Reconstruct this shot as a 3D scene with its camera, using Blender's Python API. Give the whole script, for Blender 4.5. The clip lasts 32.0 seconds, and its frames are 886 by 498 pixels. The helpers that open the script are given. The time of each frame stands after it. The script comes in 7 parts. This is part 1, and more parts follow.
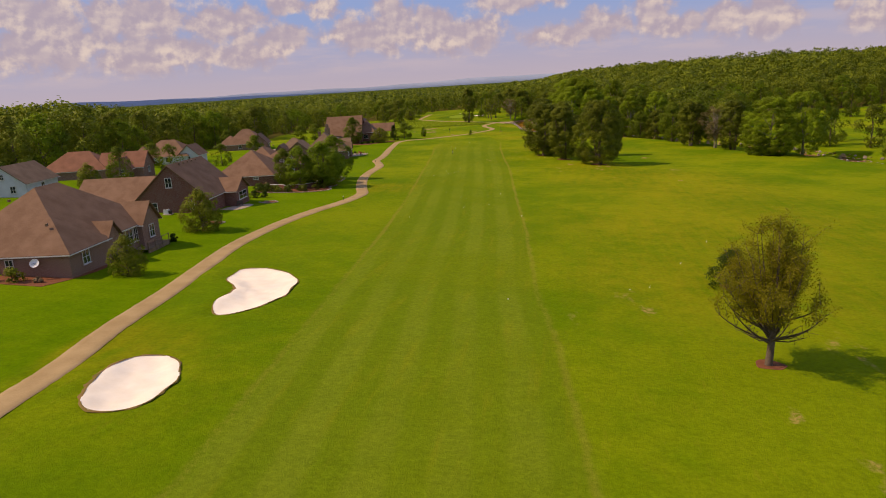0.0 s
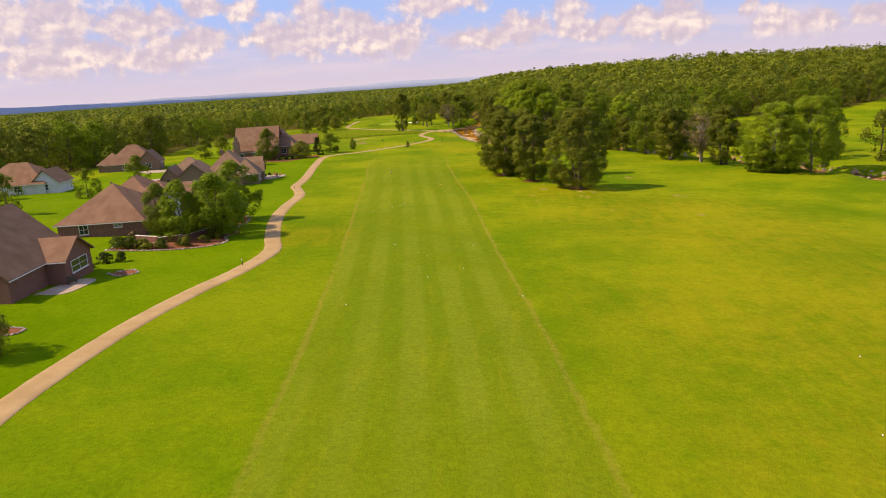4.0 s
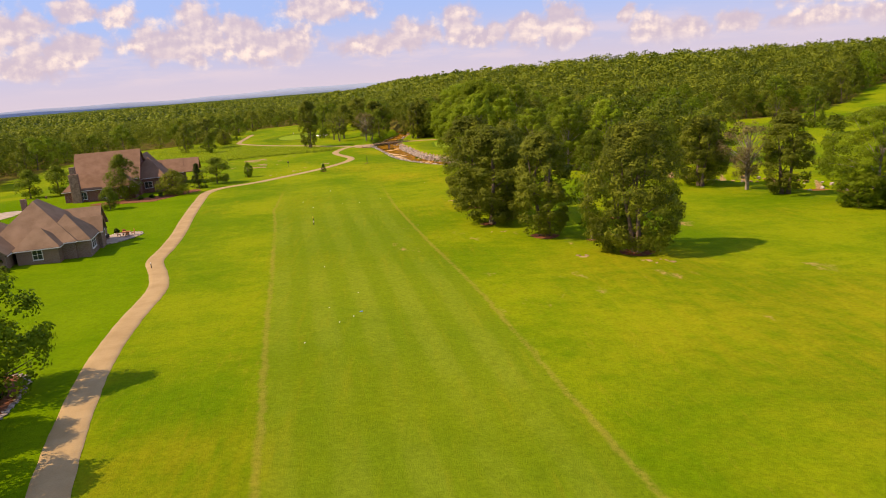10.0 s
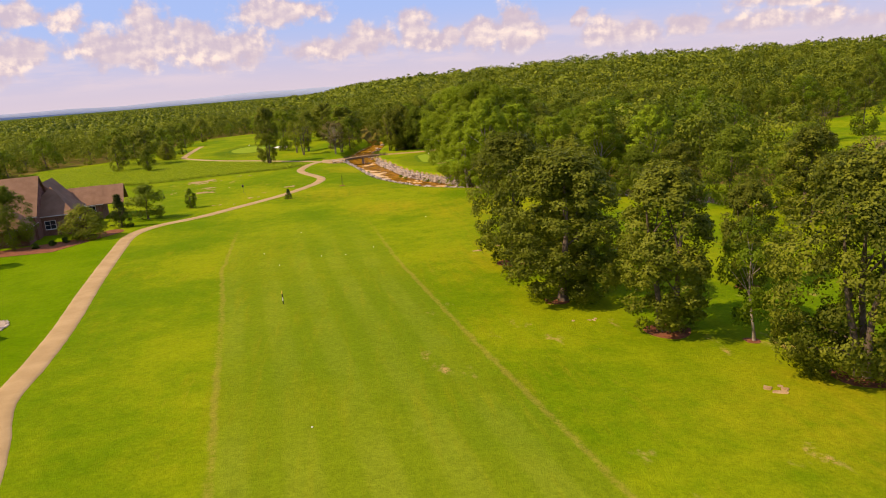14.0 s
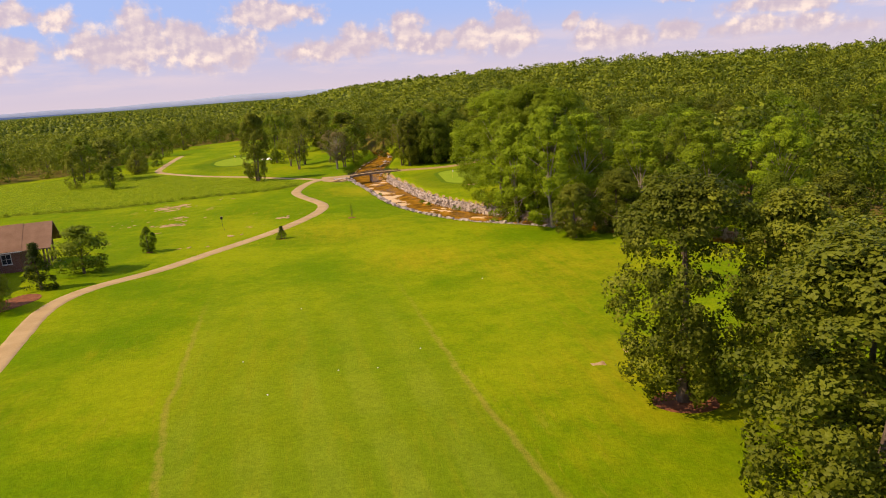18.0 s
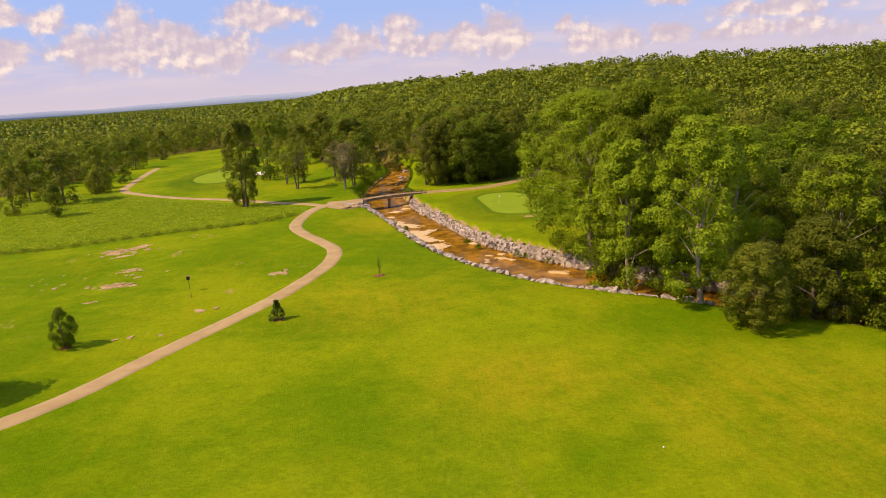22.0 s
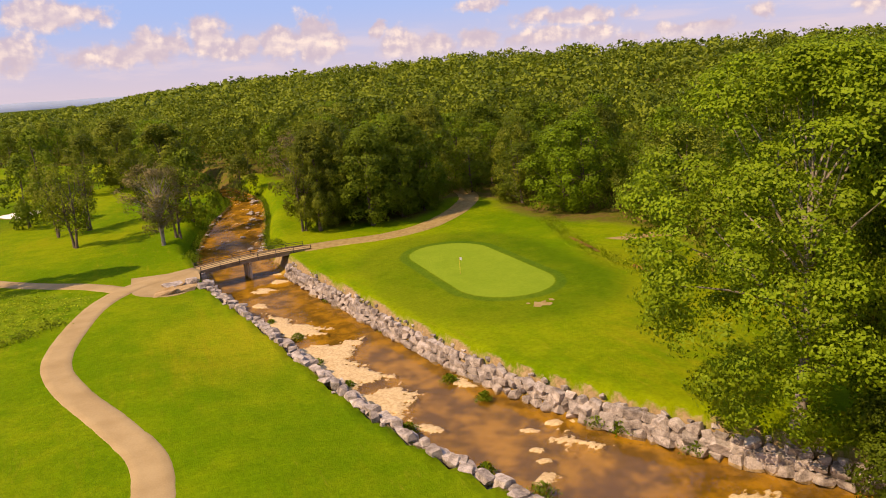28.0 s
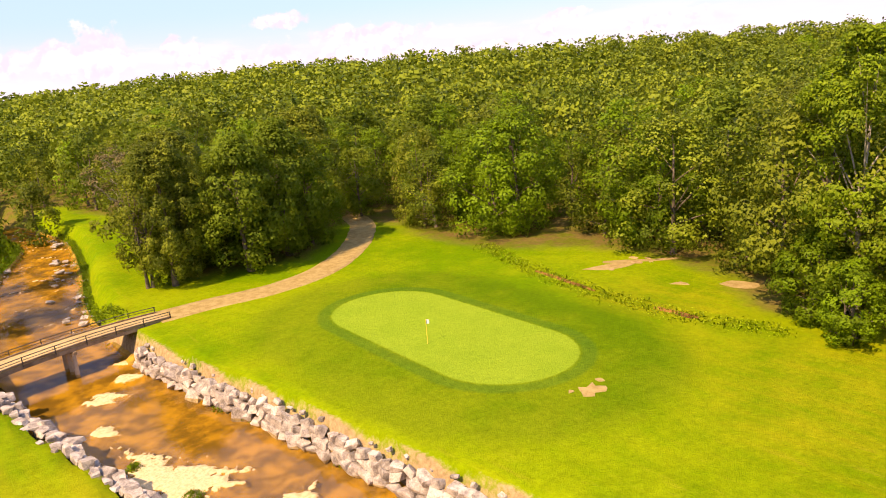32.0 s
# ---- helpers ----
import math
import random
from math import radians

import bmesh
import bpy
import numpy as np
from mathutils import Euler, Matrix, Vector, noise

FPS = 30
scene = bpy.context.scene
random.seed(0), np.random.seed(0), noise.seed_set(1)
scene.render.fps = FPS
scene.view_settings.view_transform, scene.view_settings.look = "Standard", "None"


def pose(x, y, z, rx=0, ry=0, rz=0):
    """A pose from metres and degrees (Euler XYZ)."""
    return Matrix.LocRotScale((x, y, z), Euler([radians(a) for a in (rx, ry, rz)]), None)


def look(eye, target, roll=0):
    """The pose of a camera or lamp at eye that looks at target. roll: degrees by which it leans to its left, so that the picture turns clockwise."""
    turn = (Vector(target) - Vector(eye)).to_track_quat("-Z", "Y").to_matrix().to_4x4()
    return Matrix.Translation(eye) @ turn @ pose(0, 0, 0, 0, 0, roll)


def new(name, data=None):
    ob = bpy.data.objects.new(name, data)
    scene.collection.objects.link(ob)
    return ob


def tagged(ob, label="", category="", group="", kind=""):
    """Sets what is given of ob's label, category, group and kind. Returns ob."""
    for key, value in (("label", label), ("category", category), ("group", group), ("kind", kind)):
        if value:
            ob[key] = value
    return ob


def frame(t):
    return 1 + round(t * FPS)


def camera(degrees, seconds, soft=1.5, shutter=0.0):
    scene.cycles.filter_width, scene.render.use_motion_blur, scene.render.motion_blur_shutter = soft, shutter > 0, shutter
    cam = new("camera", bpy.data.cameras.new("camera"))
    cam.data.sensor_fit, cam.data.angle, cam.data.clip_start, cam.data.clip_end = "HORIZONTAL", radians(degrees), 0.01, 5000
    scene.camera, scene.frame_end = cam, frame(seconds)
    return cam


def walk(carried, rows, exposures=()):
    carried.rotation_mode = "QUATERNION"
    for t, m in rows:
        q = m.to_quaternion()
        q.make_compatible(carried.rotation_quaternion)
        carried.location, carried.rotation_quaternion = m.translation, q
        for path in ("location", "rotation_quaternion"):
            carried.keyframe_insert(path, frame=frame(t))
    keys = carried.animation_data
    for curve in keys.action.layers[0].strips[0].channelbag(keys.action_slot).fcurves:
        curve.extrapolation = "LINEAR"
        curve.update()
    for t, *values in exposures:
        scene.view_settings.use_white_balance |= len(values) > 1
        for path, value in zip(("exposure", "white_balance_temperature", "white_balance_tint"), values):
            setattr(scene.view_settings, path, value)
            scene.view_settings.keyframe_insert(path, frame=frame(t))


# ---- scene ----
cam = camera(64.1, 32.0, soft=1.0)
PATH = [
    (0, (14.18, -66.96, 32.42), (6.35, -18.95, 20.87), -3.63),
    (0.5, (12.71, -60.79, 32.42), (5.49, -12.69, 20.84), -3.66),
    (1, (11.28, -54.57, 32.40), (4.68, -6.38, 20.82), -3.68),
    (1.5, (9.90, -48.36, 32.39), (3.96, -0.09, 20.78), -3.73),
    (2, (8.61, -42.22, 32.42), (3.37, 6.13, 20.81), -3.73),
    (2.5, (7.39, -36.17, 32.52), (2.84, 12.25, 20.89), -3.73),
    (3, (6.19, -30.13, 32.61), (2.20, 18.33, 20.95), -3.76),
    (3.5, (4.98, -24.07, 32.67), (1.59, 24.43, 21.01), -3.74),
    (5.5, (0.05, 0.72, 32.29), (-1.03, 49.33, 20.66), -4.13),
    (6, (-1.16, 6.84, 32.23), (-1.69, 55.46, 20.60), -4.12),
    (6.5, (-2.37, 12.92, 32.19), (-2.38, 61.55, 20.53), -4.09),
    (7, (-3.56, 18.99, 32.16), (-2.97, 67.61, 20.48), -4.06),
    (7.5, (-4.72, 25.09, 32.14), (-3.42, 73.68, 20.42), -4.09),
    (8, (-5.83, 31.22, 32.10), (-3.90, 79.79, 20.37), -4.10),
    (8.5, (-6.88, 37.41, 32.04), (-4.39, 85.95, 20.31), -4.14),
    (9, (-7.85, 43.66, 31.97), (-4.80, 92.16, 20.23), -4.21),
    (9.5, (-8.76, 49.95, 31.91), (-5.10, 98.41, 20.16), -4.34),
    (10, (-9.62, 56.25, 31.87), (-5.37, 104.66, 20.13), -4.39),
    (10.5, (-10.43, 62.53, 31.87), (-5.49, 110.88, 20.12), -4.51),
    (11, (-11.20, 68.78, 31.89), (-5.57, 117.05, 20.14), -4.49),
    (11.5, (-11.90, 74.99, 31.92), (-5.75, 123.20, 20.15), -4.50),
    (12, (-12.54, 81.18, 31.93), (-6.06, 129.33, 20.14), -4.53),
    (12.5, (-13.11, 87.35, 31.91), (-6.44, 135.48, 20.14), -4.57),
    (13, (-13.60, 93.50, 31.88), (-6.78, 141.61, 20.11), -4.60),
    (13.5, (-14.04, 99.61, 31.87), (-7.08, 147.71, 20.13), -4.65),
    (14, (-14.43, 105.62, 31.89), (-7.34, 153.71, 20.18), -4.65),
    (14.5, (-14.78, 111.51, 31.96), (-7.61, 159.60, 20.29), -4.57),
    (16.5, (-15.86, 133.97, 32.50), (-8.30, 182.01, 20.87), -4.15),
    (17, (-16.20, 140.25, 32.43), (-8.60, 188.29, 20.83), -4.17),
    (17.5, (-16.54, 146.70, 32.31), (-8.92, 194.74, 20.73), -4.24),
    (18, (-16.89, 153.19, 32.14), (-9.20, 201.22, 20.58), -4.28),
    (18.5, (-17.25, 159.52, 32.02), (-9.49, 207.55, 20.48), -4.28),
    (19, (-17.61, 165.71, 31.96), (-9.77, 213.72, 20.44), -4.28),
    (19.5, (-18.01, 171.83, 31.97), (-10.06, 219.83, 20.44), -4.20),
    (20, (-18.42, 177.96, 32.00), (-10.41, 225.96, 20.51), -4.17),
    (20.5, (-18.80, 184.16, 32.05), (-10.76, 232.16, 20.57), -4.25),
    (21, (-19.13, 190.42, 32.06), (-11.03, 238.41, 20.59), -4.28),
    (21.5, (-19.38, 196.72, 32.03), (-11.22, 244.70, 20.58), -4.22),
    (22, (-19.54, 203.03, 31.94), (-11.32, 251.00, 20.50), -4.12),
    (22.5, (-19.62, 209.32, 31.81), (-11.35, 257.29, 20.38), -4.12),
    (23, (-19.63, 215.60, 31.64), (-11.33, 263.57, 20.24), -4.12),
    (23.5, (-19.56, 221.87, 31.45), (-11.21, 269.83, 20.06), -4.06),
    (24, (-19.41, 228.13, 31.24), (-10.91, 276.07, 19.87), -4.04),
    (24.5, (-19.18, 234.40, 31.02), (-10.18, 282.24, 19.62), -4.08),
    (25, (-18.89, 240.63, 30.77), (-8.87, 288.26, 19.31), -4.05),
    (25.5, (-18.56, 246.78, 30.51), (-7.08, 294.05, 18.96), -4.21),
    (27.5, (-16.92, 270.57, 29.35), (1.20, 315.62, 17.43), -4.25),
    (28, (-16.49, 276.80, 28.96), (3.23, 321.14, 16.93), -4.32),
    (28.5, (-16.03, 283.11, 28.53), (5.36, 326.65, 16.42), -4.30),
    (29, (-15.57, 289.40, 28.10), (7.31, 332.17, 15.97), -4.21),
    (29.5, (-15.14, 295.15, 27.72), (9.32, 337.04, 15.60), -4.23),
    (30, (-14.75, 300.00, 27.39), (11.14, 341.04, 15.32), -4.30),
    (30.5, (-14.41, 303.84, 27.09), (12.51, 344.21, 15.04), -4.32),
    (31, (-14.13, 306.63, 26.80), (13.69, 346.36, 14.66), -4.45),
    (31.5, (-13.91, 308.37, 26.52), (15.28, 347.12, 14.41), -4.59),
    (32, (-13.74, 309.13, 26.27), (16.93, 346.76, 14.30), -4.82),
]
EXPOSURES = [(0, -0.45, 7800, 27), (1.5, -0.4, 7800, 27), (3.0, 0.12, 7800, 26), (5.5, 0.15, 7800, 26), (25, 0.08, 7800, 26), (28, 0.1, 8000, 27), (30, 0.5, 8100, 27), (32, 0.85, 8200, 27)]
walk(cam, [(t, look(eye, target, roll)) for t, eye, target, roll in PATH], EXPOSURES)

# ---------------- world, sun ----------------
SUN_ELEV, SUN_AZ = 47.0, 190.0          # azimuth of the sun, degrees from +x towards +y
sun_dir = Vector((math.cos(radians(SUN_AZ)) * math.cos(radians(SUN_ELEV)),
                  math.sin(radians(SUN_AZ)) * math.cos(radians(SUN_ELEV)), math.sin(radians(SUN_ELEV))))
sun = new("sun", bpy.data.lights.new("sun", "SUN"))
sun.data.energy, sun.data.angle, sun.data.color = 4.8, radians(0.6), (1.0, 0.88, 0.64)
sun.matrix_world = look(sun_dir * 300, (0, 0, 0))


class Nodes:
    """A short way to write node trees."""

    def __init__(self, tree):
        self.t = tree

    def n(self, kind, **sets):
        node = self.t.nodes.new("ShaderNode" + kind)
        for k, v in sets.items():
            if k == "op":
                node.operation = v
            elif k == "blend":
                node.blend_type = v
            elif k == "dtype":
                node.data_type = v
            elif k == "attr":
                node.attribute_name = v
        return node

    def put(self, sock, v):
        if isinstance(v, bpy.types.NodeSocket):
            self.t.links.new(v, sock)
        elif isinstance(v, (tuple, list)):
            sock.default_value = (*v, 1) if len(v) == 3 and len(sock.default_value) == 4 else v
        else:
            sock.default_value = v

    def math(self, op, a, b=0.0, c=None):
        m = self.n("Math", op=op)
        self.put(m.inputs[0], a), self.put(m.inputs[1], b)
        if c is not None:
            self.put(m.inputs[2], c)
        return m.outputs[0]

    def vmath(self, op, a, b=(0, 0, 0)):
        m = self.n("VectorMath", op=op)
        self.put(m.inputs[0], a), self.put(m.inputs[1], b)
        return m.outputs[0]

    def mix(self, f, a, b, blend="MIX"):
        m = self.n("Mix", dtype="RGBA", blend=blend)
        self.put(m.inputs[0], f), self.put(m.inputs[6], a), self.put(m.inputs[7], b)
        return m.outputs[2]

    def step(self, v, lo, hi, a=0.0, b=1.0):
        m = self.n("MapRange")
        m.interpolation_type = "SMOOTHSTEP"
        for i, x in enumerate((v, lo, hi, a, b)):
            self.put(m.inputs[i], x)
        return m.outputs[0]

    def noise(self, vec, scale, detail=4.0, rough=0.55, colour=False):
        m = self.n("TexNoise")
        if vec is not None:
            self.put(m.inputs["Vector"], vec)
        m.inputs["Scale"].default_value, m.inputs["Detail"].default_value, m.inputs["Roughness"].default_value = scale, detail, rough
        return m.outputs["Color" if colour else "Fac"]

    def attr(self, name):
        return self.n("Attribute", attr=name).outputs["Fac"]


world = bpy.data.worlds.new("sky")
scene.world = world
world.use_nodes = True
W = Nodes(world.node_tree)
bg = world.node_tree.nodes["Background"]
sky = W.n("TexSky")
sky.sky_type, sky.sun_disc = "NISHITA", False
sky.sun_elevation, sky.sun_rotation = radians(SUN_ELEV), radians(90 - SUN_AZ)
sky.air_density, sky.dust_density, sky.ozone_density = 1.0, 1.6, 1.5
way = W.n("TexCoord").outputs["Generated"]
sep = W.n("SeparateXYZ")
W.put(sep.inputs[0], way)
up = sep.outputs[2]
az = W.math("MULTIPLY", W.math("ARCTAN2", sep.outputs[0], sep.outputs[1]), 57.2958)
el = W.math("MULTIPLY", W.math("ARCSINE", up), 57.2958)
dome_at = W.n("CombineXYZ")
W.put(dome_at.inputs[0], az), W.put(dome_at.inputs[1], el)
flat_at = dome_at.outputs[0]
curl = W.vmath("MULTIPLY", W.vmath("SUBTRACT", W.noise(flat_at, 0.45, 4.0, 0.5, True), (0.5, 0.5, 0.5)), (3.0, 1.6, 0.0))
bent = W.vmath("ADD", flat_at, curl)
# cumulus heaps over the horizon: bearing, height above it, half width, half height, in degrees
CUMULUS = [(-13.1, 4.2, 3.2, 1.1), (-11.9, 5.7, 1.0, 1.3), (-15.2, 4.0, 1.9, 0.7), (-9.1, 4.7, 1.2, 0.9), (-7.7, 3.5, 2.3, 0.9), (-5.4, 3.8, 1.4, 1.1), (-17.1, 6.1, 0.9, 0.6),
           (-20.1, 6.4, 1.2, 0.6), (-20.6, 4.0, 2.1, 0.7), (-2.4, 5.9, 2.6, 0.7), (-3.8, 6.5, 1.3, 0.7), (0.9, 3.0, 2.5, 0.6), (3.8, 3.7, 1.7, 0.8), (7.5, 3.9, 1.2, 1.0),
           (8.8, 3.2, 2.1, 0.7), (12.7, 3.3, 1.3, 1.0), (15.6, 3.1, 1.5, 1.0), (15.2, 4.1, 0.9, 1.1), (20.5, 3.7, 0.45, 0.45), (23.4, 2.2, 2.1, 0.8), (22.3, 2.6, 1.0, 0.8), (27.8, 2.5, 1.2, 0.6),
           (32.7, 2.1, 2.1, 0.45), (36.9, 2.2, 1.1, 0.6), (39.1, 1.3, 1.3, 0.6), (-37.0, 6.3, 3.4, 1.1)]
CUMULUS += [(-36.2, 4.4, 3.8, 1.4), (-30.6, 5.8, 3.8, 1.3), (-29.8, 3.4, 3.4, 1.1), (-24.5, 5.4, 2.4, 1.0), (-23.4, 3.2, 2.4, 0.8), (28.0, 5.0, 1.5, 0.35), (35.1, 3.6, 3.0, 0.5),
            (48.3, 2.9, 0.9, 0.35), (50.0, 3.8, 1.3, 0.3), (57.5, 2.5, 2.5, 0.5), (44.0, 1.9, 2.2, 0.4)]
heap = None
for a_, e_, w_, h_ in CUMULUS:
    rel = W.vmath("MULTIPLY", W.vmath("SUBTRACT", bent, (a_, e_ - 0.25 * h_, 0)), (0.82 / w_, 0.78 / h_, 0))
    one = W.n("VectorMath", op="LENGTH")
    W.put(one.inputs[0], rel)
    heap = one.outputs["Value"] if heap is None else W.math("SMOOTH_MIN", heap, one.outputs["Value"], 0.25)
grainy = W.noise(flat_at, 0.75, 8.0, 0.55)
grain_up = W.noise(W.vmath("ADD", flat_at, (0.25, -0.38, 0)), 0.75, 6.0, 0.5)
body = W.math("ADD", heap, W.math("MULTIPLY", W.math("SUBTRACT", grainy, 0.5), 2.2))
heaps = W.math("MULTIPLY", W.step(body, 0.70, 1.50, 1.0, 0.0), W.step(el, 0.6, 2.2))
# broken cloud over the rest of the sky
puff = W.noise(W.vmath("ADD", W.vmath("MULTIPLY", way, (1.0, 1.0, 1.55)), (3.1, 1.7, 0.2)), 9.0, 8.0, 0.58)
rest = W.math("MULTIPLY", W.step(puff, 0.50, 0.58), W.math("MAXIMUM", W.step(el, 8.0, 11.0), W.step(W.math("ABSOLUTE", W.math("ADD", az, -10.0)), 55.0, 65.0)))
rest = W.math("MULTIPLY", rest, W.step(el, 1.0, 4.0))
cover = W.math("MAXIMUM", heaps, rest)
lit = W.step(W.math("ADD", W.math("MULTIPLY", W.math("SUBTRACT", grain_up, grainy), 1.0), W.math("MULTIPLY", W.math("SUBTRACT", 0.9, body), 0.06)), -0.12, 0.22)
lit = W.math("MULTIPLY", lit, W.step(W.noise(W.vmath("MULTIPLY", flat_at, (0.6, 1.4, 1)), 0.42, 4.0, 0.5), 0.36, 0.62, 0.25, 1.0))
cloud = W.mix(lit, (5.2, 5.1, 6.4), (8.7, 8.4, 7.9))
haze = W.step(el, -1.0, 6.0, 1.0, 0.0)
clear = W.mix(0.65, sky.outputs[0], (3.0, 5.7, 12.0))
base_sky = W.mix(W.math("MULTIPLY", haze, 0.92), clear, (6.2, 6.05, 7.1))
veil = W.noise(W.vmath("MULTIPLY", flat_at, (0.10, 0.55, 1)), 1.0, 5.0, 0.6)
veil_on = W.math("MULTIPLY", W.step(veil, 0.45, 0.62), W.math("MULTIPLY", W.step(el, 0.5, 1.6), W.step(el, 2.6, 4.4, 1.0, 0.0)))
base_sky = W.mix(W.math("MULTIPLY", veil_on, 0.45), base_sky, (6.9, 6.6, 7.4))
W.put(bg.inputs[0], W.mix(W.math("MULTIPLY", cover, 0.95), base_sky, cloud))
bg.inputs[1].default_value = 0.10

# ---------------- materials ----------------
POS = "Position"


def material(name, rough=0.8, metal=0.0, spec=0.3):
    m = bpy.data.materials.new(name)
    m.use_nodes = True
    b = m.node_tree.nodes["Principled BSDF"]
    b.inputs["Roughness"].default_value, b.inputs["Metallic"].default_value = rough, metal
    b.inputs["Specular IOR Level"].default_value = spec
    return m, Nodes(m.node_tree), b


def bump(N, b, height, strength=0.4, distance=0.1):
    k = N.n("Bump")
    k.inputs["Strength"].default_value, k.inputs["Distance"].default_value = strength, distance
    N.put(k.inputs["Height"], height)
    N.put(b.inputs["Normal"], k.outputs[0])


def mottled(name, a, b, scale=3.0, fine=30.0, rough=0.85, depth=0.02, spec=0.2, per_object=0.0, metal=0.0):
    """Two-tone surface with stains at one scale and grain at another."""
    m, N, s = material(name, rough, metal, spec)
    pos = N.n("NewGeometry").outputs[POS]
    big, small = N.noise(pos, scale, 4.0), N.noise(pos, fine, 3.0, 0.6)
    f = N.math("ADD", N.math("MULTIPLY", big, 0.65), N.math("MULTIPLY", small, 0.35))
    c = N.mix(N.step(f, 0.32, 0.68), a, b)
    if per_object:
        r = N.n("ObjectInfo").outputs["Random"]
        h = N.n("HueSaturation")
        N.put(h.inputs["Color"], c)
        N.put(h.inputs["Value"], N.math("ADD", N.math("MULTIPLY", r, per_object), 1 - per_object / 2))
        c = h.outputs[0]
    N.put(s.inputs["Base Color"], c)
    bump(N, s, N.math("ADD", big, N.math("MULTIPLY", small, 0.5)), 0.5, depth)
    return m


def leafy(name, a, b, c, trans=0.42, rough=0.55):
    """Leaves: three greens by leaf and by tree, with light coming through."""
    m, N, s = material(name, rough, 0, 0.12)
    isl = N.n("NewGeometry").outputs["Random Per Island"]
    obj = N.n("ObjectInfo").outputs["Random"]
    tint = N.attr("tint")
    f = N.math("FRACT", N.math("ADD", tint, obj))
    col = N.mix(N.math("ADD", 0.15, N.math("MULTIPLY", isl, 0.7)), a, b)
    col = N.mix(N.math("MULTIPLY", f, 0.75), col, c)
    hs = N.n("HueSaturation")
    N.put(hs.inputs["Color"], col), N.put(hs.inputs["Value"], N.math("ADD", 0.62, N.math("MULTIPLY", f, 0.70)))
    col = hs.outputs[0]
    N.put(s.inputs["Base Color"], col)
    tr = N.n("BsdfTranslucent")
    N.put(tr.inputs[0], N.mix(0.5, col, (0.22, 0.30, 0.02)))
    mx = N.n("MixShader")
    mx.inputs[0].default_value = trans
    out = m.node_tree.nodes["Material Output"]
    N.put(mx.inputs[1], s.outputs[0]), N.put(mx.inputs[2], tr.outputs[0]), N.put(out.inputs[0], mx.outputs[0])
    return m


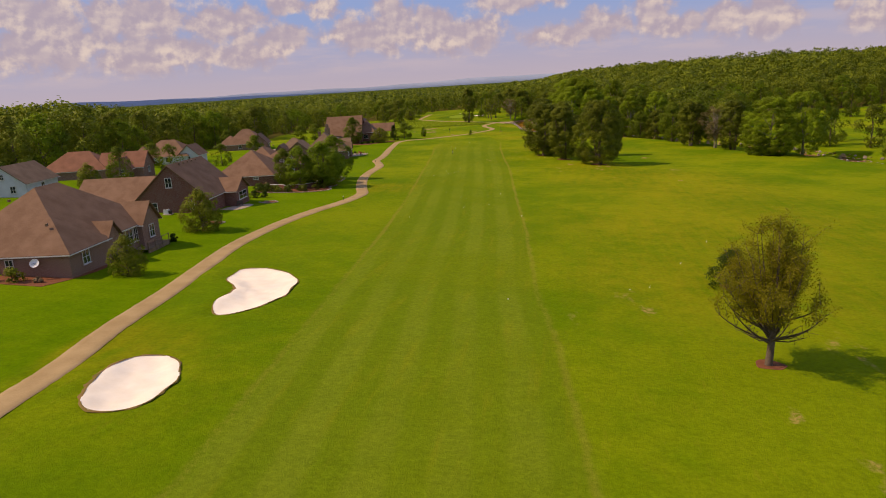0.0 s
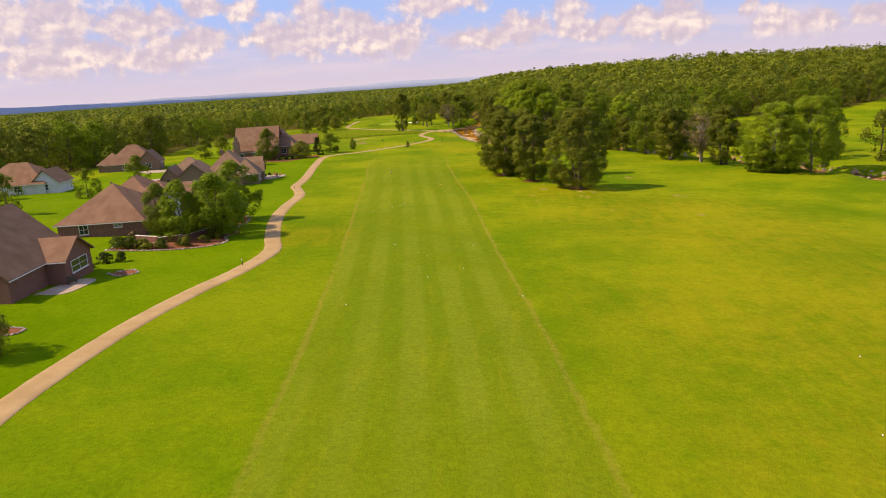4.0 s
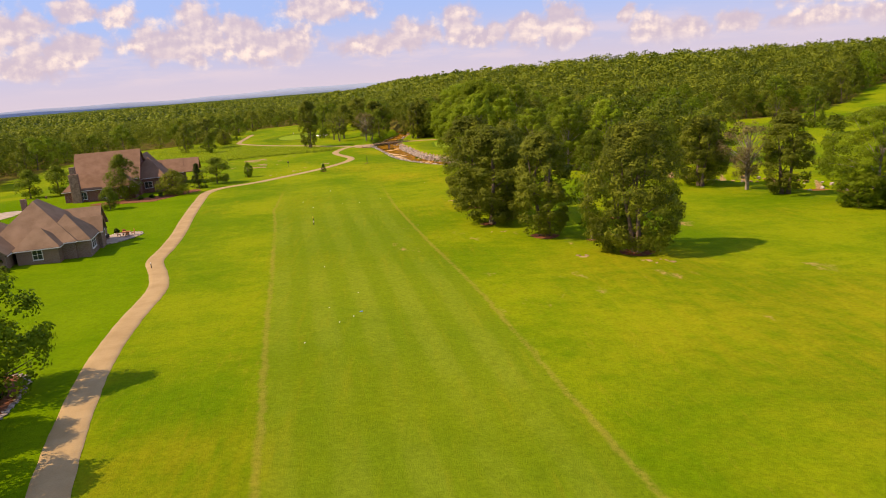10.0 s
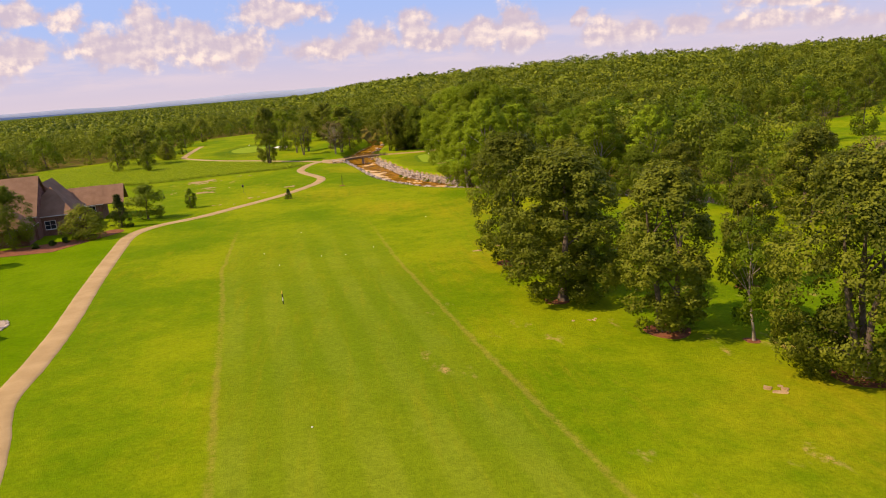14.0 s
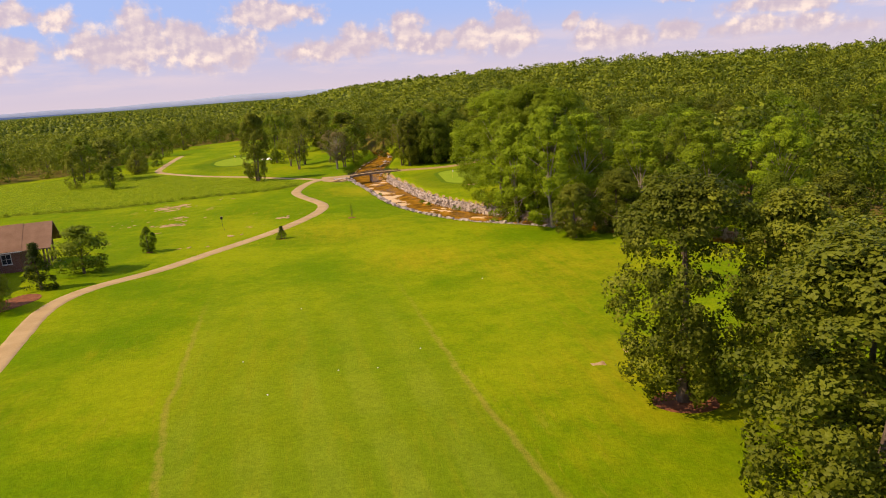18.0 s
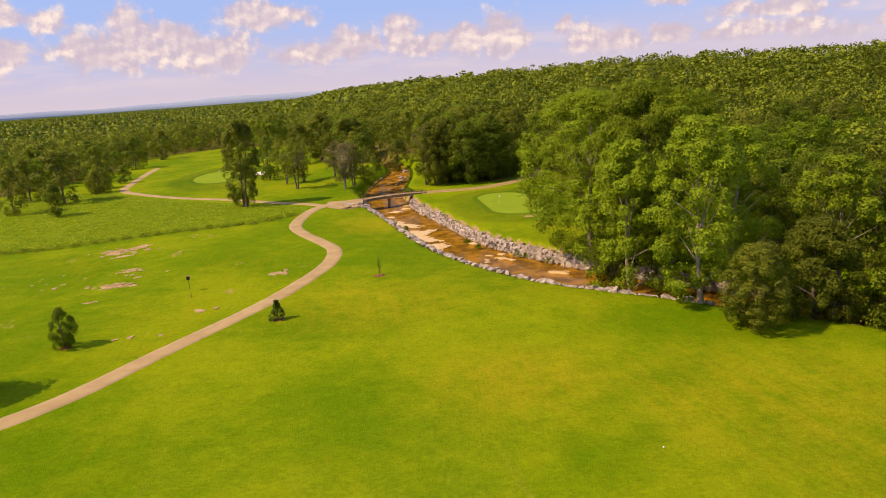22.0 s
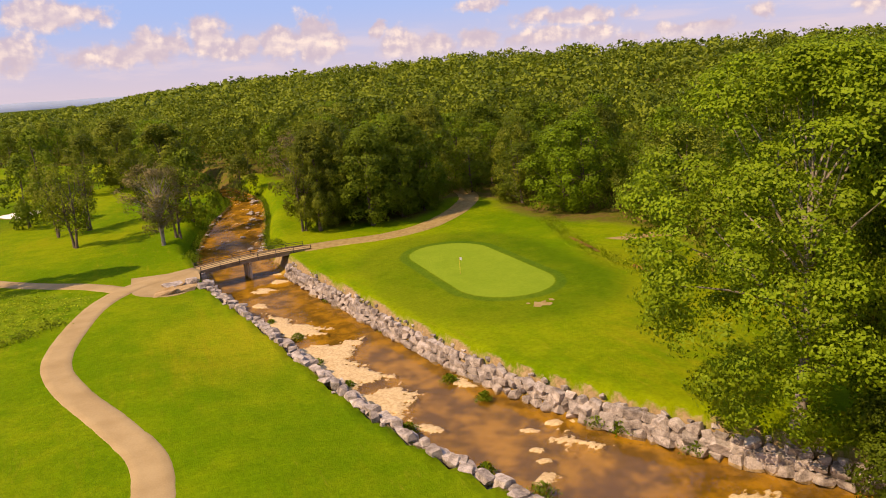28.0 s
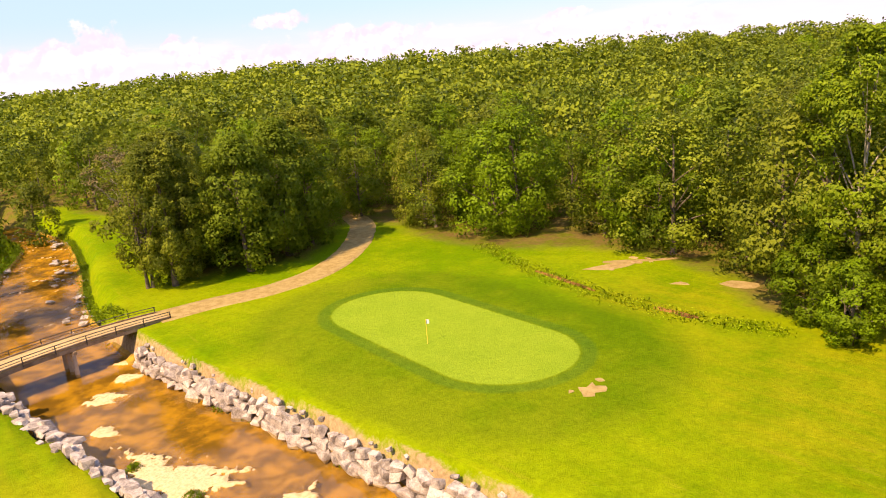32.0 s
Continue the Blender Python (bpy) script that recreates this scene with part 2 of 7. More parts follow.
def grass_material():
    m, N, s = material("turf", 1.0, 0, 0.02)
    pos = N.n("NewGeometry").outputs[POS]
    huge, big, mid = N.noise(pos, 0.012, 3.0), N.noise(pos, 0.06, 5.0, 0.62), N.noise(pos, 0.35, 5.0, 0.62)
    fine, grain = N.noise(pos, 2.6, 4.0, 0.65), N.noise(pos, 11.0, 3.0, 0.7)
    drag = N.noise(N.vmath("MULTIPLY", pos, (0.9, 0.09, 1.0)), 1.0, 4.0, 0.6)
    sxyz = N.n("SeparateXYZ")
    N.put(sxyz.inputs[0], pos)
    soft = N.math("ADD", N.math("MULTIPLY", mid, 0.28), N.math("MULTIPLY", N.noise(pos, 0.045, 5.0, 0.55), 0.72))
    rough_c = N.mix(N.step(soft, 0.38, 0.64), (0.096, 0.178, 0.003), (0.204, 0.256, 0.006))
    rough_c = N.mix(N.math("MULTIPLY", N.step(N.math("ADD", N.math("MULTIPLY", big, 0.6), N.math("MULTIPLY", drag, 0.4)), 0.50, 0.68), N.step(sxyz.outputs[1], 30.0, 190.0, 0.10, 0.30)), rough_c, (0.27, 0.235, 0.008))
    rough_c = N.mix(N.step(sxyz.outputs[1], 15.0, 150.0, 0.42, 0.0), rough_c, (0.112, 0.196, 0.003))
    streak = N.noise(N.vmath("MULTIPLY", pos, (1.9, 0.30, 1.0)), 1.0, 6.0, 0.66)
    worn = N.math("MULTIPLY", N.step(streak, 0.56, 0.70), N.step(N.math("ADD", N.math("MULTIPLY", huge, 0.5), N.math("MULTIPLY", big, 0.5)), 0.42, 0.58))
    rough_c = N.mix(N.math("MULTIPLY", worn, N.step(sxyz.outputs[1], 15.0, 120.0, 0.16, 0.30)), rough_c, (0.31, 0.25, 0.02))
    lat = N.attr("lat")
    clump = N.noise(pos, 0.95, 5.0, 0.7)
    wob = N.math("ADD", lat, N.math("MULTIPLY", N.math("SUBTRACT", mid, 0.5), 0.16))
    band = N.step(N.math("SINE", N.math("MULTIPLY", wob, 2 * math.pi)), -0.55, 0.55)
    fair_c = N.mix(N.math("MULTIPLY", band, N.step(big, 0.35, 0.65, 0.54, 0.22)), (0.128, 0.192, 0.007), (0.206, 0.256, 0.020))
    fair_c = N.mix(N.math("MULTIPLY", N.step(drag, 0.5, 0.75), 0.35), fair_c, (0.26, 0.25, 0.012))
    fair_c = N.mix(N.math("MULTIPLY", N.step(big, 0.5, 0.7), 0.4), fair_c, (0.125, 0.185, 0.003))
    fd = N.math("ADD", N.attr("fair"), N.math("MULTIPLY", N.math("SUBTRACT", mid, 0.5), 1.2))
    last = N.step(sxyz.outputs[1], 225.0, 255.0, 1.0, 0.0)
    edge = N.math("MULTIPLY", N.math("MULTIPLY", last, N.step(N.math("ABSOLUTE", fd), 0.05, 0.5, 1.0, 0.0)), N.step(N.math("ADD", N.math("MULTIPLY", fine, 0.5), N.math("MULTIPLY", big, 0.5)), 0.36, 0.54))
    col = N.mix(N.math("MULTIPLY", N.math("MULTIPLY", N.step(fd, -1.2, 1.3), 0.74), N.step(sxyz.outputs[1], 195.0, 255.0, 1.0, 0.15)), rough_c, fair_c)
    col = N.mix(N.math("MULTIPLY", edge, N.step(sxyz.outputs[1], 0.0, 70.0, 0.2, 0.42)), col, (0.31, 0.23, 0.04))
    dry = N.math("MULTIPLY", N.step(N.attr("parched"), 0.05, 0.9), N.step(N.math("ADD", N.math("MULTIPLY", mid, 0.5), N.math("MULTIPLY", drag, 0.5)), 0.22, 0.66))
    col = N.mix(N.math("MULTIPLY", dry, 0.36), col, (0.36, 0.27, 0.012))
    yard_c = N.mix(N.step(soft, 0.36, 0.64), (0.085, 0.175, 0.001), (0.135, 0.220, 0.003))
    col = N.mix(N.step(N.attr("yard"), -1.0, 1.0), col, yard_c)
    surr_c = N.mix(N.step(soft, 0.4, 0.62), (0.075, 0.140, 0.003), (0.145, 0.190, 0.006))
    gd = N.attr("green")
    col = N.mix(N.step(N.math("ADD", gd, N.math("MULTIPLY", N.math("SUBTRACT", mid, 0.5), 5.0)), -9.5, -6.0), col, surr_c)
    ring = N.step(N.math("ABSOLUTE", N.math("ADD", gd, 0.75)), 0.35, 0.85, 1.0, 0.0)
    col = N.mix(N.math("MULTIPLY", ring, 0.55), col, (0.055, 0.125, 0.010))
    green_c = N.mix(N.step(N.math("ADD", N.math("MULTIPLY", mid, 0.6), N.math("MULTIPLY", fine, 0.4)), 0.38, 0.62), (0.178, 0.268, 0.017), (0.205, 0.290, 0.020))
    col = N.mix(N.step(gd, -0.15, 0.15), col, green_c)
    wild_c = N.mix(N.step(mid, 0.35, 0.65), (0.10, 0.180, 0.005), (0.19, 0.255, 0.012))
    col = N.mix(N.step(N.math("ADD", N.attr("wild"), N.math("MULTIPLY", N.math("SUBTRACT", mid, 0.5), 4.0)), -1.0, 1.0), col, wild_c)
    floor_c = N.mix(N.step(mid, 0.4, 0.62), (0.150, 0.105, 0.030), (0.115, 0.125, 0.012))
    # deep in the woods the trees' shade is painted in as a darker floor
    floor_c = N.mix(N.step(N.attr("woods"), 250.0, 420.0), floor_c, (0.055, 0.085, 0.018))
    col = N.mix(N.step(N.math("ADD", N.attr("woods"), N.math("MULTIPLY", N.math("SUBTRACT", big, 0.5), 12.0)), -2.0, 3.0), col, floor_c)
    scrape = N.math("MULTIPLY", N.step(N.noise(N.vmath("MULTIPLY", pos, (1.0, 0.45, 1.0)), 0.21, 4.0, 0.6), 0.63, 0.74), N.step(N.attr("wear"), 0.2, 0.8))
    col = N.mix(N.math("MULTIPLY", scrape, N.step(fine, 0.35, 0.6)), col, (0.42, 0.27, 0.09))
    bank = N.math("ADD", N.attr("bank"), N.math("MULTIPLY", N.math("SUBTRACT", fine, 0.5), 0.9))
    col = N.mix(N.step(bank, -0.15, 0.35), col, N.mix(fine, (0.22, 0.13, 0.055), (0.42, 0.30, 0.15)))
    v = N.n("HueSaturation")
    N.put(v.inputs["Color"], col)
    coarse = N.math("ADD", 0.16, N.math("ADD", N.math("MULTIPLY", clump, 0.46), N.math("ADD", N.math("MULTIPLY", fine, 0.76), N.math("MULTIPLY", grain, 0.46))))
    smooth_on = N.step(gd, -0.15, 0.15)
    N.put(v.inputs["Value"], N.math("ADD", N.math("MULTIPLY", coarse, N.math("SUBTRACT", 1.0, N.math("MULTIPLY", smooth_on, 0.75))), N.math("MULTIPLY", smooth_on, 0.75)))
    N.put(s.inputs["Base Color"], v.outputs[0])
    bump(N, s, N.math("ADD", grain, N.math("ADD", N.math("MULTIPLY", fine, 0.9), clump)), 0.6, 0.13)
    return m


M_turf = grass_material()
M_sand = mottled("bunker_sand", (0.86, 0.77, 0.60), (0.93, 0.85, 0.69), 0.8, 14, 0.95, 0.03)
M_path = mottled("path_concrete", (0.33, 0.222, 0.096), (0.43, 0.302, 0.142), 0.35, 9, 0.9, 0.01)
M_rock = mottled("limestone", (0.16, 0.125, 0.098), (0.50, 0.42, 0.345), 1.6, 9, 0.9, 0.12, per_object=0.45)
M_tanrock = mottled("tan_rock", (0.25, 0.150, 0.055), (0.46, 0.315, 0.155), 1.0, 9, 0.95, 0.05, per_object=0.25)
M_soil = mottled("bare_soil", (0.25, 0.165, 0.05), (0.38, 0.27, 0.105), 1.2, 10, 1.0, 0.02)
M_lip = mottled("bunker_lip_soil", (0.15, 0.13, 0.02), (0.27, 0.155, 0.055), 0.9, 10, 1.0, 0.02)
M_bed = mottled("creek_bed", (0.095, 0.036, 0.008), (0.36, 0.165, 0.030), 0.28, 3.0, 0.8, 0.05)
M_bark = mottled("bark", (0.085, 0.062, 0.042), (0.17, 0.13, 0.095), 2.0, 14, 0.95, 0.04)
M_pale = mottled("pale_bark", (0.20, 0.165, 0.12), (0.36, 0.31, 0.24), 1.2, 9, 0.9, 0.02)
M_mulch = mottled("mulch", (0.15, 0.052, 0.023), (0.25, 0.095, 0.042), 1.5, 16, 1.0, 0.05)
M_shingle_brown = mottled("brown_shingles", (0.165, 0.092, 0.052), (0.235, 0.138, 0.084), 0.5, 7, 0.9, 0.03)
M_shingle_tan = mottled("tan_shingles", (0.165, 0.105, 0.062), (0.24, 0.158, 0.098), 0.5, 7, 0.9, 0.03)
M_shingle_red = mottled("red_shingles", (0.19, 0.085, 0.048), (0.27, 0.125, 0.075), 0.5, 7, 0.9, 0.03)
M_chimney = mottled("chimney_stone", (0.17, 0.10, 0.065), (0.33, 0.22, 0.15), 2.2, 9, 0.95, 0.05)
M_trim = mottled("white_trim", (0.60, 0.57, 0.52), (0.70, 0.67, 0.62), 1.5, 20, 0.6, 0.004)
M_siding = mottled("grey_siding", (0.52, 0.54, 0.56), (0.62, 0.64, 0.66), 0.8, 18, 0.7, 0.01)
M_wood = mottled("deck_timber", (0.15, 0.095, 0.052), (0.30, 0.21, 0.13), 1.2, 12, 0.85, 0.02, per_object=0.3)
M_steel = mottled("dark_steel", (0.055, 0.045, 0.038), (0.10, 0.085, 0.07), 2.0, 20, 0.55, 0.003, spec=0.5, metal=0.6)
M_white = mottled("white_paint", (0.74, 0.72, 0.68), (0.82, 0.80, 0.77), 2.0, 25, 0.4, 0.002)
M_black = mottled("black_paint", (0.015, 0.015, 0.015), (0.03, 0.03, 0.03), 2.0, 25, 0.5, 0.002)
M_yellow = mottled("yellow_paint", (0.62, 0.44, 0.05), (0.70, 0.52, 0.08), 2.0, 25, 0.5, 0.002)
M_paving = mottled("pale_paving", (0.32, 0.25, 0.18), (0.46, 0.37, 0.28), 0.6, 8, 0.9, 0.01)
M_fabric = mottled("orange_fabric", (0.42, 0.15, 0.045), (0.52, 0.21, 0.07), 2.0, 25, 0.9, 0.005)
M_blue = mottled("blue_paint", (0.05, 0.16, 0.42), (0.07, 0.2, 0.5), 2.0, 25, 0.5, 0.002)
# pale blue here is distance haze painted into the base colour
M_hazed_ridge = mottled("hazed_ridge", (0.34, 0.42, 0.55), (0.40, 0.47, 0.60), 0.002, 0.02, 1.0, 0.0)


def brick_material(name, a, b, mortar):
    m, N, s = material(name, 0.9, 0, 0.2)
    co = N.n("TexCoord").outputs["Object"]
    sx = N.n("SeparateXYZ")
    N.put(sx.inputs[0], co)
    cx = N.n("CombineXYZ")
    N.put(cx.inputs[0], N.math("ADD", sx.outputs[0], sx.outputs[1])), N.put(cx.inputs[1], sx.outputs[2])
    t = N.n("TexBrick")
    N.put(t.inputs["Vector"], cx.outputs[0])
    N.put(t.inputs["Color1"], a), N.put(t.inputs["Color2"], b), N.put(t.inputs["Mortar"], mortar)
    t.inputs["Scale"].default_value, t.inputs["Mortar Size"].default_value = 1.0, 0.008
    t.inputs["Brick Width"].default_value, t.inputs["Row Height"].default_value = 0.22, 0.075
    st = N.noise(co, 0.7, 4.0)
    N.put(s.inputs["Base Color"], N.mix(N.math("MULTIPLY", N.step(st, 0.4, 0.7), 0.4), t.outputs[0], b))
    bump(N, s, t.outputs["Fac"], -0.4, 0.01)
    return m


M_brick_pink = brick_material("pink_brick", (0.215, 0.112, 0.075), (0.285, 0.158, 0.108), (0.34, 0.25, 0.19))
M_brick_red = brick_material("red_brick", (0.155, 0.055, 0.036), (0.215, 0.082, 0.055), (0.28, 0.2, 0.16))
M_brick_brown = brick_material("brown_brick", (0.17, 0.10, 0.062), (0.24, 0.145, 0.092), (0.3, 0.24, 0.19))

M_glass, gN, gB = material("window_glass", 0.05, 0, 0.6)
gB.inputs["Base Color"].default_value = (0.02, 0.025, 0.03, 1)


def water_material():
    """Thin clear amber water: tinted see-through with a weak gloss."""
    m = bpy.data.materials.new("creek_water")
    m.use_nodes = True
    N = Nodes(m.node_tree)
    pos = N.n("NewGeometry").outputs[POS]
    tr, gl, mx, fr = N.n("BsdfTransparent"), N.n("BsdfGlossy"), N.n("MixShader"), N.n("Fresnel")
    tr.inputs[0].default_value = (0.84, 0.70, 0.42, 1)
    gl.inputs["Roughness"].default_value = 0.06
    k = N.n("Bump")
    k.inputs["Strength"].default_value, k.inputs["Distance"].default_value = 0.12, 0.04
    N.put(k.inputs["Height"], N.noise(pos, 2.2, 3.0, 0.55))
    N.put(gl.inputs["Normal"], k.outputs[0])
    fr.inputs[0].default_value = 1.33
    N.put(mx.inputs[0], N.math("MULTIPLY", fr.outputs[0], 0.08)), N.put(mx.inputs[1], tr.outputs[0]), N.put(mx.inputs[2], gl.outputs[0])
    N.put(m.node_tree.nodes["Material Output"].inputs[0], mx.outputs[0])
    return m


M_water = water_material()
M_oak = leafy("oak_leaves", (0.085, 0.122, 0.010), (0.178, 0.208, 0.016), (0.165, 0.182, 0.015), 0.30)
M_maple = leafy("maple_leaves", (0.092, 0.150, 0.009), (0.180, 0.240, 0.016), (0.15, 0.20, 0.012), 0.40)
M_sycamore = leafy("sycamore_leaves", (0.115, 0.205, 0.008), (0.345, 0.430, 0.024), (0.22, 0.32, 0.013), 0.40)
M_olive = leafy("olive_leaves", (0.125, 0.155, 0.012), (0.235, 0.250, 0.022), (0.165, 0.19, 0.014), 0.4)
M_dark = leafy("dark_leaves", (0.03, 0.058, 0.008), (0.066, 0.098, 0.012), (0.055, 0.09, 0.01))
M_dry = leafy("dry_twigs", (0.20, 0.12, 0.06), (0.30, 0.20, 0.11), (0.24, 0.17, 0.09), 0.1)
M_weed = leafy("weed_blades", (0.25, 0.35, 0.010), (0.38, 0.45, 0.020), (0.30, 0.38, 0.014))
M_lime = leafy("lime_leaves", (0.105, 0.190, 0.006), (0.210, 0.300, 0.014), (0.150, 0.240, 0.008))
M_woods = leafy("woods_leaves", (0.078, 0.130, 0.009), (0.170, 0.226, 0.014), (0.190, 0.215, 0.016), 0.26)
M_amber = leafy("amber_leaves", (0.22, 0.19, 0.010), (0.36, 0.275, 0.020), (0.24, 0.23, 0.012), 0.45)
M_withered = leafy("withered_leaves", (0.17, 0.125, 0.05), (0.27, 0.20, 0.09), (0.18, 0.16, 0.05), 0.2)

# ---------------- mesh helpers ----------------
def mesh_np(name, verts, faces, mat=None, smooth=False, attrs=None, normals=None):
    """A mesh from an array of points and an array of equal-sided faces."""
    verts, faces = np.asarray(verts, np.float32), np.asarray(faces, np.int32)
    me = bpy.data.meshes.new(name)
    k = faces.shape[1]
    me.vertices.add(len(verts))
    me.vertices.foreach_set("co", verts.ravel())
    me.loops.add(faces.size)
    me.loops.foreach_set("vertex_index", faces.ravel())
    me.polygons.add(len(faces))
    me.polygons.foreach_set("loop_start", np.arange(len(faces), dtype=np.int32) * k)
    if smooth:
        me.polygons.foreach_set("use_smooth", np.ones(len(faces), bool))
    me.update(calc_edges=True)
    for key, values in (attrs or {}).items():
        a = me.attributes.new(key, "FLOAT", "POINT")
        a.data.foreach_set("value", np.asarray(values, np.float32))
    if mat:
        me.materials.append(mat)
    if normals is not None:
        me.normals_split_custom_set_from_vertices(np.asarray(normals, np.float32))
    return me


def part(name, data, mat=None, parent=None, label=""):
    """One mesh object under a thing or a part; data is a bmesh or a mesh."""
    if isinstance(data, bmesh.types.BMesh):
        me = bpy.data.meshes.new(name)
        data.to_mesh(me)
        data.free()
    else:
        me = data
    if mat and not me.materials:
        me.materials.append(mat)
    ob = new(name, me)
    if parent:
        ob.parent = parent
    return tagged(ob, label)


def thing(name, m, label, category, group="", kind=""):
    ob = new(name)
    ob.empty_display_size = 0.3
    ob.matrix_world = m
    return tagged(ob, label, category, group, kind)


def box_into(bm, cx, cy, cz, sx, sy, sz, rz=0.0, bev=0.0):
    m = pose(cx, cy, cz, 0, 0, rz) @ Matrix.Diagonal((sx, sy, sz, 1))
    made = bmesh.ops.create_cube(bm, size=1.0, matrix=m)["verts"]
    if bev:
        edges = list({e for v in made for e in v.link_edges})
        bmesh.ops.bevel(bm, geom=edges, offset=bev, segments=1, affect="EDGES")
    return bm


def box(cx, cy, cz, sx, sy, sz, rz=0.0, bev=0.0):
    return box_into(bmesh.new(), cx, cy, cz, sx, sy, sz, rz, bev)


def tube_arrays(points, radii, sides=6):
    """A tapered tube along points: its vertices and quads."""
    pts = np.asarray(points, float)
    tang = np.gradient(pts, axis=0)
    tang /= np.linalg.norm(tang, axis=1)[:, None] + 1e-9
    ref = np.where(np.abs(tang[:, 2:3]) > 0.9, [[1.0, 0, 0]], [[0, 0, 1.0]])
    u = np.cross(tang, ref)
    u /= np.linalg.norm(u, axis=1)[:, None] + 1e-9
    v = np.cross(tang, u)
    a = np.linspace(0, 2 * np.pi, sides, endpoint=False)
    ring = pts[:, None] + np.asarray(radii)[:, None, None] * (np.cos(a)[None, :, None] * u[:, None] + np.sin(a)[None, :, None] * v[:, None])
    n = len(pts)
    i = np.arange(n - 1)[:, None] * sides
    j = np.arange(sides)[None]
    k = (j + 1) % sides
    quads = np.stack([i + j, i + k, i + sides + k, i + sides + j], -1).reshape(-1, 4)
    return ring.reshape(-1, 3), quads


def joined(pieces):
    vs, fs, off = [], [], 0
    for v, f in pieces:
        vs.append(v), fs.append(f + off)
        off += len(v)
    return np.concatenate(vs), np.concatenate(fs)


# ---------------- the lie of the land ----------------
def smooth01(v):
    v = np.clip(v, 0, 1)
    return v * v * (3 - 2 * v)


def base_z(x, y):
    """The course falls gently from the first houses to the creek; a wooded hill rises beyond it."""
    x, y = np.asarray(x, float), np.asarray(y, float)
    a, b = np.clip(x, -110, 110) / 50, (np.clip(y, -80, 480) - 200) / 200
    z = 5.153 - 1.864 * a - 2.079 * b + 1.279 * a * b + 2.389 * b * b
    hill = 0.75 * x + 0.55 * (y - 350)
    ridge = smooth01((hill - 120) / 190) * smooth01((x + 40) / 160)
    z = z + ridge * (11.0 + 2.2 * np.sin(x / 61 + 0.7) * np.sin(y / 83 + 1.9) + 1.5 * np.sin((x + y) / 37) - 7.0 * smooth01((x - 250) / 260))
    z = z - 7 * smooth01((y - 450) / 420) * smooth01((90 - x) / 220)
    return z + 0.22 * np.sin(x / 13 + 1.3) * np.sin(y / 21 + 0.4) * smooth01((np.hypot(x, y - 200) - 10) / 60)


# creek: x, y, half width, water level
CREEK = [(-6, 540, 2.4, 4.6), (4, 480, 2.4, 4.0), (8.5, 446, 2.6, 3.6), (3.4, 421, 4.8, 3.2), (-1.9, 396, 5.0, 2.9), (-2.6, 374, 5.3, 2.6),
         (0.3, 354, 5.2, 2.4), (2.2, 339, 5.2, 2.3), (4.6, 325, 5.6, 2.2), (8.6, 313, 6.2, 2.1), (13.6, 303, 6.6, 2.0), (19, 295, 6.4, 1.9),
         (25, 287, 6.0, 1.8), (36, 275, 5.5, 1.5), (48, 262, 5.0, 1.1), (62, 245, 4.5, 0.6), (74, 230, 4.5, 0.2), (86, 219, 4.5, -0.2),
         (101, 188, 4.5, -0.6), (110, 170, 4.5, -0.8), (120, 148, 4.5, -1.0), (136, 95, 4.5, -1.2), (150, 20, 4.5, -1.3)]


def spline(points, step):
    """Catmull-Rom through rows of numbers, at about even steps."""
    p = np.array(points, float)
    p = np.vstack([2 * p[0] - p[1], p, 2 * p[-1] - p[-2]])
    out = []
    for i in range(1, len(p) - 2):
        n = max(2, int(np.linalg.norm(p[i + 1, :2] - p[i, :2]) / step))
        t = np.linspace(0, 1, n, endpoint=False)[:, None]
        a, b, c, d = p[i - 1], p[i], p[i + 1], p[i + 2]
        out.append(0.5 * (2 * b + (c - a) * t + (2 * a - 5 * b + 4 * c - d) * t**2 + (3 * b - a - 3 * c + d) * t**3))
    return np.vstack(out + [p[-2:-1]])


creek_line = spline(CREEK, 1.5)


def near_line(x, y, line):
    """Distance to a line and the row of the nearest point of it."""
    q = np.stack([np.ravel(x), np.ravel(y)], 1)
    best, which = np.full(len(q), 1e9), np.zeros(len(q), int)
    for i in range(0, len(line), 1):
        d = np.hypot(q[:, 0] - line[i, 0], q[:, 1] - line[i, 1])
        m = d < best
        best[m], which[m] = d[m], i
    return best.reshape(np.shape(x)), which.reshape(np.shape(x))


def creek_gap(x, y):
    """Metres outside the creek's edge (negative in the water) and the water level there."""
    x, y = np.asarray(x, float), np.asarray(y, float)
    gap, level = np.full(x.shape, 99.0), np.zeros(x.shape)
    near = (x > -40) & (x < 190) & (y > -20) & (y < 560)
    if near.any():
        d, w = near_line(x[near], y[near], creek_line)
        gap[near], level[near] = np.minimum(d - creek_line[w, 2], 99), creek_line[w, 3]
    return gap, level


GREEN_A, GREEN_B, GREEN_R = np.array((22.6, 362.2)), np.array((22.2, 346.8)), 5.7


def green_gap(x, y):
    """Metres inside the edge of the putting green, which is a long oval."""
    ax, ay = GREEN_B - GREEN_A
    t = np.clip(((x - GREEN_A[0]) * ax + (y - GREEN_A[1]) * ay) / (ax * ax + ay * ay), 0, 1)
    near = GREEN_R + 0.2 * t - np.hypot(x - GREEN_A[0] - t * ax, y - GREEN_A[1] - t * ay)
    return np.maximum(near, 8.0 * (1 - np.hypot((x + 51) / 8.0, (y - 446) / 15.0)))


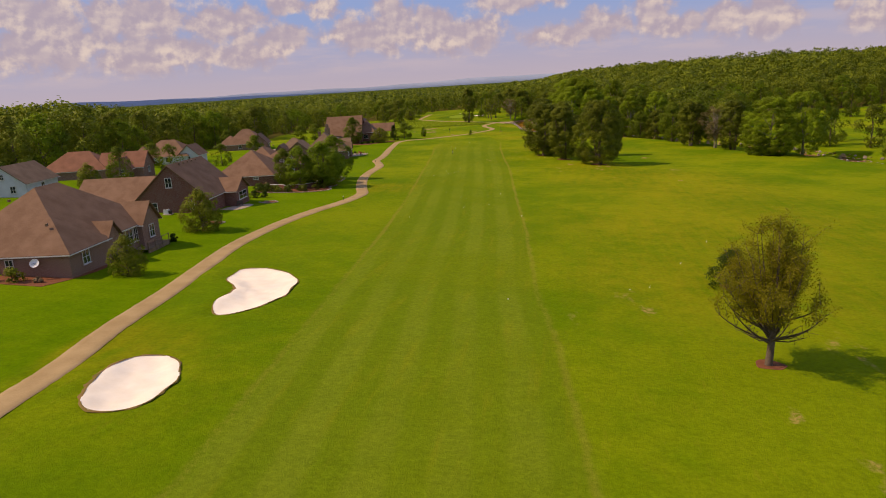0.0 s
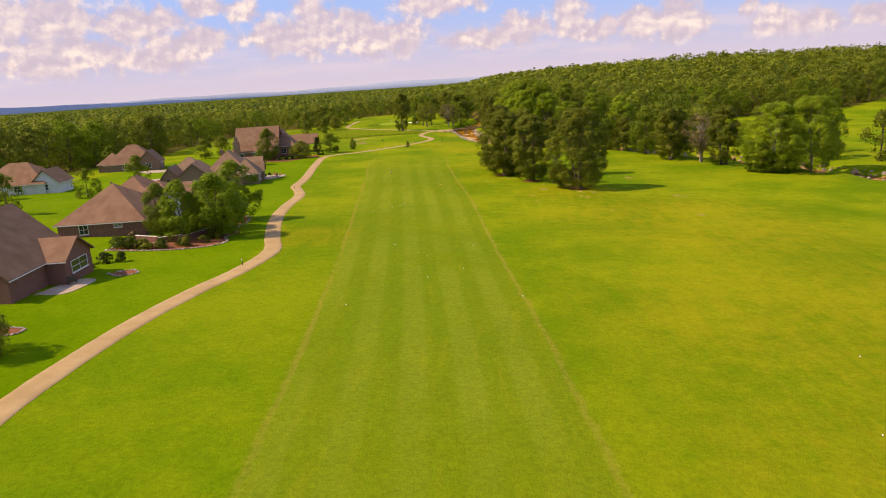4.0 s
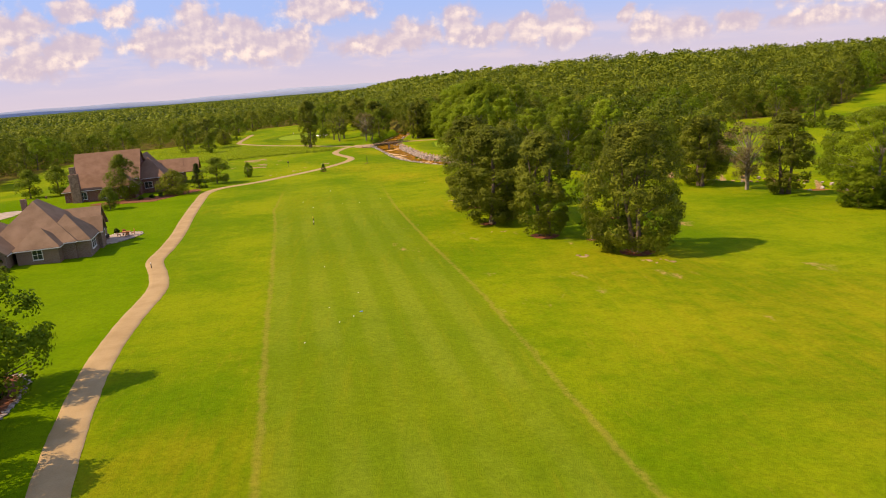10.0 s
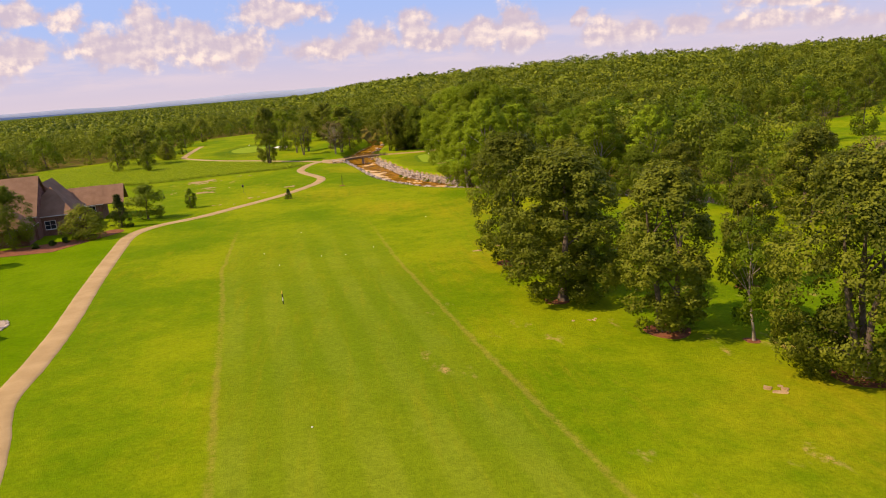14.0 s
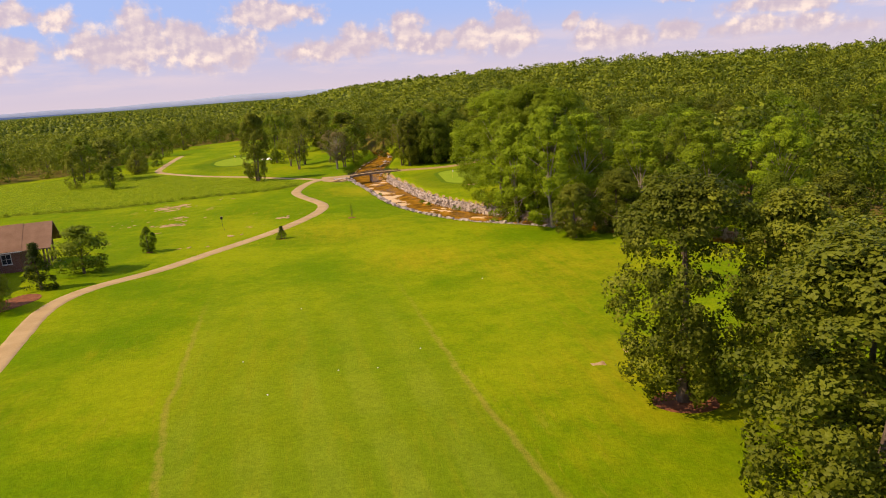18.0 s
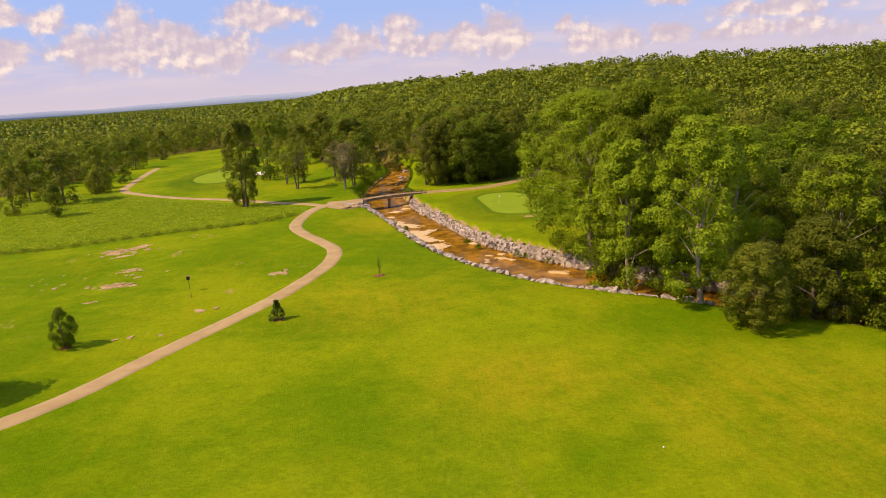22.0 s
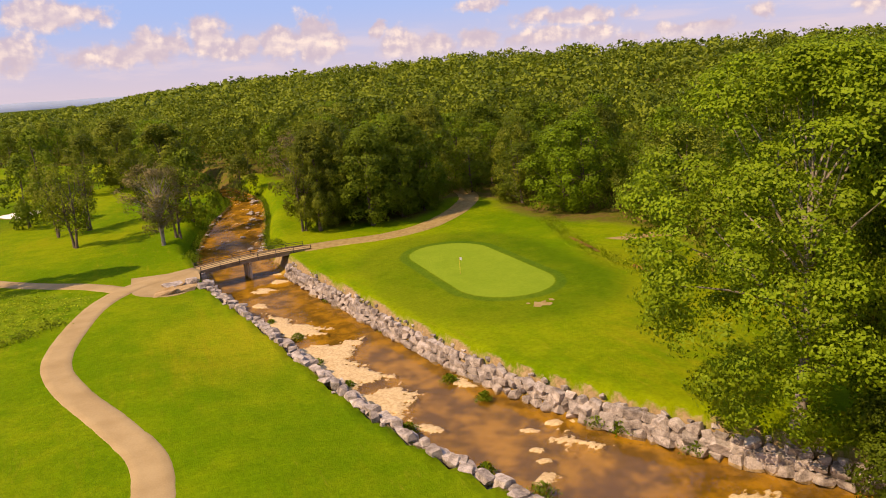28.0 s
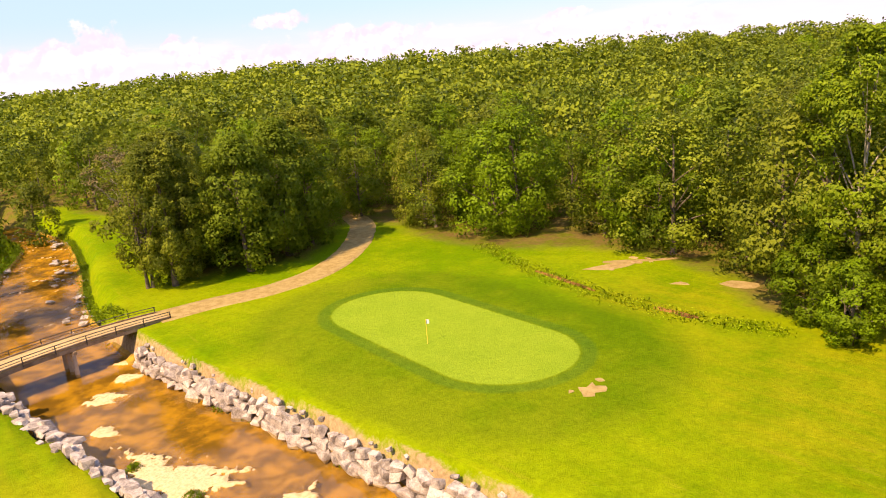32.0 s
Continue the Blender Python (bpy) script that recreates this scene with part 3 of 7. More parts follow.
BUNKERS = [  # two sand bunkers as unions of rounds: x, y, radius
    [(-17.0, -24.2, 2.6), (-17.6, -21.1, 3.2), (-18.6, -18.2, 2.7)],
    [(-19.5, -2.2, 2.3), (-18.6, 0.2, 2.7), (-18.3, 4.2, 3.4), (-19.3, 8.8, 3.8), (-22.2, 12.4, 3.7), (-24.2, 13.0, 2.6)]]


def bunker_gap(x, y, rounds):
    g = np.full(np.shape(x), -99.0)
    for a, b, r in rounds:
        d = r - np.hypot(x - a, y - b)
        g = np.logaddexp(g * 1.6, d * 1.6) / 1.6
    return g


def ground_z(x, y):
    x, y = np.asarray(x, float), np.asarray(y, float)
    z = base_z(x, y)
    gap, level = creek_gap(x, y)
    z = np.where(gap < 0.9 + 2.2 * smooth01((y - 384) / 8), np.minimum(z, level - 1.0 + smooth01((gap - 0.1) / (0.8 + 2.2 * smooth01((y - 384) / 8))) * (z - level + 1.0)), z)
    west = (x < np.interp(y, creek_line[::-1, 1], creek_line[::-1, 0])) & (y > 280) & (y < 376)
    z = z - 0.8 * west * smooth01(1 - gap / 13) * smooth01((y - 280) / 14) * smooth01((376 - y) / 8)
    z = z + 0.3 * smooth01((green_gap(x, y) + 9) / 9)
    for rounds in BUNKERS:
        g = bunker_gap(x, y, rounds)
        z = z - 0.55 * smooth01((g + 0.3) / 2.4) + 0.22 * smooth01((g + 4) / 4)
    return z


def at_ground(x, y, dz=0.0):
    return float(ground_z(np.array([float(x)]), np.array([float(y)]))[0]) + dz


FAIR_L = [(-90, -3.0), (-40, -7.0), (44, -13.6), (75, -16.6), (105, -19.8), (135, -23.4), (159, -25.9), (192, -29.6), (213, -32.5), (249, -34.0), (300, -35)]
FAIR_R = [(-90, 20.0), (-32, 16.2), (-8, 14.3), (10, 12.0), (47, 9.6), (72, 7.3), (99, 5.0), (140, 1.7), (172, -2.0), (211, -6.0), (247, -8.2), (300, -12)]


def fairway(x, y):
    """Metres inside the fairway and the count of mown stripes across it."""
    l, r = np.interp(y, *np.transpose(FAIR_L)), np.interp(y, *np.transpose(FAIR_R))
    inside = np.minimum(np.minimum(x - l, r - x), 0.09 * (256 - y - ((x + 21) / 7.0) ** 2 * 0.6))
    return inside, (x - l) / (r - l) * 5.0


def polygon_gap(x, y, poly):
    """Metres inside a polygon (negative outside)."""
    x, y = np.asarray(x, float), np.asarray(y, float)
    inside, best = np.zeros(x.shape, bool), np.full(x.shape, 1e9)
    for (ax, ay), (bx, by) in zip(poly, poly[1:] + poly[:1]):
        cross = ((ay > y) != (by > y)) & (x < (bx - ax) * (y - ay) / (by - ay + 1e-12) + ax)
        inside ^= cross
        t = np.clip(((x - ax) * (bx - ax) + (y - ay) * (by - ay)) / ((bx - ax) ** 2 + (by - ay) ** 2), 0, 1)
        best = np.minimum(best, np.hypot(x - ax - t * (bx - ax), y - ay - t * (by - ay)))
    return np.where(inside, best, -best)


# open land: the course itself, its neighbour hole beyond the creek and the far hole past the bridge
COURSE = [(-128, -200), (-124, 60), (-134, 120), (-146, 200), (-137, 290), (-145, 380), (-134, 436), (-104, 452), (-96, 500), (-100, 575),
          (-70, 610), (-20, 560), (-12, 500), (-8, 455), (3, 452), (16, 470), (22, 440), (14, 402), (14, 391), (28, 388), (42, 402), (47, 394),
          (43, 378), (46, 370), (54, 357), (52, 344), (44, 336), (46, 322), (40, 310), (52, 285), (66, 266), (84, 250), (100, 252), (106, 285), (112, 330), (122, 364), (169, 366), (196, 362),
          (232, 392), (272, 432), (310, 400), (330, 250), (300, 60), (260, -200)]
MEADOW = [(-140, 330), (-95, 345), (-72, 346), (-52, 351), (-34, 354), (-24, 362), (-22, 371), (-32, 379), (-44, 391), (-58, 402), (-70, 414), (-78, 426), (-100, 440), (-135, 430)]
YARDS = [(-118, -80), (-24, -80), (-29, 0), (-34, 32), (-32, 60), (-30, 76), (-31, 95), (-37, 118), (-41, 150), (-47, 172), (-49, 195), (-53, 222), (-57, 250), (-64, 262), (-110, 262), (-125, 150)]


def stretched(lo, hi, step, far, grow=1.16):
    core = list(np.arange(lo, hi + 0.01, step))
    d, v = step, hi
    out_hi = []
    while v < far:
        d *= grow
        v += d
        out_hi.append(v)
    d, v = step, lo
    out_lo = []
    while v > -far:
        d *= grow
        v -= d
        out_lo.append(v)
    return np.array(out_lo[::-1] + core + out_hi)


gx, gy = stretched(-72, 62, 1.1, 4600), stretched(-66, 402, 1.1, 4600)
GX, GY = np.meshgrid(gx, gy)
GZ = ground_z(GX, GY)
gap_c, _ = creek_gap(GX, GY)
fair_in, fair_lat = fairway(GX, GY)
course_in = polygon_gap(GX, GY, COURSE)
wear = smooth01((40 - np.hypot(GX - 22, (GY - 165) / 1.6)) / 18) + smooth01((36 - np.hypot(GX - 42, (GY + 5))) / 18) + smooth01((34 - np.hypot(GX + 50, GY - 318)) / 14)
parched = np.zeros(GX.shape)
for a, b, r in ((33, 324, 13), (14, 210, 13), (25, 148, 14), (-26, 98, 9), (-4, 262, 10), (-9, 345, 9), (-14, 290, 12), (36, 20, 22), (46, 100, 26), (-24, -14, 8), (18, 250, 16), (40, 345, 9), (46, 55, 34), (38, 120, 26), (30, 340, 8)):
    parched = np.maximum(parched, np.exp(-(((GX - a) ** 2 + (GY - b) ** 2) / r**2)))
iy, ix = np.meshgrid(np.arange(len(gy) - 1), np.arange(len(gx) - 1), indexing="ij")
i0 = (iy * len(gx) + ix).ravel()
quads = np.stack([i0, i0 + 1, i0 + 1 + len(gx), i0 + len(gx)], 1)
ground = part("ground", mesh_np("ground", np.stack([GX, GY, GZ], -1).reshape(-1, 3), quads, M_turf, True, {
    "fair": fair_in.ravel(), "lat": fair_lat.ravel(), "green": green_gap(GX, GY).ravel(), "wild": polygon_gap(GX, GY, MEADOW).ravel(),
    "yard": polygon_gap(GX, GY, YARDS).ravel(), "woods": -course_in.ravel(), "wear": wear.ravel(), "parched": parched.ravel(),
    "bank": (0.95 - np.abs(gap_c - 0.35) - 3.0 * (GY > 384)).ravel()}))
tagged(ground, "mown golf course grass with a striped fairway and a pale green", "ground", kind="structure")


def ribbon(name, line, width, mat, lift=0.04, thick=0.0, level=None, edge_noise=0.0, cross=5):
    """A strip of paving or water laid along a line."""
    p = np.asarray(line, float)
    t = np.gradient(p[:, :2], axis=0)
    t /= np.linalg.norm(t, axis=1)[:, None]
    nrm = np.stack([-t[:, 1], t[:, 0]], 1)
    w = np.broadcast_to(width, len(p))
    rng = np.random.default_rng(len(p))
    k = np.linspace(-1, 1, cross)
    wob = 1 + edge_noise * rng.normal(size=(len(p), 1)) * (np.abs(k) > 0.99)
    xy = p[:, None, :2] + (k[None] * wob)[..., None] * (w[:, None, None] * nrm[:, None])
    if level is None:
        z = ground_z(xy[..., 0], xy[..., 1]) + lift
        z = np.maximum(z, z.max(axis=1, keepdims=True) * 0.5 + z * 0.5)
    else:
        z = np.broadcast_to(np.asarray(level)[:, None], xy.shape[:2]) + lift
    v = np.concatenate([xy, z[..., None]], -1)
    if thick:
        skirt = v[:, [0, -1]].copy()
        skirt[..., :2] += 0.16 * np.stack([-nrm, nrm], 1)
        skirt[..., 2] -= thick
        v = np.concatenate([skirt[:, :1], v, skirt[:, 1:]], 1)
    c = v.shape[1]
    i = (np.arange(len(p) - 1)[:, None] * c + np.arange(c - 1)[None]).ravel()
    return mesh_np(name, v.reshape(-1, 3), np.stack([i + c, i + c + 1, i + 1, i], 1), mat, not thick)


# cart path and its branches
PATH_MAIN = [(-20, -62), (-23, -40), (-24.4, -27), (-25.3, -19), (-27.3, -9), (-29.1, 4), (-31.3, 17), (-33.4, 32), (-33.3, 49), (-31.6, 63), (-29.4, 74), (-28.6, 86),
             (-31.2, 96), (-34.3, 108), (-37.2, 122), (-38.9, 136), (-39.9, 150), (-42.2, 159), (-45.2, 168), (-46.0, 178), (-47.4, 191), (-50.2, 210), (-53.6, 236),
             (-55.0, 251), (-52.3, 260.5), (-44.6, 269.5), (-37.5, 281.0), (-28.5, 294.6), (-23.3, 304.2), (-19.1, 314.3), (-17.9, 323.5), (-20.0, 331.2),
             (-23.2, 339.9), (-24.8, 347.4), (-24.0, 355.6), (-21.4, 366), (-17.5, 372.6), (-13.0, 375.4), (-8.2, 377.6)]
PATH_EAST = [(6.2, 379.8), (12, 379.8), (19, 379.2), (26, 381), (33, 386), (40, 393.5), (46, 403), (50, 420), (60, 450)]
PATH_WEST = [(-18.6, 371.6), (-23, 376.5), (-30, 382), (-42, 394), (-57, 405.5), (-69, 417.5), (-77, 430), (-79, 448), (-80, 470), (-81, 500)]
for nm, pts, wd, mt, lb in (("cart_path", PATH_MAIN, 1.22, M_path, "tan concrete cart path winding beside the fairway"),
                            ("cart_path_east", PATH_EAST, 1.9, M_soil, "worn gravelly path leading from the bridge into the woods"),
                            ("cart_path_west", PATH_WEST, 1.2, M_path, "tan cart path curving along the far fairway")):
    tagged(part(nm, ribbon(nm, spline(pts, 1.0), wd, mt, 0.04, 0.10, None, 0.02)), lb, "path", kind="structure")

# creek: bed with pale ledges, water
cl = creek_line[(creek_line[:, 1] > 250) & (creek_line[:, 1] < 470)]
t_c = np.gradient(cl[:, :2], axis=0)
t_c /= np.linalg.norm(t_c, axis=1)[:, None]
n_c = np.stack([-t_c[:, 1], t_c[:, 0]], 1)


def creek_mesh(name, rows, cross, fn, mat, reach=1.0):
    """A sheet over the creek in along/across steps; fn gives its height."""
    idx = np.linspace(0, len(cl) - 1, rows)
    f = np.floor(idx).astype(int).clip(0, len(cl) - 2)
    r = (idx - f)[:, None]
    c = cl[f] * (1 - r) + cl[f + 1] * r
    nn = n_c[f] * (1 - r) + n_c[f + 1] * r
    k = np.linspace(-1, 1, cross)
    xy = c[:, None, :2] + (k[None, :, None] * reach * (c[:, None, 2:3] + 0.5)) * nn[:, None]
    z = fn(xy[..., 0], xy[..., 1], k[None, :] + 0 * xy[..., 0], c[:, None, 3] + 0 * xy[..., 0])
    i = (np.arange(rows - 1)[:, None] * cross + np.arange(cross - 1)[None]).ravel()
    return mesh_np(name, np.concatenate([xy, z[..., None]], -1).reshape(-1, 3), np.stack([i, i + 1, i + cross + 1, i + cross], 1), mat, True), xy, z


def wavy(x, y, s, seed):
    a = seed * 1.7
    return (np.sin(x * s + a) * np.cos(y * s * 0.83 + 2 * a) + 0.6 * np.sin((x + y) * s * 2.1 + 3 * a) + 0.45 * np.cos((x - 1.4 * y) * s * 3.7 + a)
            + 0.3 * np.sin((2.2 * x + y) * s * 5.9 - a) + 0.22 * np.cos((x - 0.4 * y) * s * 11.0 + a) + 0.15 * np.sin((0.3 * x + y) * s * 19.0 + a)) / 2.0


# pale ledges that stand out of the water: x, y, half length along y, half width
LEDGES = [[(-3.4, 360), (-0.9, 354.5), (2.2, 350.1), (-0.1, 348.7), (-3.4, 349.4), (-4.6, 354)], [(-4.2, 346.8), (4.0, 345.2), (1.4, 340.7), (2.2, 336.4), (3.5, 334.2), (-2.4, 332.9), (-3.8, 338.8)],
          [(-2.6, 332.4), (3.0, 332.5), (4.4, 329.3), (2.5, 328.4), (1.3, 325.6), (-1.8, 327.5)], [(8.4, 317.3), (10.9, 317.8), (11.8, 315.3), (13.0, 313.5), (11.2, 314.1), (9.4, 315.2)]]
BARS = [(8.5, 319.1, 0.7, 0.9), (10.7, 319.3, 0.5, 0.7), (12.2, 318.6, 0.6, 0.5), (7.2, 316.5, 0.5, 0.7), (7.1, 315.0, 0.4, 0.6), (5.9, 313.0, 0.8, 1.2), (8.0, 329.2, 1.6, 0.9), (1.8, 323.6, 1.4, 0.9), (16.0, 304.5, 1.3, 1.5), (12.8, 297.5, 1.2, 1.4),
        (-1.8, 369.5, 1.6, 1.6), (1.0, 372.5, 1.0, 1.2), (-3.5, 363, 1.4, 0.9), (2.4, 376.5, 0.9, 1.4), (20, 292, 1.6, 1.6), (12.0, 321.5, 2.2, 0.8)]


def bed_z(x, y, k, level):
    z = level - 0.42 + 0.10 * wavy(x, y, 0.55, 1.0)
    for a, b, ly, lx in BARS:
        d = np.hypot((x - a - 0.35 * (b - y)) / lx, (y - b) / ly)
        z = np.maximum(z, level + 0.10 - 0.5 * np.clip(d + 0.55 * wavy(x, y, 1.6, 2.0) - 0.6, 0, 2))
    for pts in LEDGES:
        g = polygon_gap(x, y, pts) + 0.9 * wavy(x, y, 1.3, 0.4) + 0.6 * wavy(x, y, 3.1, 1.2) - 0.35
        z = np.maximum(z, level + 0.11 - 0.4 * smooth01((0.25 - g) / 0.7) + 0.03 * wavy(x, y, 2.0, 1.0))
    up_m = smooth01((y - 384) / 12)
    z = z + up_m * np.clip(0.5 * wavy(x, y, 0.8, 3.3) - 0.12, 0, 0.35)
    return z + smooth01((np.abs(k) - 0.86) / 0.14) * 0.5


M_bedmix, bN, bS = material("creek_floor", 0.85, 0, 0.3)
b_pos = bN.n("NewGeometry").outputs[POS]
b_mid, b_fine = bN.noise(b_pos, 0.45, 5.0, 0.6), bN.noise(b_pos, 4.0, 4.0, 0.65)
b_dry = bN.step(bN.math("ADD", bN.attr("dry"), bN.math("ADD", bN.math("MULTIPLY", bN.math("SUBTRACT", b_fine, 0.5), 0.28), bN.math("MULTIPLY", bN.math("SUBTRACT", b_mid, 0.5), 0.3))), -0.03, 0.025)
b_wet = bN.mix(bN.step(b_mid, 0.38, 0.66), (0.150, 0.088, 0.010), (0.41, 0.240, 0.022))
b_wet = bN.mix(bN.math("MULTIPLY", bN.step(b_fine, 0.55, 0.7), 0.5), b_wet, (0.075, 0.048, 0.013))
b_top = bN.mix(bN.step(b_fine, 0.3, 0.7), (0.46, 0.30, 0.13), (0.66, 0.49, 0.26))
bN.put(bS.inputs["Base Color"], bN.mix(b_dry, b_wet, b_top))
bump(bN, bS, bN.math("ADD", b_fine, b_mid), 0.5, 0.06)
bed_me, bxy, bz = creek_mesh("creek_bed", 1200, 49, bed_z, M_bedmix)
lev = np.interp(np.linspace(0, len(cl) - 1, 1200), np.arange(len(cl)), cl[:, 3])[:, None]
bed_me.attributes.new("dry", "FLOAT", "POINT").data.foreach_set("value", (bz - lev - 0.9 * smooth01((np.abs(np.linspace(-1, 1, 49)) - 0.8) / 0.1)[None]).astype(np.float32).ravel())
tagged(part("creek_bed", bed_me), "rust-brown creek bed with pale limestone ledges", "creek bed", kind="structure")
water = part("water", creek_mesh("water", 200, 9, lambda x, y, k, l: l, M_water)[0])
water.visible_shadow = False
tagged(water, "shallow clear amber water of the creek", "water", kind="structure")
far_water = creek_line[creek_line[:, 1] <= 252]
tagged(part("water_lower", ribbon("water_lower", far_water, far_water[:, 2] + 0.4, M_bed, 0.0, 0, far_water[:, 3])), "brown water of the lower creek", "water", kind="structure")

# ---------------- trees ----------------
def leaf_quads(pos, normal, size, rng, ratio=0.62):
    """One small bent-free blade of leaves at each place: four corners each."""
    n = len(pos)
    nn = normal / (np.linalg.norm(normal, axis=1)[:, None] + 1e-9)
    r = rng.normal(size=(n, 3))
    u = np.cross(nn, r)
    u /= np.linalg.norm(u, axis=1)[:, None] + 1e-9
    v = np.cross(nn, u)
    s = (size * rng.uniform(0.65, 1.3, n))[:, None]
    a, b = u * s * 0.5, v * s * 0.5 * ratio
    k = nn * s * 0.14
    return np.stack([pos - a - k, pos - b, pos + a - k, pos + b], 1)


PROFILE = {  # crown radius by height within the crown
    "oak": ([0, 0.12, 0.35, 0.6, 0.82, 1.0], [0.5, 0.86, 1.0, 0.98, 0.80, 0.38]),
    "round": ([0, 0.2, 0.5, 0.8, 1.0], [0.55, 0.95, 1.0, 0.75, 0.25]),
    "column": ([0, 0.1, 0.4, 0.75, 1.0], [0.5, 0.9, 1.0, 0.72, 0.2]),
    "cone": ([0, 0.1, 0.5, 1.0], [0.8, 1.0, 0.62, 0.06]),
    "vase": ([0, 0.2, 0.6, 0.85, 1.0], [0.35, 0.6, 1.0, 0.85, 0.35]),
    "tower": ([0, 0.15, 0.4, 0.7, 0.9, 1.0], [0.66, 0.95, 1.0, 0.92, 0.70, 0.34])}


def crown_lobes(rng, H, R, low, shape, count, lobe):
    """Tufts of foliage spread over the outside of a crown: centres, radii and outward ways."""
    hs, ws = PROFILE[shape]
    h = np.interp(rng.uniform(0, 1, count), [0, 0.3, 0.75, 1], [0, 0.36, 0.86, 1])
    ang = rng.uniform(0, 2 * np.pi, count)
    lean = 1 + 0.16 * np.sin(ang * 2 + rng.uniform(0, 6)) + 0.10 * np.sin(ang * 3 + h * 4 + rng.uniform(0, 6))
    deep = np.where(rng.uniform(0, 1, count) < 0.72, rng.uniform(0.86, 1.0, count), rng.uniform(0.25, 0.85, count))
    r = R * lobe * rng.uniform(0.6, 1.35, count)
    rad = np.maximum(R * np.interp(h, hs, ws) * lean * deep - 0.6 * r, 0)
    z = low * H + h * (H - low * H) * np.where(rng.uniform(0, 1, count) < 0.2, rng.uniform(0.9, 1.04, count), 1.0) - 0.45 * r
    out = np.stack([np.cos(ang) * (1.1 - 0.7 * h), np.sin(ang) * (1.1 - 0.7 * h), 1.3 * h - 0.25], 1)
    return np.stack([rad * np.cos(ang), rad * np.sin(ang), z], 1), r, out / np.linalg.norm(out, axis=1)[:, None]


def tuft_leaves(rng, H, R, low, c, r, out, leaves, flat, jitter):
    """Places, facing and tint of leaves on the outer faces of the tufts."""
    pick = rng.choice(len(r), leaves, p=r**2 / (r**2).sum())
    d = rng.normal(size=(leaves, 3)) + out[pick] * 0.75 + [0, 0, 0.28]
    d /= np.linalg.norm(d, axis=1)[:, None]
    ragged = 1 + 0.16 * np.sin(d[:, 0] * 7 + pick) + 0.16 * np.sin(d[:, 2] * 8 + 2 * pick)
    pos = c[pick] + d * (r[pick] * ragged * rng.uniform(0.45, 1.1, leaves) ** 0.5)[:, None] * [1, 1, flat]
    whole = (pos - [0, 0, H * (low + 1) / 2]) / [R, R, H * (1 - low) / 2]
    soft = d * 0.85 + whole * 0.4 + rng.normal(size=(leaves, 3)) * jitter + [0, 0, 0.1]
    return pos, d, whole, soft / np.linalg.norm(soft, axis=1)[:, None], rng.uniform(0, 1, len(r))[pick] * 0.4


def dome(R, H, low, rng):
    """A rough closed hull of a few facets, open below, added for shade inside a crown."""
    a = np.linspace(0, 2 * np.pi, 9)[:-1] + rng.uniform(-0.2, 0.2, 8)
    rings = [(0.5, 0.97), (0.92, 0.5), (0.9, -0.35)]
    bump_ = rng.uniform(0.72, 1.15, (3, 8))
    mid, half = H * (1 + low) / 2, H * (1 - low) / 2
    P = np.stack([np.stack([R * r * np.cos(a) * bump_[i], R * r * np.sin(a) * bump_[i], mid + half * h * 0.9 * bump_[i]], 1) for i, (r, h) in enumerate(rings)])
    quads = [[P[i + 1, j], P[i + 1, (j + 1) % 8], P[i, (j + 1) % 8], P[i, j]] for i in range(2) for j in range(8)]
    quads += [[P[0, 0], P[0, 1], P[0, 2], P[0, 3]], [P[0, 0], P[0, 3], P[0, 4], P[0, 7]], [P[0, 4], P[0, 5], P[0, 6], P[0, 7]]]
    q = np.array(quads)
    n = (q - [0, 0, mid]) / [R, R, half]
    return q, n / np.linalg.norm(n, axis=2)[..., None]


def leaf_crown(rng, H, R, low, shape, lobes, lobe, leaves, size, flat=0.72, body=0.7):
    c, r, out = crown_lobes(rng, H, R, low, shape, lobes, lobe)
    pos, d, whole, soft, tint = tuft_leaves(rng, H, R, low, c, r, out, leaves, flat, 0.34)
    q = leaf_quads(pos, d * 0.8 + whole * body + rng.normal(size=(leaves, 3)) * 0.4 + [0, 0, 0.2], size, rng)
    return q, tint, c, r, np.repeat(soft, 4, 0)


def limbs(rng, H, R, low, centers, trunk_r, n_limbs, stems=1, top=0.82):
    pieces = []
    for s in range(stems):
        off = np.array([0, 0, 0]) if stems == 1 else np.array([np.cos(s * 2.1), np.sin(s * 2.1), 0]) * trunk_r * 1.7
        out = off * 2.5 if stems > 1 else rng.normal(size=3) * [0.02 * H, 0.02 * H, 0]
        t = np.linspace(0, 1, 9)[:, None]
        spine = off + t * (out + [0, 0, H * top]) + np.sin(t * 5 + rng.uniform(0, 6)) * [0.012 * H, 0.01 * H, 0]
        rad = trunk_r * (1.05 - t[:, 0]) ** 0.85 + 0.015
        rad[0] *= 1.5
        spine[0, 2] = -0.35
        pieces.append(tube_arrays(spine, rad, 8))
        for i in rng.choice(len(centers), min(n_limbs, len(centers)), replace=False):
            tip = centers[i]
            h0 = np.clip(tip[2] * rng.uniform(0.45, 0.75), low * H * 0.75, H * top * 0.95)
            k = h0 / (H * top)
            start = off + k * (out + [0, 0, H * top])
            m = (start + tip) / 2 + np.array([0, 0, 0.08 * H]) * rng.uniform(-0.3, 0.6)
            q = np.linspace(0, 1, 6)[:, None]
            cur = (1 - q) ** 2 * start + 2 * q * (1 - q) * m + q**2 * tip
            pieces.append(tube_arrays(cur, (trunk_r * 0.42 * (1 - k * 0.6)) * (1.08 - q[:, 0]) + 0.012, 5))
    return joined(pieces)


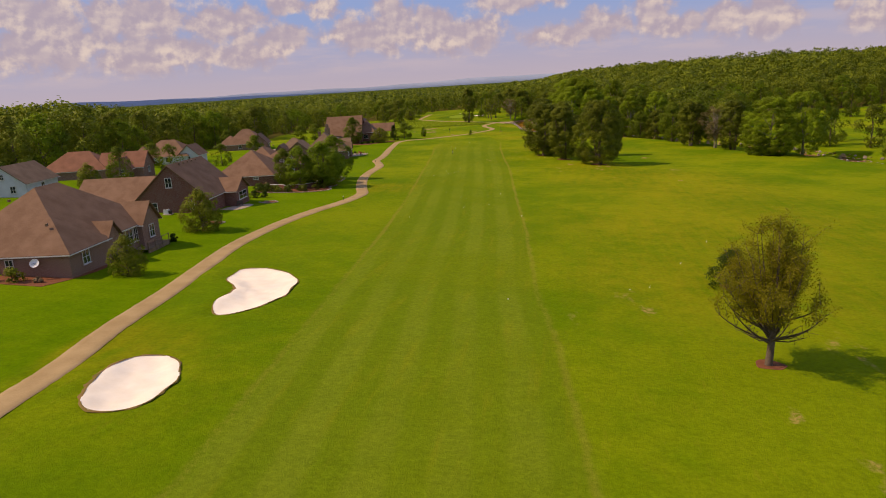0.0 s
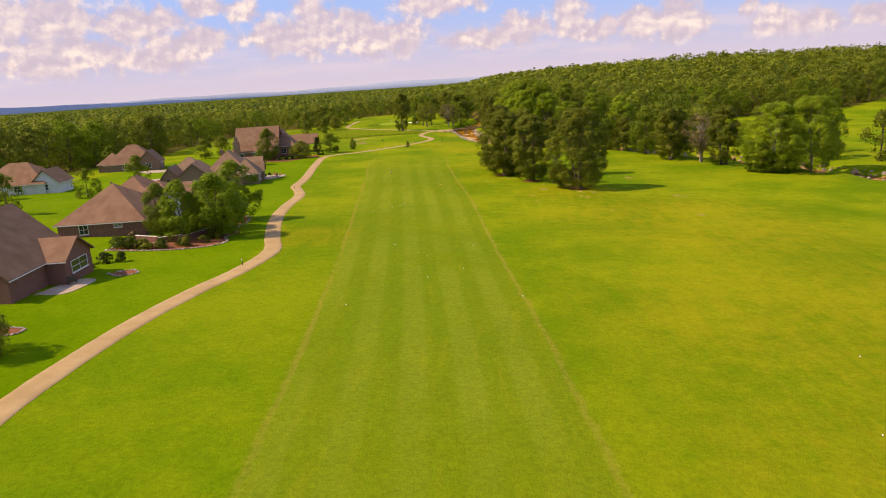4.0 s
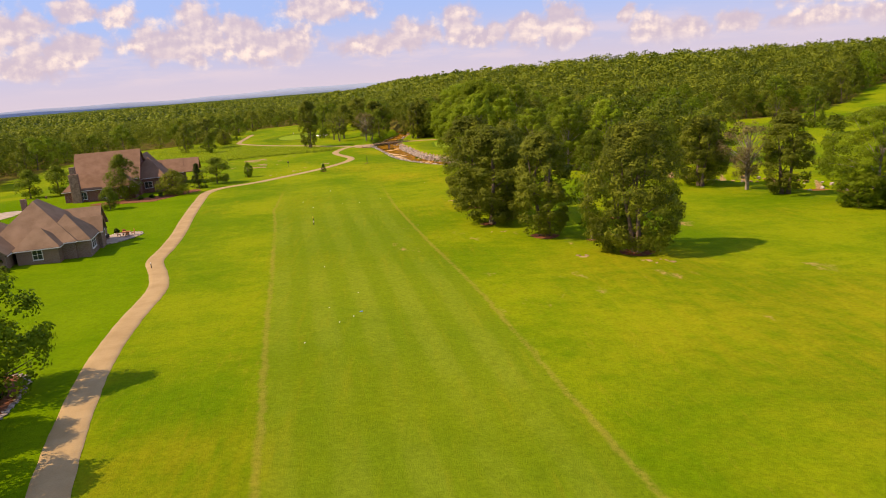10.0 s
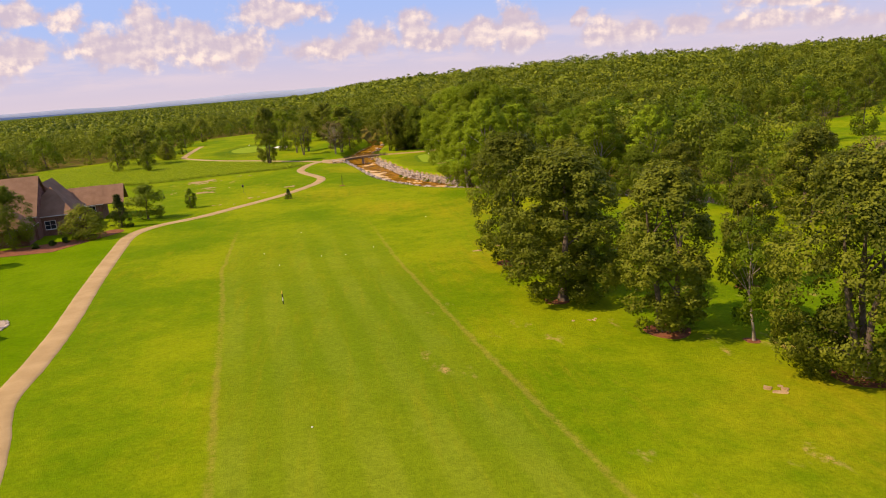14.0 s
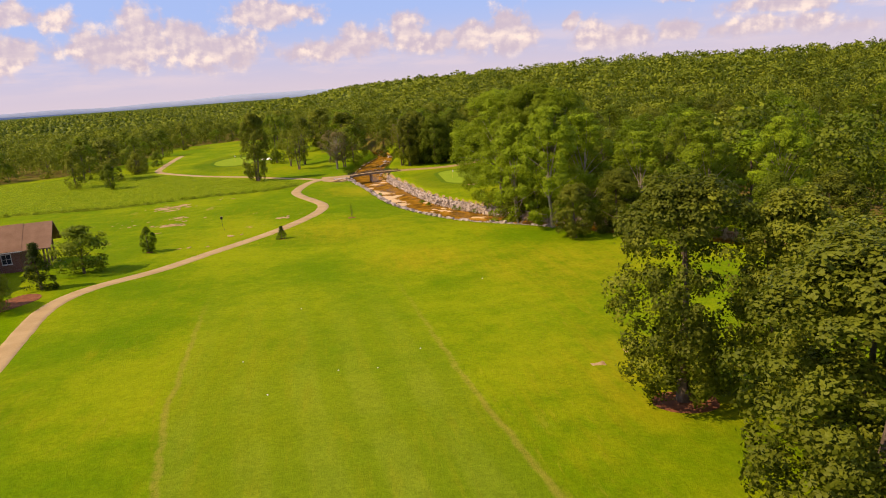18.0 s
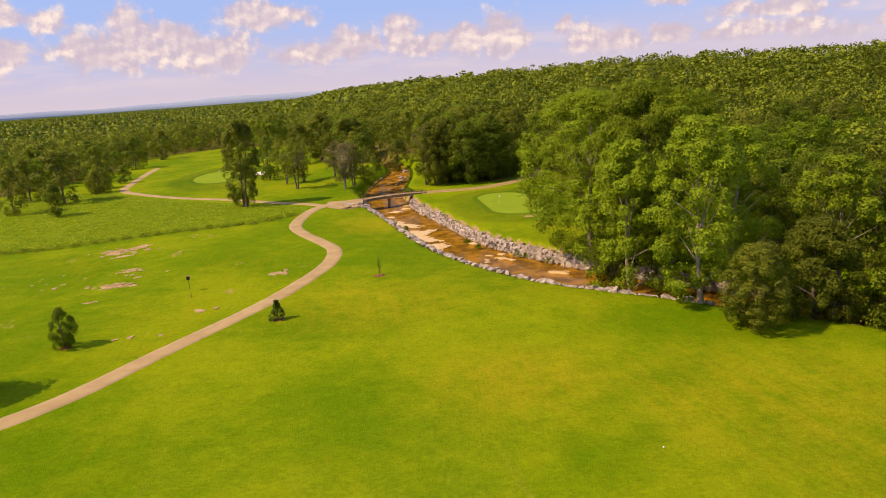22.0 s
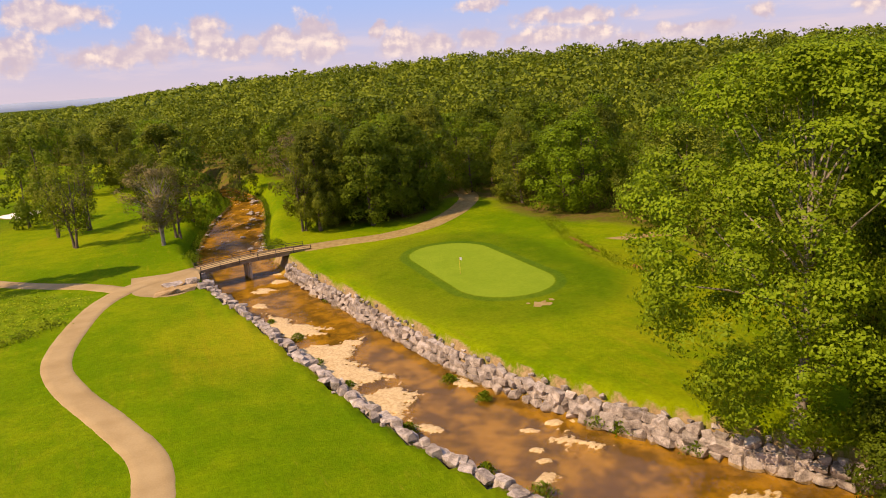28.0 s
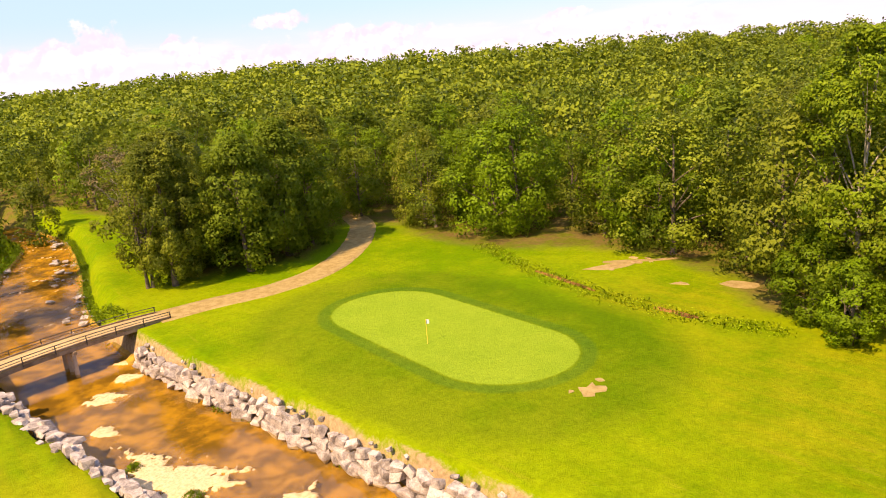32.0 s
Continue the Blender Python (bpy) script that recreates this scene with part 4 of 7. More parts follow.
def tree_kind(key, seed, H, R, low, shape, lobes, lobe, leaves, size, mat, bark=None, trunk_r=None, n_limbs=10, stems=1, flat=0.95, top=0.82, body=0.4):
    rng = np.random.default_rng(seed)
    q, tint, c, r, soft = leaf_crown(rng, H, R, low, shape, lobes, lobe, leaves, size, flat, body)
    crown = mesh_np(key + "_crown", q.reshape(-1, 3), np.arange(len(q) * 4).reshape(-1, 4), mat, False, {"tint": np.repeat(tint, 4)}, soft)
    v, f = limbs(rng, H, R, low, c, trunk_r or H * 0.018, n_limbs, stems, top)
    trunk = mesh_np(key + "_trunk", v, f, bark or M_bark, True)
    return {"H": H, "crown": crown, "trunk": trunk, "quads": q, "tint": tint, "limbs": (v, f)}


KINDS = {
    "oak_a": tree_kind("oak_a", 11, 19, 6.4, 0.07, "oak", 300, 0.16, 46000, 0.29, M_oak, stems=3, trunk_r=0.32, n_limbs=4, flat=1.0),
    "oak_b": tree_kind("oak_b", 12, 17.5, 5.6, 0.08, "oak", 240, 0.17, 34000, 0.29, M_oak, trunk_r=0.36, n_limbs=5, flat=1.0),
    "oak_c": tree_kind("oak_c", 13, 17, 4.1, 0.08, "tower", 200, 0.20, 28000, 0.28, M_oak, trunk_r=0.28, stems=2, n_limbs=4, flat=1.0),
    "maple": tree_kind("maple", 14, 15, 5.5, 0.14, "round", 120, 0.23, 17000, 0.34, M_maple, trunk_r=0.3),
    "sycamore_a": tree_kind("sycamore_a", 15, 26, 10.0, 0.08, "oak", 340, 0.135, 80000, 0.27, M_sycamore, M_pale, 0.40, 26, flat=0.85, top=0.7, body=0.25),
    "sycamore_b": tree_kind("sycamore_b", 16, 22.5, 6.2, 0.08, "oak", 120, 0.185, 30000, 0.29, M_sycamore, M_pale, 0.32, 16, flat=0.85, top=0.7, body=0.25),
    "birch": tree_kind("birch", 17, 12, 3.6, 0.2, "vase", 60, 0.22, 4200, 0.30, M_lime, M_pale, 0.13, 8),
    "poplar": tree_kind("poplar", 18, 20, 5.0, 0.13, "tower", 90, 0.26, 12000, 0.40, M_oak, None, 0.3, 8),
    "young": tree_kind("young", 19, 7, 2.8, 0.12, "round", 80, 0.25, 5600, 0.26, M_maple, None, 0.12, 8),
    "bushy": tree_kind("bushy", 20, 6.5, 3.4, 0.04, "round", 110, 0.23, 9500, 0.24, M_olive, None, 0.12, 14, 3),
    "cypress": tree_kind("cypress", 21, 6, 1.3, 0.05, "cone", 160, 0.26, 5200, 0.17, M_dark, None, 0.1, 3, flat=1.0),
    "thin": tree_kind("thin", 22, 13, 4.4, 0.25, "vase", 34, 0.26, 2600, 0.36, M_olive, None, 0.17, 16, 2),
    "juniper": tree_kind("juniper", 41, 4.4, 3.0, 0.06, "round", 44, 0.24, 5200, 0.2, M_dark, None, 0.14, 16, 3),
    "lime": tree_kind("lime", 40, 10, 4.0, 0.05, "round", 100, 0.23, 11000, 0.30, M_lime, None, 0.16, 12, 2),
    "withered": tree_kind("withered", 42, 14, 4.6, 0.22, "vase", 90, 0.2, 8000, 0.25, M_withered, M_pale, 0.2, 40, 2),
    "oakfar": tree_kind("oakfar", 34, 17.5, 6.8, 0.12, "oak", 44, 0.28, 3000, 0.7, M_oak, trunk_r=0.34, n_limbs=6),
    "maplefar": tree_kind("maplefar", 35, 15, 6.5, 0.14, "round", 40, 0.28, 2600, 0.7, M_maple, trunk_r=0.3, n_limbs=6),
    "wood_a": tree_kind("wood_a", 31, 18, 7.4, 0.05, "oak", 50, 0.27, 2800, 0.66, M_woods, None, 0.28, 5),
    "wood_b": tree_kind("wood_b", 32, 18, 7.0, 0.05, "round", 48, 0.28, 2700, 0.66, M_oak, None, 0.26, 5),
    "wood_c": tree_kind("wood_c", 33, 16, 7.4, 0.05, "round", 50, 0.27, 2800, 0.66, M_lime, None, 0.26, 5),
    "wood_d": tree_kind("wood_d", 36, 17, 6.8, 0.06, "oak", 80, 0.22, 8200, 0.40, M_woods, None, 0.28, 10),
    "wood_e": tree_kind("wood_e", 37, 17, 6.4, 0.06, "oak", 76, 0.23, 8000, 0.40, M_oak, None, 0.26, 10),
    "wood_f": tree_kind("wood_f", 38, 16, 6.8, 0.06, "round", 80, 0.22, 8200, 0.40, M_lime, None, 0.26, 10),
    "wood_g": tree_kind("wood_g", 39, 16, 6.4, 0.06, "round", 78, 0.22, 8000, 0.40, M_maple, None, 0.26, 10)}
TREE_LABEL = {"juniper": ("low dark green juniper on a red mulch ring", "tree"), "lime": ("light green leafy garden tree behind the house", "tree"), "withered": ("half-dead tree with pinkish brown twigs", "tree"),
              "oak": ("full dark green oak standing on mulch in the grass", "tree"), "maple": ("leafy green shade tree standing on the grass", "tree"),
              "sycamore": ("tall bright green sycamore on the creek bank", "tree"), "birch": ("slender pale-trunked young tree with thin foliage", "tree"),
              "poplar": ("tall narrow dark green tree beside the far path", "tree"), "young": ("small young green tree planted in the lawn", "tree"),
              "bushy": ("bushy olive green garden tree on the lawn", "tree"), "cypress": ("narrow dark green conical evergreen by the house", "tree"),
              "thin": ("thin half-bare tree with sparse olive leaves", "tree"), "wood": ("dark green broadleaf tree at the edge of the woods", "tree")}
rng_t = np.random.default_rng(5)


def plant(kind, x, y, H=None, wide=1.0, label=None, group="", name="tree"):
    k = KINDS[kind]
    s = (H or k["H"]) / k["H"]
    lab, cat = TREE_LABEL[kind.split("_")[0].replace("far", "")]
    e = thing(name, pose(x, y, at_ground(x, y, -0.03), 0, 0, float(rng_t.uniform(0, 360))) @ Matrix.Diagonal((s * wide, s * wide, s, 1)), label or lab, cat, group)
    part("trunk", k["trunk"], None, e)
    part("crown", k["crown"], None, e)
    return e


SPOTS = [  # kind, x, y, height, width
    ("oak_a", 28.0, 155.6, 19, 1.05), ("birch", 24.2, 165.4, 12, 1.0), ("oak_c", 17.6, 170.2, 17, 1.28), ("oak_b", 11.4, 183.4, 17.5, 1.36), ("oak_b", 15.0, 189.5, 17, 1.1),
    ("oak_c", 34.5, 182.5, 13, 1.0), ("oak_b", 10.8, 203.8, 18.5, 1.05), ("oak_c", 18, 201, 17.5, 1.1),
    ("sycamore_a", 22.0, 306.8, 24.8, 1.08), ("sycamore_b", 46.8, 330.5, 23, 0.95), ("lime", 44.6, 333, 7.5, 1.1), ("lime", 40.8, 328.5, 6.5, 1.1), ("lime", 24.5, 300.5, 8, 1.2), ("maple", 22.6, 299.5, 9, 1.1), ("sycamore_b", 28.5, 304, 22, 1.0), ("sycamore_a", 27.5, 298.5, 26, 0.85), ("sycamore_b", 21.0, 290.0, 22.5, 1.0), ("sycamore_b", 24.0, 277.5, 22, 1.0), ("sycamore_a", 30.5, 296, 25, 0.85), ("sycamore_b", 33.5, 286, 23, 1.1),
    ("oak_b", 24.8, 267.6, 9.2, 1.35), ("maple", 41.5, 262.5, 15, 1.0), ("sycamore_b", 40, 275, 20, 1.1), ("sycamore_b", 49, 267, 20, 1.1), ("oak_b", 34, 270.5, 14, 1.1), ("maple", 52, 252, 14, 1.0), ("oak_c", 58, 246, 15, 1.2),
    ("oak_c", 66, 214.5, 16, 1.35), ("maple", 69.5, 220.5, 16, 1.05), ("oak_c", 77.5, 198.5, 17, 1.35), ("withered", 73, 207, 15, 1.1), ("sycamore_a", 84.5, 180, 18.5, 1.3), ("lime", 80.5, 179, 7.5, 1.3), ("lime", 88, 178, 7, 1.3), ("lime", 84, 176.6, 5.5, 1.3), ("sycamore_a", 95, 181, 20, 1.1), ("maple", 62, 232, 15, 1.0),
    ("maple", 112, 205, 13, 0.9), ("maple", 118, 218, 12, 0.9), ("oak_b", 122, 196, 14, 1.0), ("maple", 162, 319, 15, 0.9), ("thin", 142, 313, 14, 1.0),
    ("oak_b", 126, 176, 14, 1.0), ("maple", 118, 168, 12, 1.0), ("maple", 104, 222, 14, 1.0), ("sycamore_b", 60, 262, 19, 1.1), ("sycamore_b", 52, 277, 20, 1.1),
    ("young", -72.8, 232, 4.2, 0.8), ("maple", -74.6, 246.2, 11.5, 0.95), ("bushy", -63.6, 252, 6.3, 1.3), ("cypress", -59.6, 262.4, 7.0, 1.5), ("young", -56.2, 271.4, 7.8, 1.35),
    ("lime", -49.3, 284.9, 4.6, 0.85), ("oak_c", -37.2, 379.8, 20.5, 0.85), ("young", -73, 230, 5.5, 1.0), ("young", -105, 262, 8, 1.1), ("young", -99, 266, 8.5, 1.0),
    ("lime", -40.8, 97.6, 10.4, 1.15), ("lime", -43.6, 115.0, 11, 1.15), ("lime", -42.6, 107, 7.5, 1.1), ("juniper", 34.7, 16.7, 4.4, 1.0), ("lime", -46.0, 95.4, 9.6, 1.0), ("maple", -50.5, 97.5, 9.0, 0.95), ("lime", -43.6, 104.5, 9.4, 1.0), ("bushy", -43.2, 105, 5, 1.0), ("bushy", -43.2, 40.6, 6.6, 0.95), ("bushy", -37.9, 10.8, 4.8, 0.85),
    ("young", -89.5, 171.5, 8.6, 0.9), ("bushy", -96, 88, 6, 1.0), ("maple", -95, 124, 8.5, 0.9), ("maple", -98, 104, 9, 0.9), ("maple", -92, 150, 7, 1.0), ("thin", -104, 112, 7.5, 1.0), ("young", -116, 150, 8, 1.0), ("young", -132, 240, 8, 1.0),
    ("thin", -28.4, 416.8, 13, 1.0), ("thin", -25.2, 404.3, 13.5, 1.1), ("thin", -23.4, 419.4, 14, 0.9), ("withered", -12.4, 396.4, 13.0, 1.1), ("thin", -9.4, 400.4, 12.5, 1.15), ("maple", -5.6, 415.3, 13, 0.9), ("thin", -14, 424, 13, 1.0),
    ("oak_b", 8.7, 446.5, 11, 1.0), ("poplar", -16.7, 472, 17, 1.5), ("maple", -34, 432, 13, 0.9), ("poplar", -7, 455, 16, 1.5), ("thin", -2, 462, 15, 1.2), ("oak_b", -24, 466, 14, 1.0), ("maple", -36, 488, 15, 1.0),
    ("oak_b", 12.2, 389.8, 16, 0.9), ("thin", 9.6, 391.5, 14, 1.0), ("maple", 20.6, 388.2, 16, 1.0), ("maple", 27.6, 391.5, 17, 1.0), ("oak_b", 15.8, 396.5, 17, 1.0), ("oak_b", 36, 400, 18, 1.0), ("withered", 15.5, 410, 15, 1.2), ("thin", 20, 428, 15, 1.3),
    ("oak_c", -88.3, 412, 14, 1.2), ("bushy", -84, 429.5, 7, 1.0), ("maple", -113, 465, 13, 1.1), ("bushy", -87, 441, 7, 1.1), ("oak_b", -88, 548, 13, 1.1), ("young", -104, 330, 7, 1.0),
    ("oak_b", -96, 398, 12, 0.9), ("maple", -92, 462, 12, 1.0), ("maple", -99, 478, 13, 1.0), ("young", -83, 389, 8, 0.8), ("oak_b", -101, 424, 12, 1.0), ("maple", -90, 505, 12, 1.0), ("young", -82, 452, 6, 1.0)]
for kd, x, y, H, w in SPOTS:
    if y > 405 or x > 100 or x < -80:
        kd = {"oak_b": "oakfar", "oak_c": "oakfar", "maple": "maplefar"}.get(kd, kd)
    plant(kd, x, y, H, w)


# the leafless-looking tree of fine upright twigs on the right of the fairway
def bare_tree(x, y, H):
    rng = np.random.default_rng(77)
    e = thing("bare_tree", pose(x, y, at_ground(x, y, -0.05)), "sparse many-branched tree with thin yellow-green leaves on a mulch ring", "tree")
    pieces, tips = [], []
    t = np.linspace(0, 1, 7)[:, None]
    pieces.append(tube_arrays(np.array([0, 0, -0.3]) + t * [0.35, 0.1, H * 0.34 + 0.3], 0.34 - 0.10 * t[:, 0], 8))
    fork = np.array([0.35, 0.1, H * 0.34])
    for i in range(58):
        a, sp = rng.uniform(0, 2 * np.pi), rng.uniform(0.1, 1.0)
        h0 = rng.uniform(0.16, 0.36) * H
        start = fork * (h0 / (H * 0.34))
        tip = np.array([np.cos(a) * 4.4 * sp, np.sin(a) * 4.4 * sp, H * rng.uniform(0.55, 0.98) * (1.06 - 0.36 * sp * sp)])
        m = start * 0.45 + tip * 0.55 + np.array([np.cos(a), np.sin(a), 0]) * 0.9 * sp - [0, 0, 0.4]
        q = np.linspace(0, 1, 7)[:, None]
        cur = (1 - q) ** 2 * start + 2 * q * (1 - q) * m + q**2 * tip
        pieces.append(tube_arrays(cur, 0.085 * (1.05 - q[:, 0]) + 0.012, 4))
        for j in range(9):
            k = rng.integers(2, 7)
            b = cur[k]
            tw = b + rng.normal(size=3) * [0.55, 0.55, 0.4] + [0, 0, rng.uniform(0.5, 1.5)]
            pieces.append(tube_arrays(np.array([b, (b + tw) / 2 + rng.normal(size=3) * 0.1, tw]), [0.026, 0.018, 0.008], 3))
            tips.append((b, tw))
    for a, ln in ((2.9, 2.9), (0.4, 2.8), (1.2, 2.4), (5.6, 2.7), (3.6, 2.4), (0.0, 3.0)):
        b = fork * 0.55
        tw = b + np.array([np.cos(a) * ln, np.sin(a) * ln, 0.9])
        pieces.append(tube_arrays(np.array([b, (b + tw) / 2 + [0, 0, -0.25], tw]), [0.07, 0.045, 0.015], 4))
        for j in range(12):
            s = b + (tw - b) * rng.uniform(0.35, 1)
            pieces.append(tube_arrays(np.array([s, s + rng.normal(size=3) * [0.5, 0.5, 0.35]]), [0.018, 0.007], 3))
    v, f = joined(pieces)
    part("trunk", mesh_np("bare_trunk", v, f, M_bark, True), None, e, "grey trunk with many fine branches")
    b, tw = np.array([p[0] for p in tips]), np.array([p[1] for p in tips])
    n = 48000
    i = rng.integers(0, len(b), n)
    pos = b[i] + (tw - b)[i] * rng.uniform(0.2, 1.15, n)[:, None] + rng.normal(size=(n, 3)) * 0.22
    i2 = pos[:, 2] > H * 0.36
    q = leaf_quads(pos[i2], rng.normal(size=(i2.sum(), 3)) + [0, 0, 0.3], 0.155, rng, 0.5)
    part("crown", mesh_np("bare_crown", q.reshape(-1, 3), np.arange(len(q) * 4).reshape(-1, 4), M_amber, False, {"tint": np.repeat(rng.uniform(0, 0.3, len(q)), 4)}), None, e, "thin yellow-green leaves")
    return e


bare_tree(31.3, -9.2, 11.7)


# ---------------- woods ----------------
def wood_tree(seed, H, R, shape, lobes, lobe, count, size, low=0.3, hull=0.45):
    """A tree deep in the woods: leaves over an added hull that stands for inner shade."""
    rng = np.random.default_rng(seed)
    c, r, out = crown_lobes(rng, H, R, low, shape, lobes, lobe)
    pos, d, whole, soft, tint = tuft_leaves(rng, H, R, low, c, r, out, count, 0.92, 0.2)
    q = leaf_quads(pos, soft + rng.normal(size=(count, 3)) * 0.4, size, rng, 0.8)
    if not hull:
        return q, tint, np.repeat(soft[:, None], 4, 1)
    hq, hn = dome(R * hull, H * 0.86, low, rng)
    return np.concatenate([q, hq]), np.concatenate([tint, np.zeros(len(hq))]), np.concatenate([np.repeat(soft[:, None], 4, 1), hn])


def in_sight(x, y):
    """Whether a far tree can be seen from anywhere along the flight."""
    def az(ex, ey):
        return np.degrees(np.arctan2(x - ex, y - ey))
    a = az(14, -67)
    return (a > -44) & ((a < 25) | ((az(0, 0) < 34) & (y > 0)) | (az(-19, 228) < 45) & (y > 228) | (az(-14, 300) < 75) & (y > 300))


def scatter(rng, x0, x1, y0, y1, gap):
    nx, ny = int((x1 - x0) / gap), int((y1 - y0) / gap)
    X, Y = np.meshgrid(np.arange(nx), np.arange(ny))
    x = x0 + (X + rng.uniform(0.05, 0.95, X.shape)) * gap
    y = y0 + (Y + rng.uniform(0.05, 0.95, X.shape)) * gap
    return x.ravel(), y.ravel()


def woods(name, x, y, protos, lo, hi, rng, label):
    """One sheet of distant trees, each a clump of leaves on its own spot."""
    if not len(x):
        return
    z, s = base_z(x, y), rng.uniform(lo, hi, len(x))
    west = smooth01((-105 - x) / 25)
    s = s * (1 - west + west * np.interp(y, [60, 150, 240, 330, 420], [1.12, 1.22, 1.2, 0.98, 0.8])) * (1 - 0.2 * smooth01((y - 430) / 60) * smooth01((40 - x) / 60))
    a, k = rng.uniform(0, 2 * np.pi, len(x)), rng.integers(0, len(protos), len(x))
    tone = rng.uniform(0, 1, len(x))
    vs, ts, ns = [], [], []
    for j, (q, tint, nq) in enumerate(protos):
        m = np.where(k == j)[0]
        if not len(m):
            continue
        c, n = np.cos(a[m])[:, None, None], np.sin(a[m])[:, None, None]
        sx = (s[m] * rng.uniform(0.85, 1.2, len(m)))[:, None, None]
        px = (q[None, ..., 0] * c - q[None, ..., 1] * n) * sx + x[m][:, None, None]
        py = (q[None, ..., 0] * n + q[None, ..., 1] * c) * sx + y[m][:, None, None]
        pz = q[None, ..., 2] * s[m][:, None, None] + z[m][:, None, None]
        vs.append(np.stack([px, py, pz], -1).reshape(-1, 3))
        ns.append(np.stack([nq[None, ..., 0] * c - nq[None, ..., 1] * n, nq[None, ..., 0] * n + nq[None, ..., 1] * c, nq[None, ..., 2] + 0 * c], -1).reshape(-1, 3))
        ts.append(np.repeat((tone[m][:, None] * 0.75 + tint[None] * 0.6).ravel(), 4))
    v = np.concatenate(vs)
    tagged(part(name, mesh_np(name, v, np.arange(len(v)).reshape(-1, 4), M_woods, False, {"tint": np.concatenate(ts)}, np.concatenate(ns))), label, "woods", kind="stuff")


rng_w = np.random.default_rng(9)
HOUSE_SPOTS = [(-58, 22, 26), (-62, 70, 24), (-66, 112, 24), (-70, 178, 24), (-80, 262, 24), (-118, 222, 18), (-116, 126, 18), (-122, 168, 16), (-110, 74, 14)]


def open_land(x, y):
    ok = polygon_gap(x, y, COURSE)
    gap, _ = creek_gap(x, y)
    return np.where(gap < 3, 5.0, ok)


near_p = [wood_tree(s, 17, 7.2, sh, 26, 0.32, 560, 0.84, 0.16, 0) for s, sh in ((41, "oak"), (42, "round"), (43, "round"), (44, "oak"), (45, "round"), (46, "oak"))]
mid_p = [wood_tree(s, 17, 7.6, sh, 14, 0.38, 170, 1.3, 0.3, 0) for s, sh in ((51, "oak"), (52, "round"), (53, "oak"), (54, "round"))]
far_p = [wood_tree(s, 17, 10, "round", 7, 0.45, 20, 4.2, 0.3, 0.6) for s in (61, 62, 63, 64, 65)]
ix_, iy_ = scatter(rng_w, -230, 330, -40, 660, 8.6)
inside = -open_land(ix_, iy_)
sight = in_sight(ix_, iy_)
front = (inside > 1.0) & (inside <= 9.0) & (ix_ > -165) & (ix_ < 330) & (iy_ > 60) & (iy_ < 660) & sight
for x, y in zip(ix_[front], iy_[front]):
    H = float(rng_w.uniform(11, 19)) * (0.85 if y > 440 else 1.0) * (0.72 if x < -60 and y > 330 else 1.0)
    close = x > 8 and 290 < y < 430
    kd = ("wood_d", "wood_e", "wood_f", "wood_g", "wood_f")[int(rng_w.integers(0, 5))] if close else ("wood_a", "wood_b", "wood_c")[int(rng_w.integers(0, 3))]
    plant(kd, float(x), float(y), H, float(rng_w.uniform(0.9, 1.2)), group="trees at the edge of the woods")
second = (inside > 9.0) & (inside < 30) & (ix_ > 8) & (ix_ < 120) & (iy_ > 300) & (iy_ < 440) & sight
for x, y in zip(ix_[second], iy_[second]):
    plant(("wood_d", "wood_e", "wood_f", "wood_g", "wood_f")[int(rng_w.integers(0, 5))], float(x), float(y), float(rng_w.uniform(12, 18)), float(rng_w.uniform(0.9, 1.2)), group="trees at the edge of the woods")
deep = (inside > 9.0) & (inside < 75) & sight & ~second
woods("near_woods", ix_[deep], iy_[deep], near_p, 0.68, 1.14, rng_w, "dense summer woods of dark green broadleaf trees")
mx_, my_ = scatter(rng_w, -420, 560, -20, 820, 9.6)
ins_m = -open_land(mx_, my_)
mid_m = ((ins_m >= 75) | ((ins_m > 2) & ((mx_ < -230) | (mx_ > 330) | (my_ > 660)))) & in_sight(mx_, my_)
woods("middle_woods", mx_[mid_m], my_[mid_m], mid_p, 0.65, 1.25, rng_w, "wooded hillside of green treetops")
fx_, fy_ = scatter(rng_w, -1900, 2400, 300, 2700, 18)
far_m = ((fx_ < -420) | (fx_ > 560) | (fy_ > 820)) & in_sight(fx_, fy_) & (np.hypot(fx_, fy_) < 2500)
fields = np.zeros(len(fx_), bool)
for a, b, l, w in ((-60, 1150, 120, 40), (-420, 1300, 160, 60), (140, 1500, 160, 50), (-700, 1700, 200, 80)):
    fields |= (np.abs(fx_ - a) < l) & (np.abs(fy_ - b) < w)
far_m &= ~fields
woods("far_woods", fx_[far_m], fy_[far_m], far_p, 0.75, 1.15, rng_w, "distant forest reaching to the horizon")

# far ridge on the horizon, its blue haze put into the colour
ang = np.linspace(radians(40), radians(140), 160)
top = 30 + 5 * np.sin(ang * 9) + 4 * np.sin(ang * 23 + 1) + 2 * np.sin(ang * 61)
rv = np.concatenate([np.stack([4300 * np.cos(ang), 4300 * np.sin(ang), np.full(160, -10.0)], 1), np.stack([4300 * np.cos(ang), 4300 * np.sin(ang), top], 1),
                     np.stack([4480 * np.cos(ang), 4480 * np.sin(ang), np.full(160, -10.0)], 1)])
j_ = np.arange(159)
tagged(part("backdrop_ridge", mesh_np("backdrop_ridge", rv, np.concatenate([np.stack([j_, j_ + 1, j_ + 161, j_ + 160], 1), np.stack([j_ + 160, j_ + 161, j_ + 321, j_ + 320], 1)]), M_hazed_ridge, True)),
       "low ridge on the far horizon, blue with painted haze", "backdrop", kind="structure")

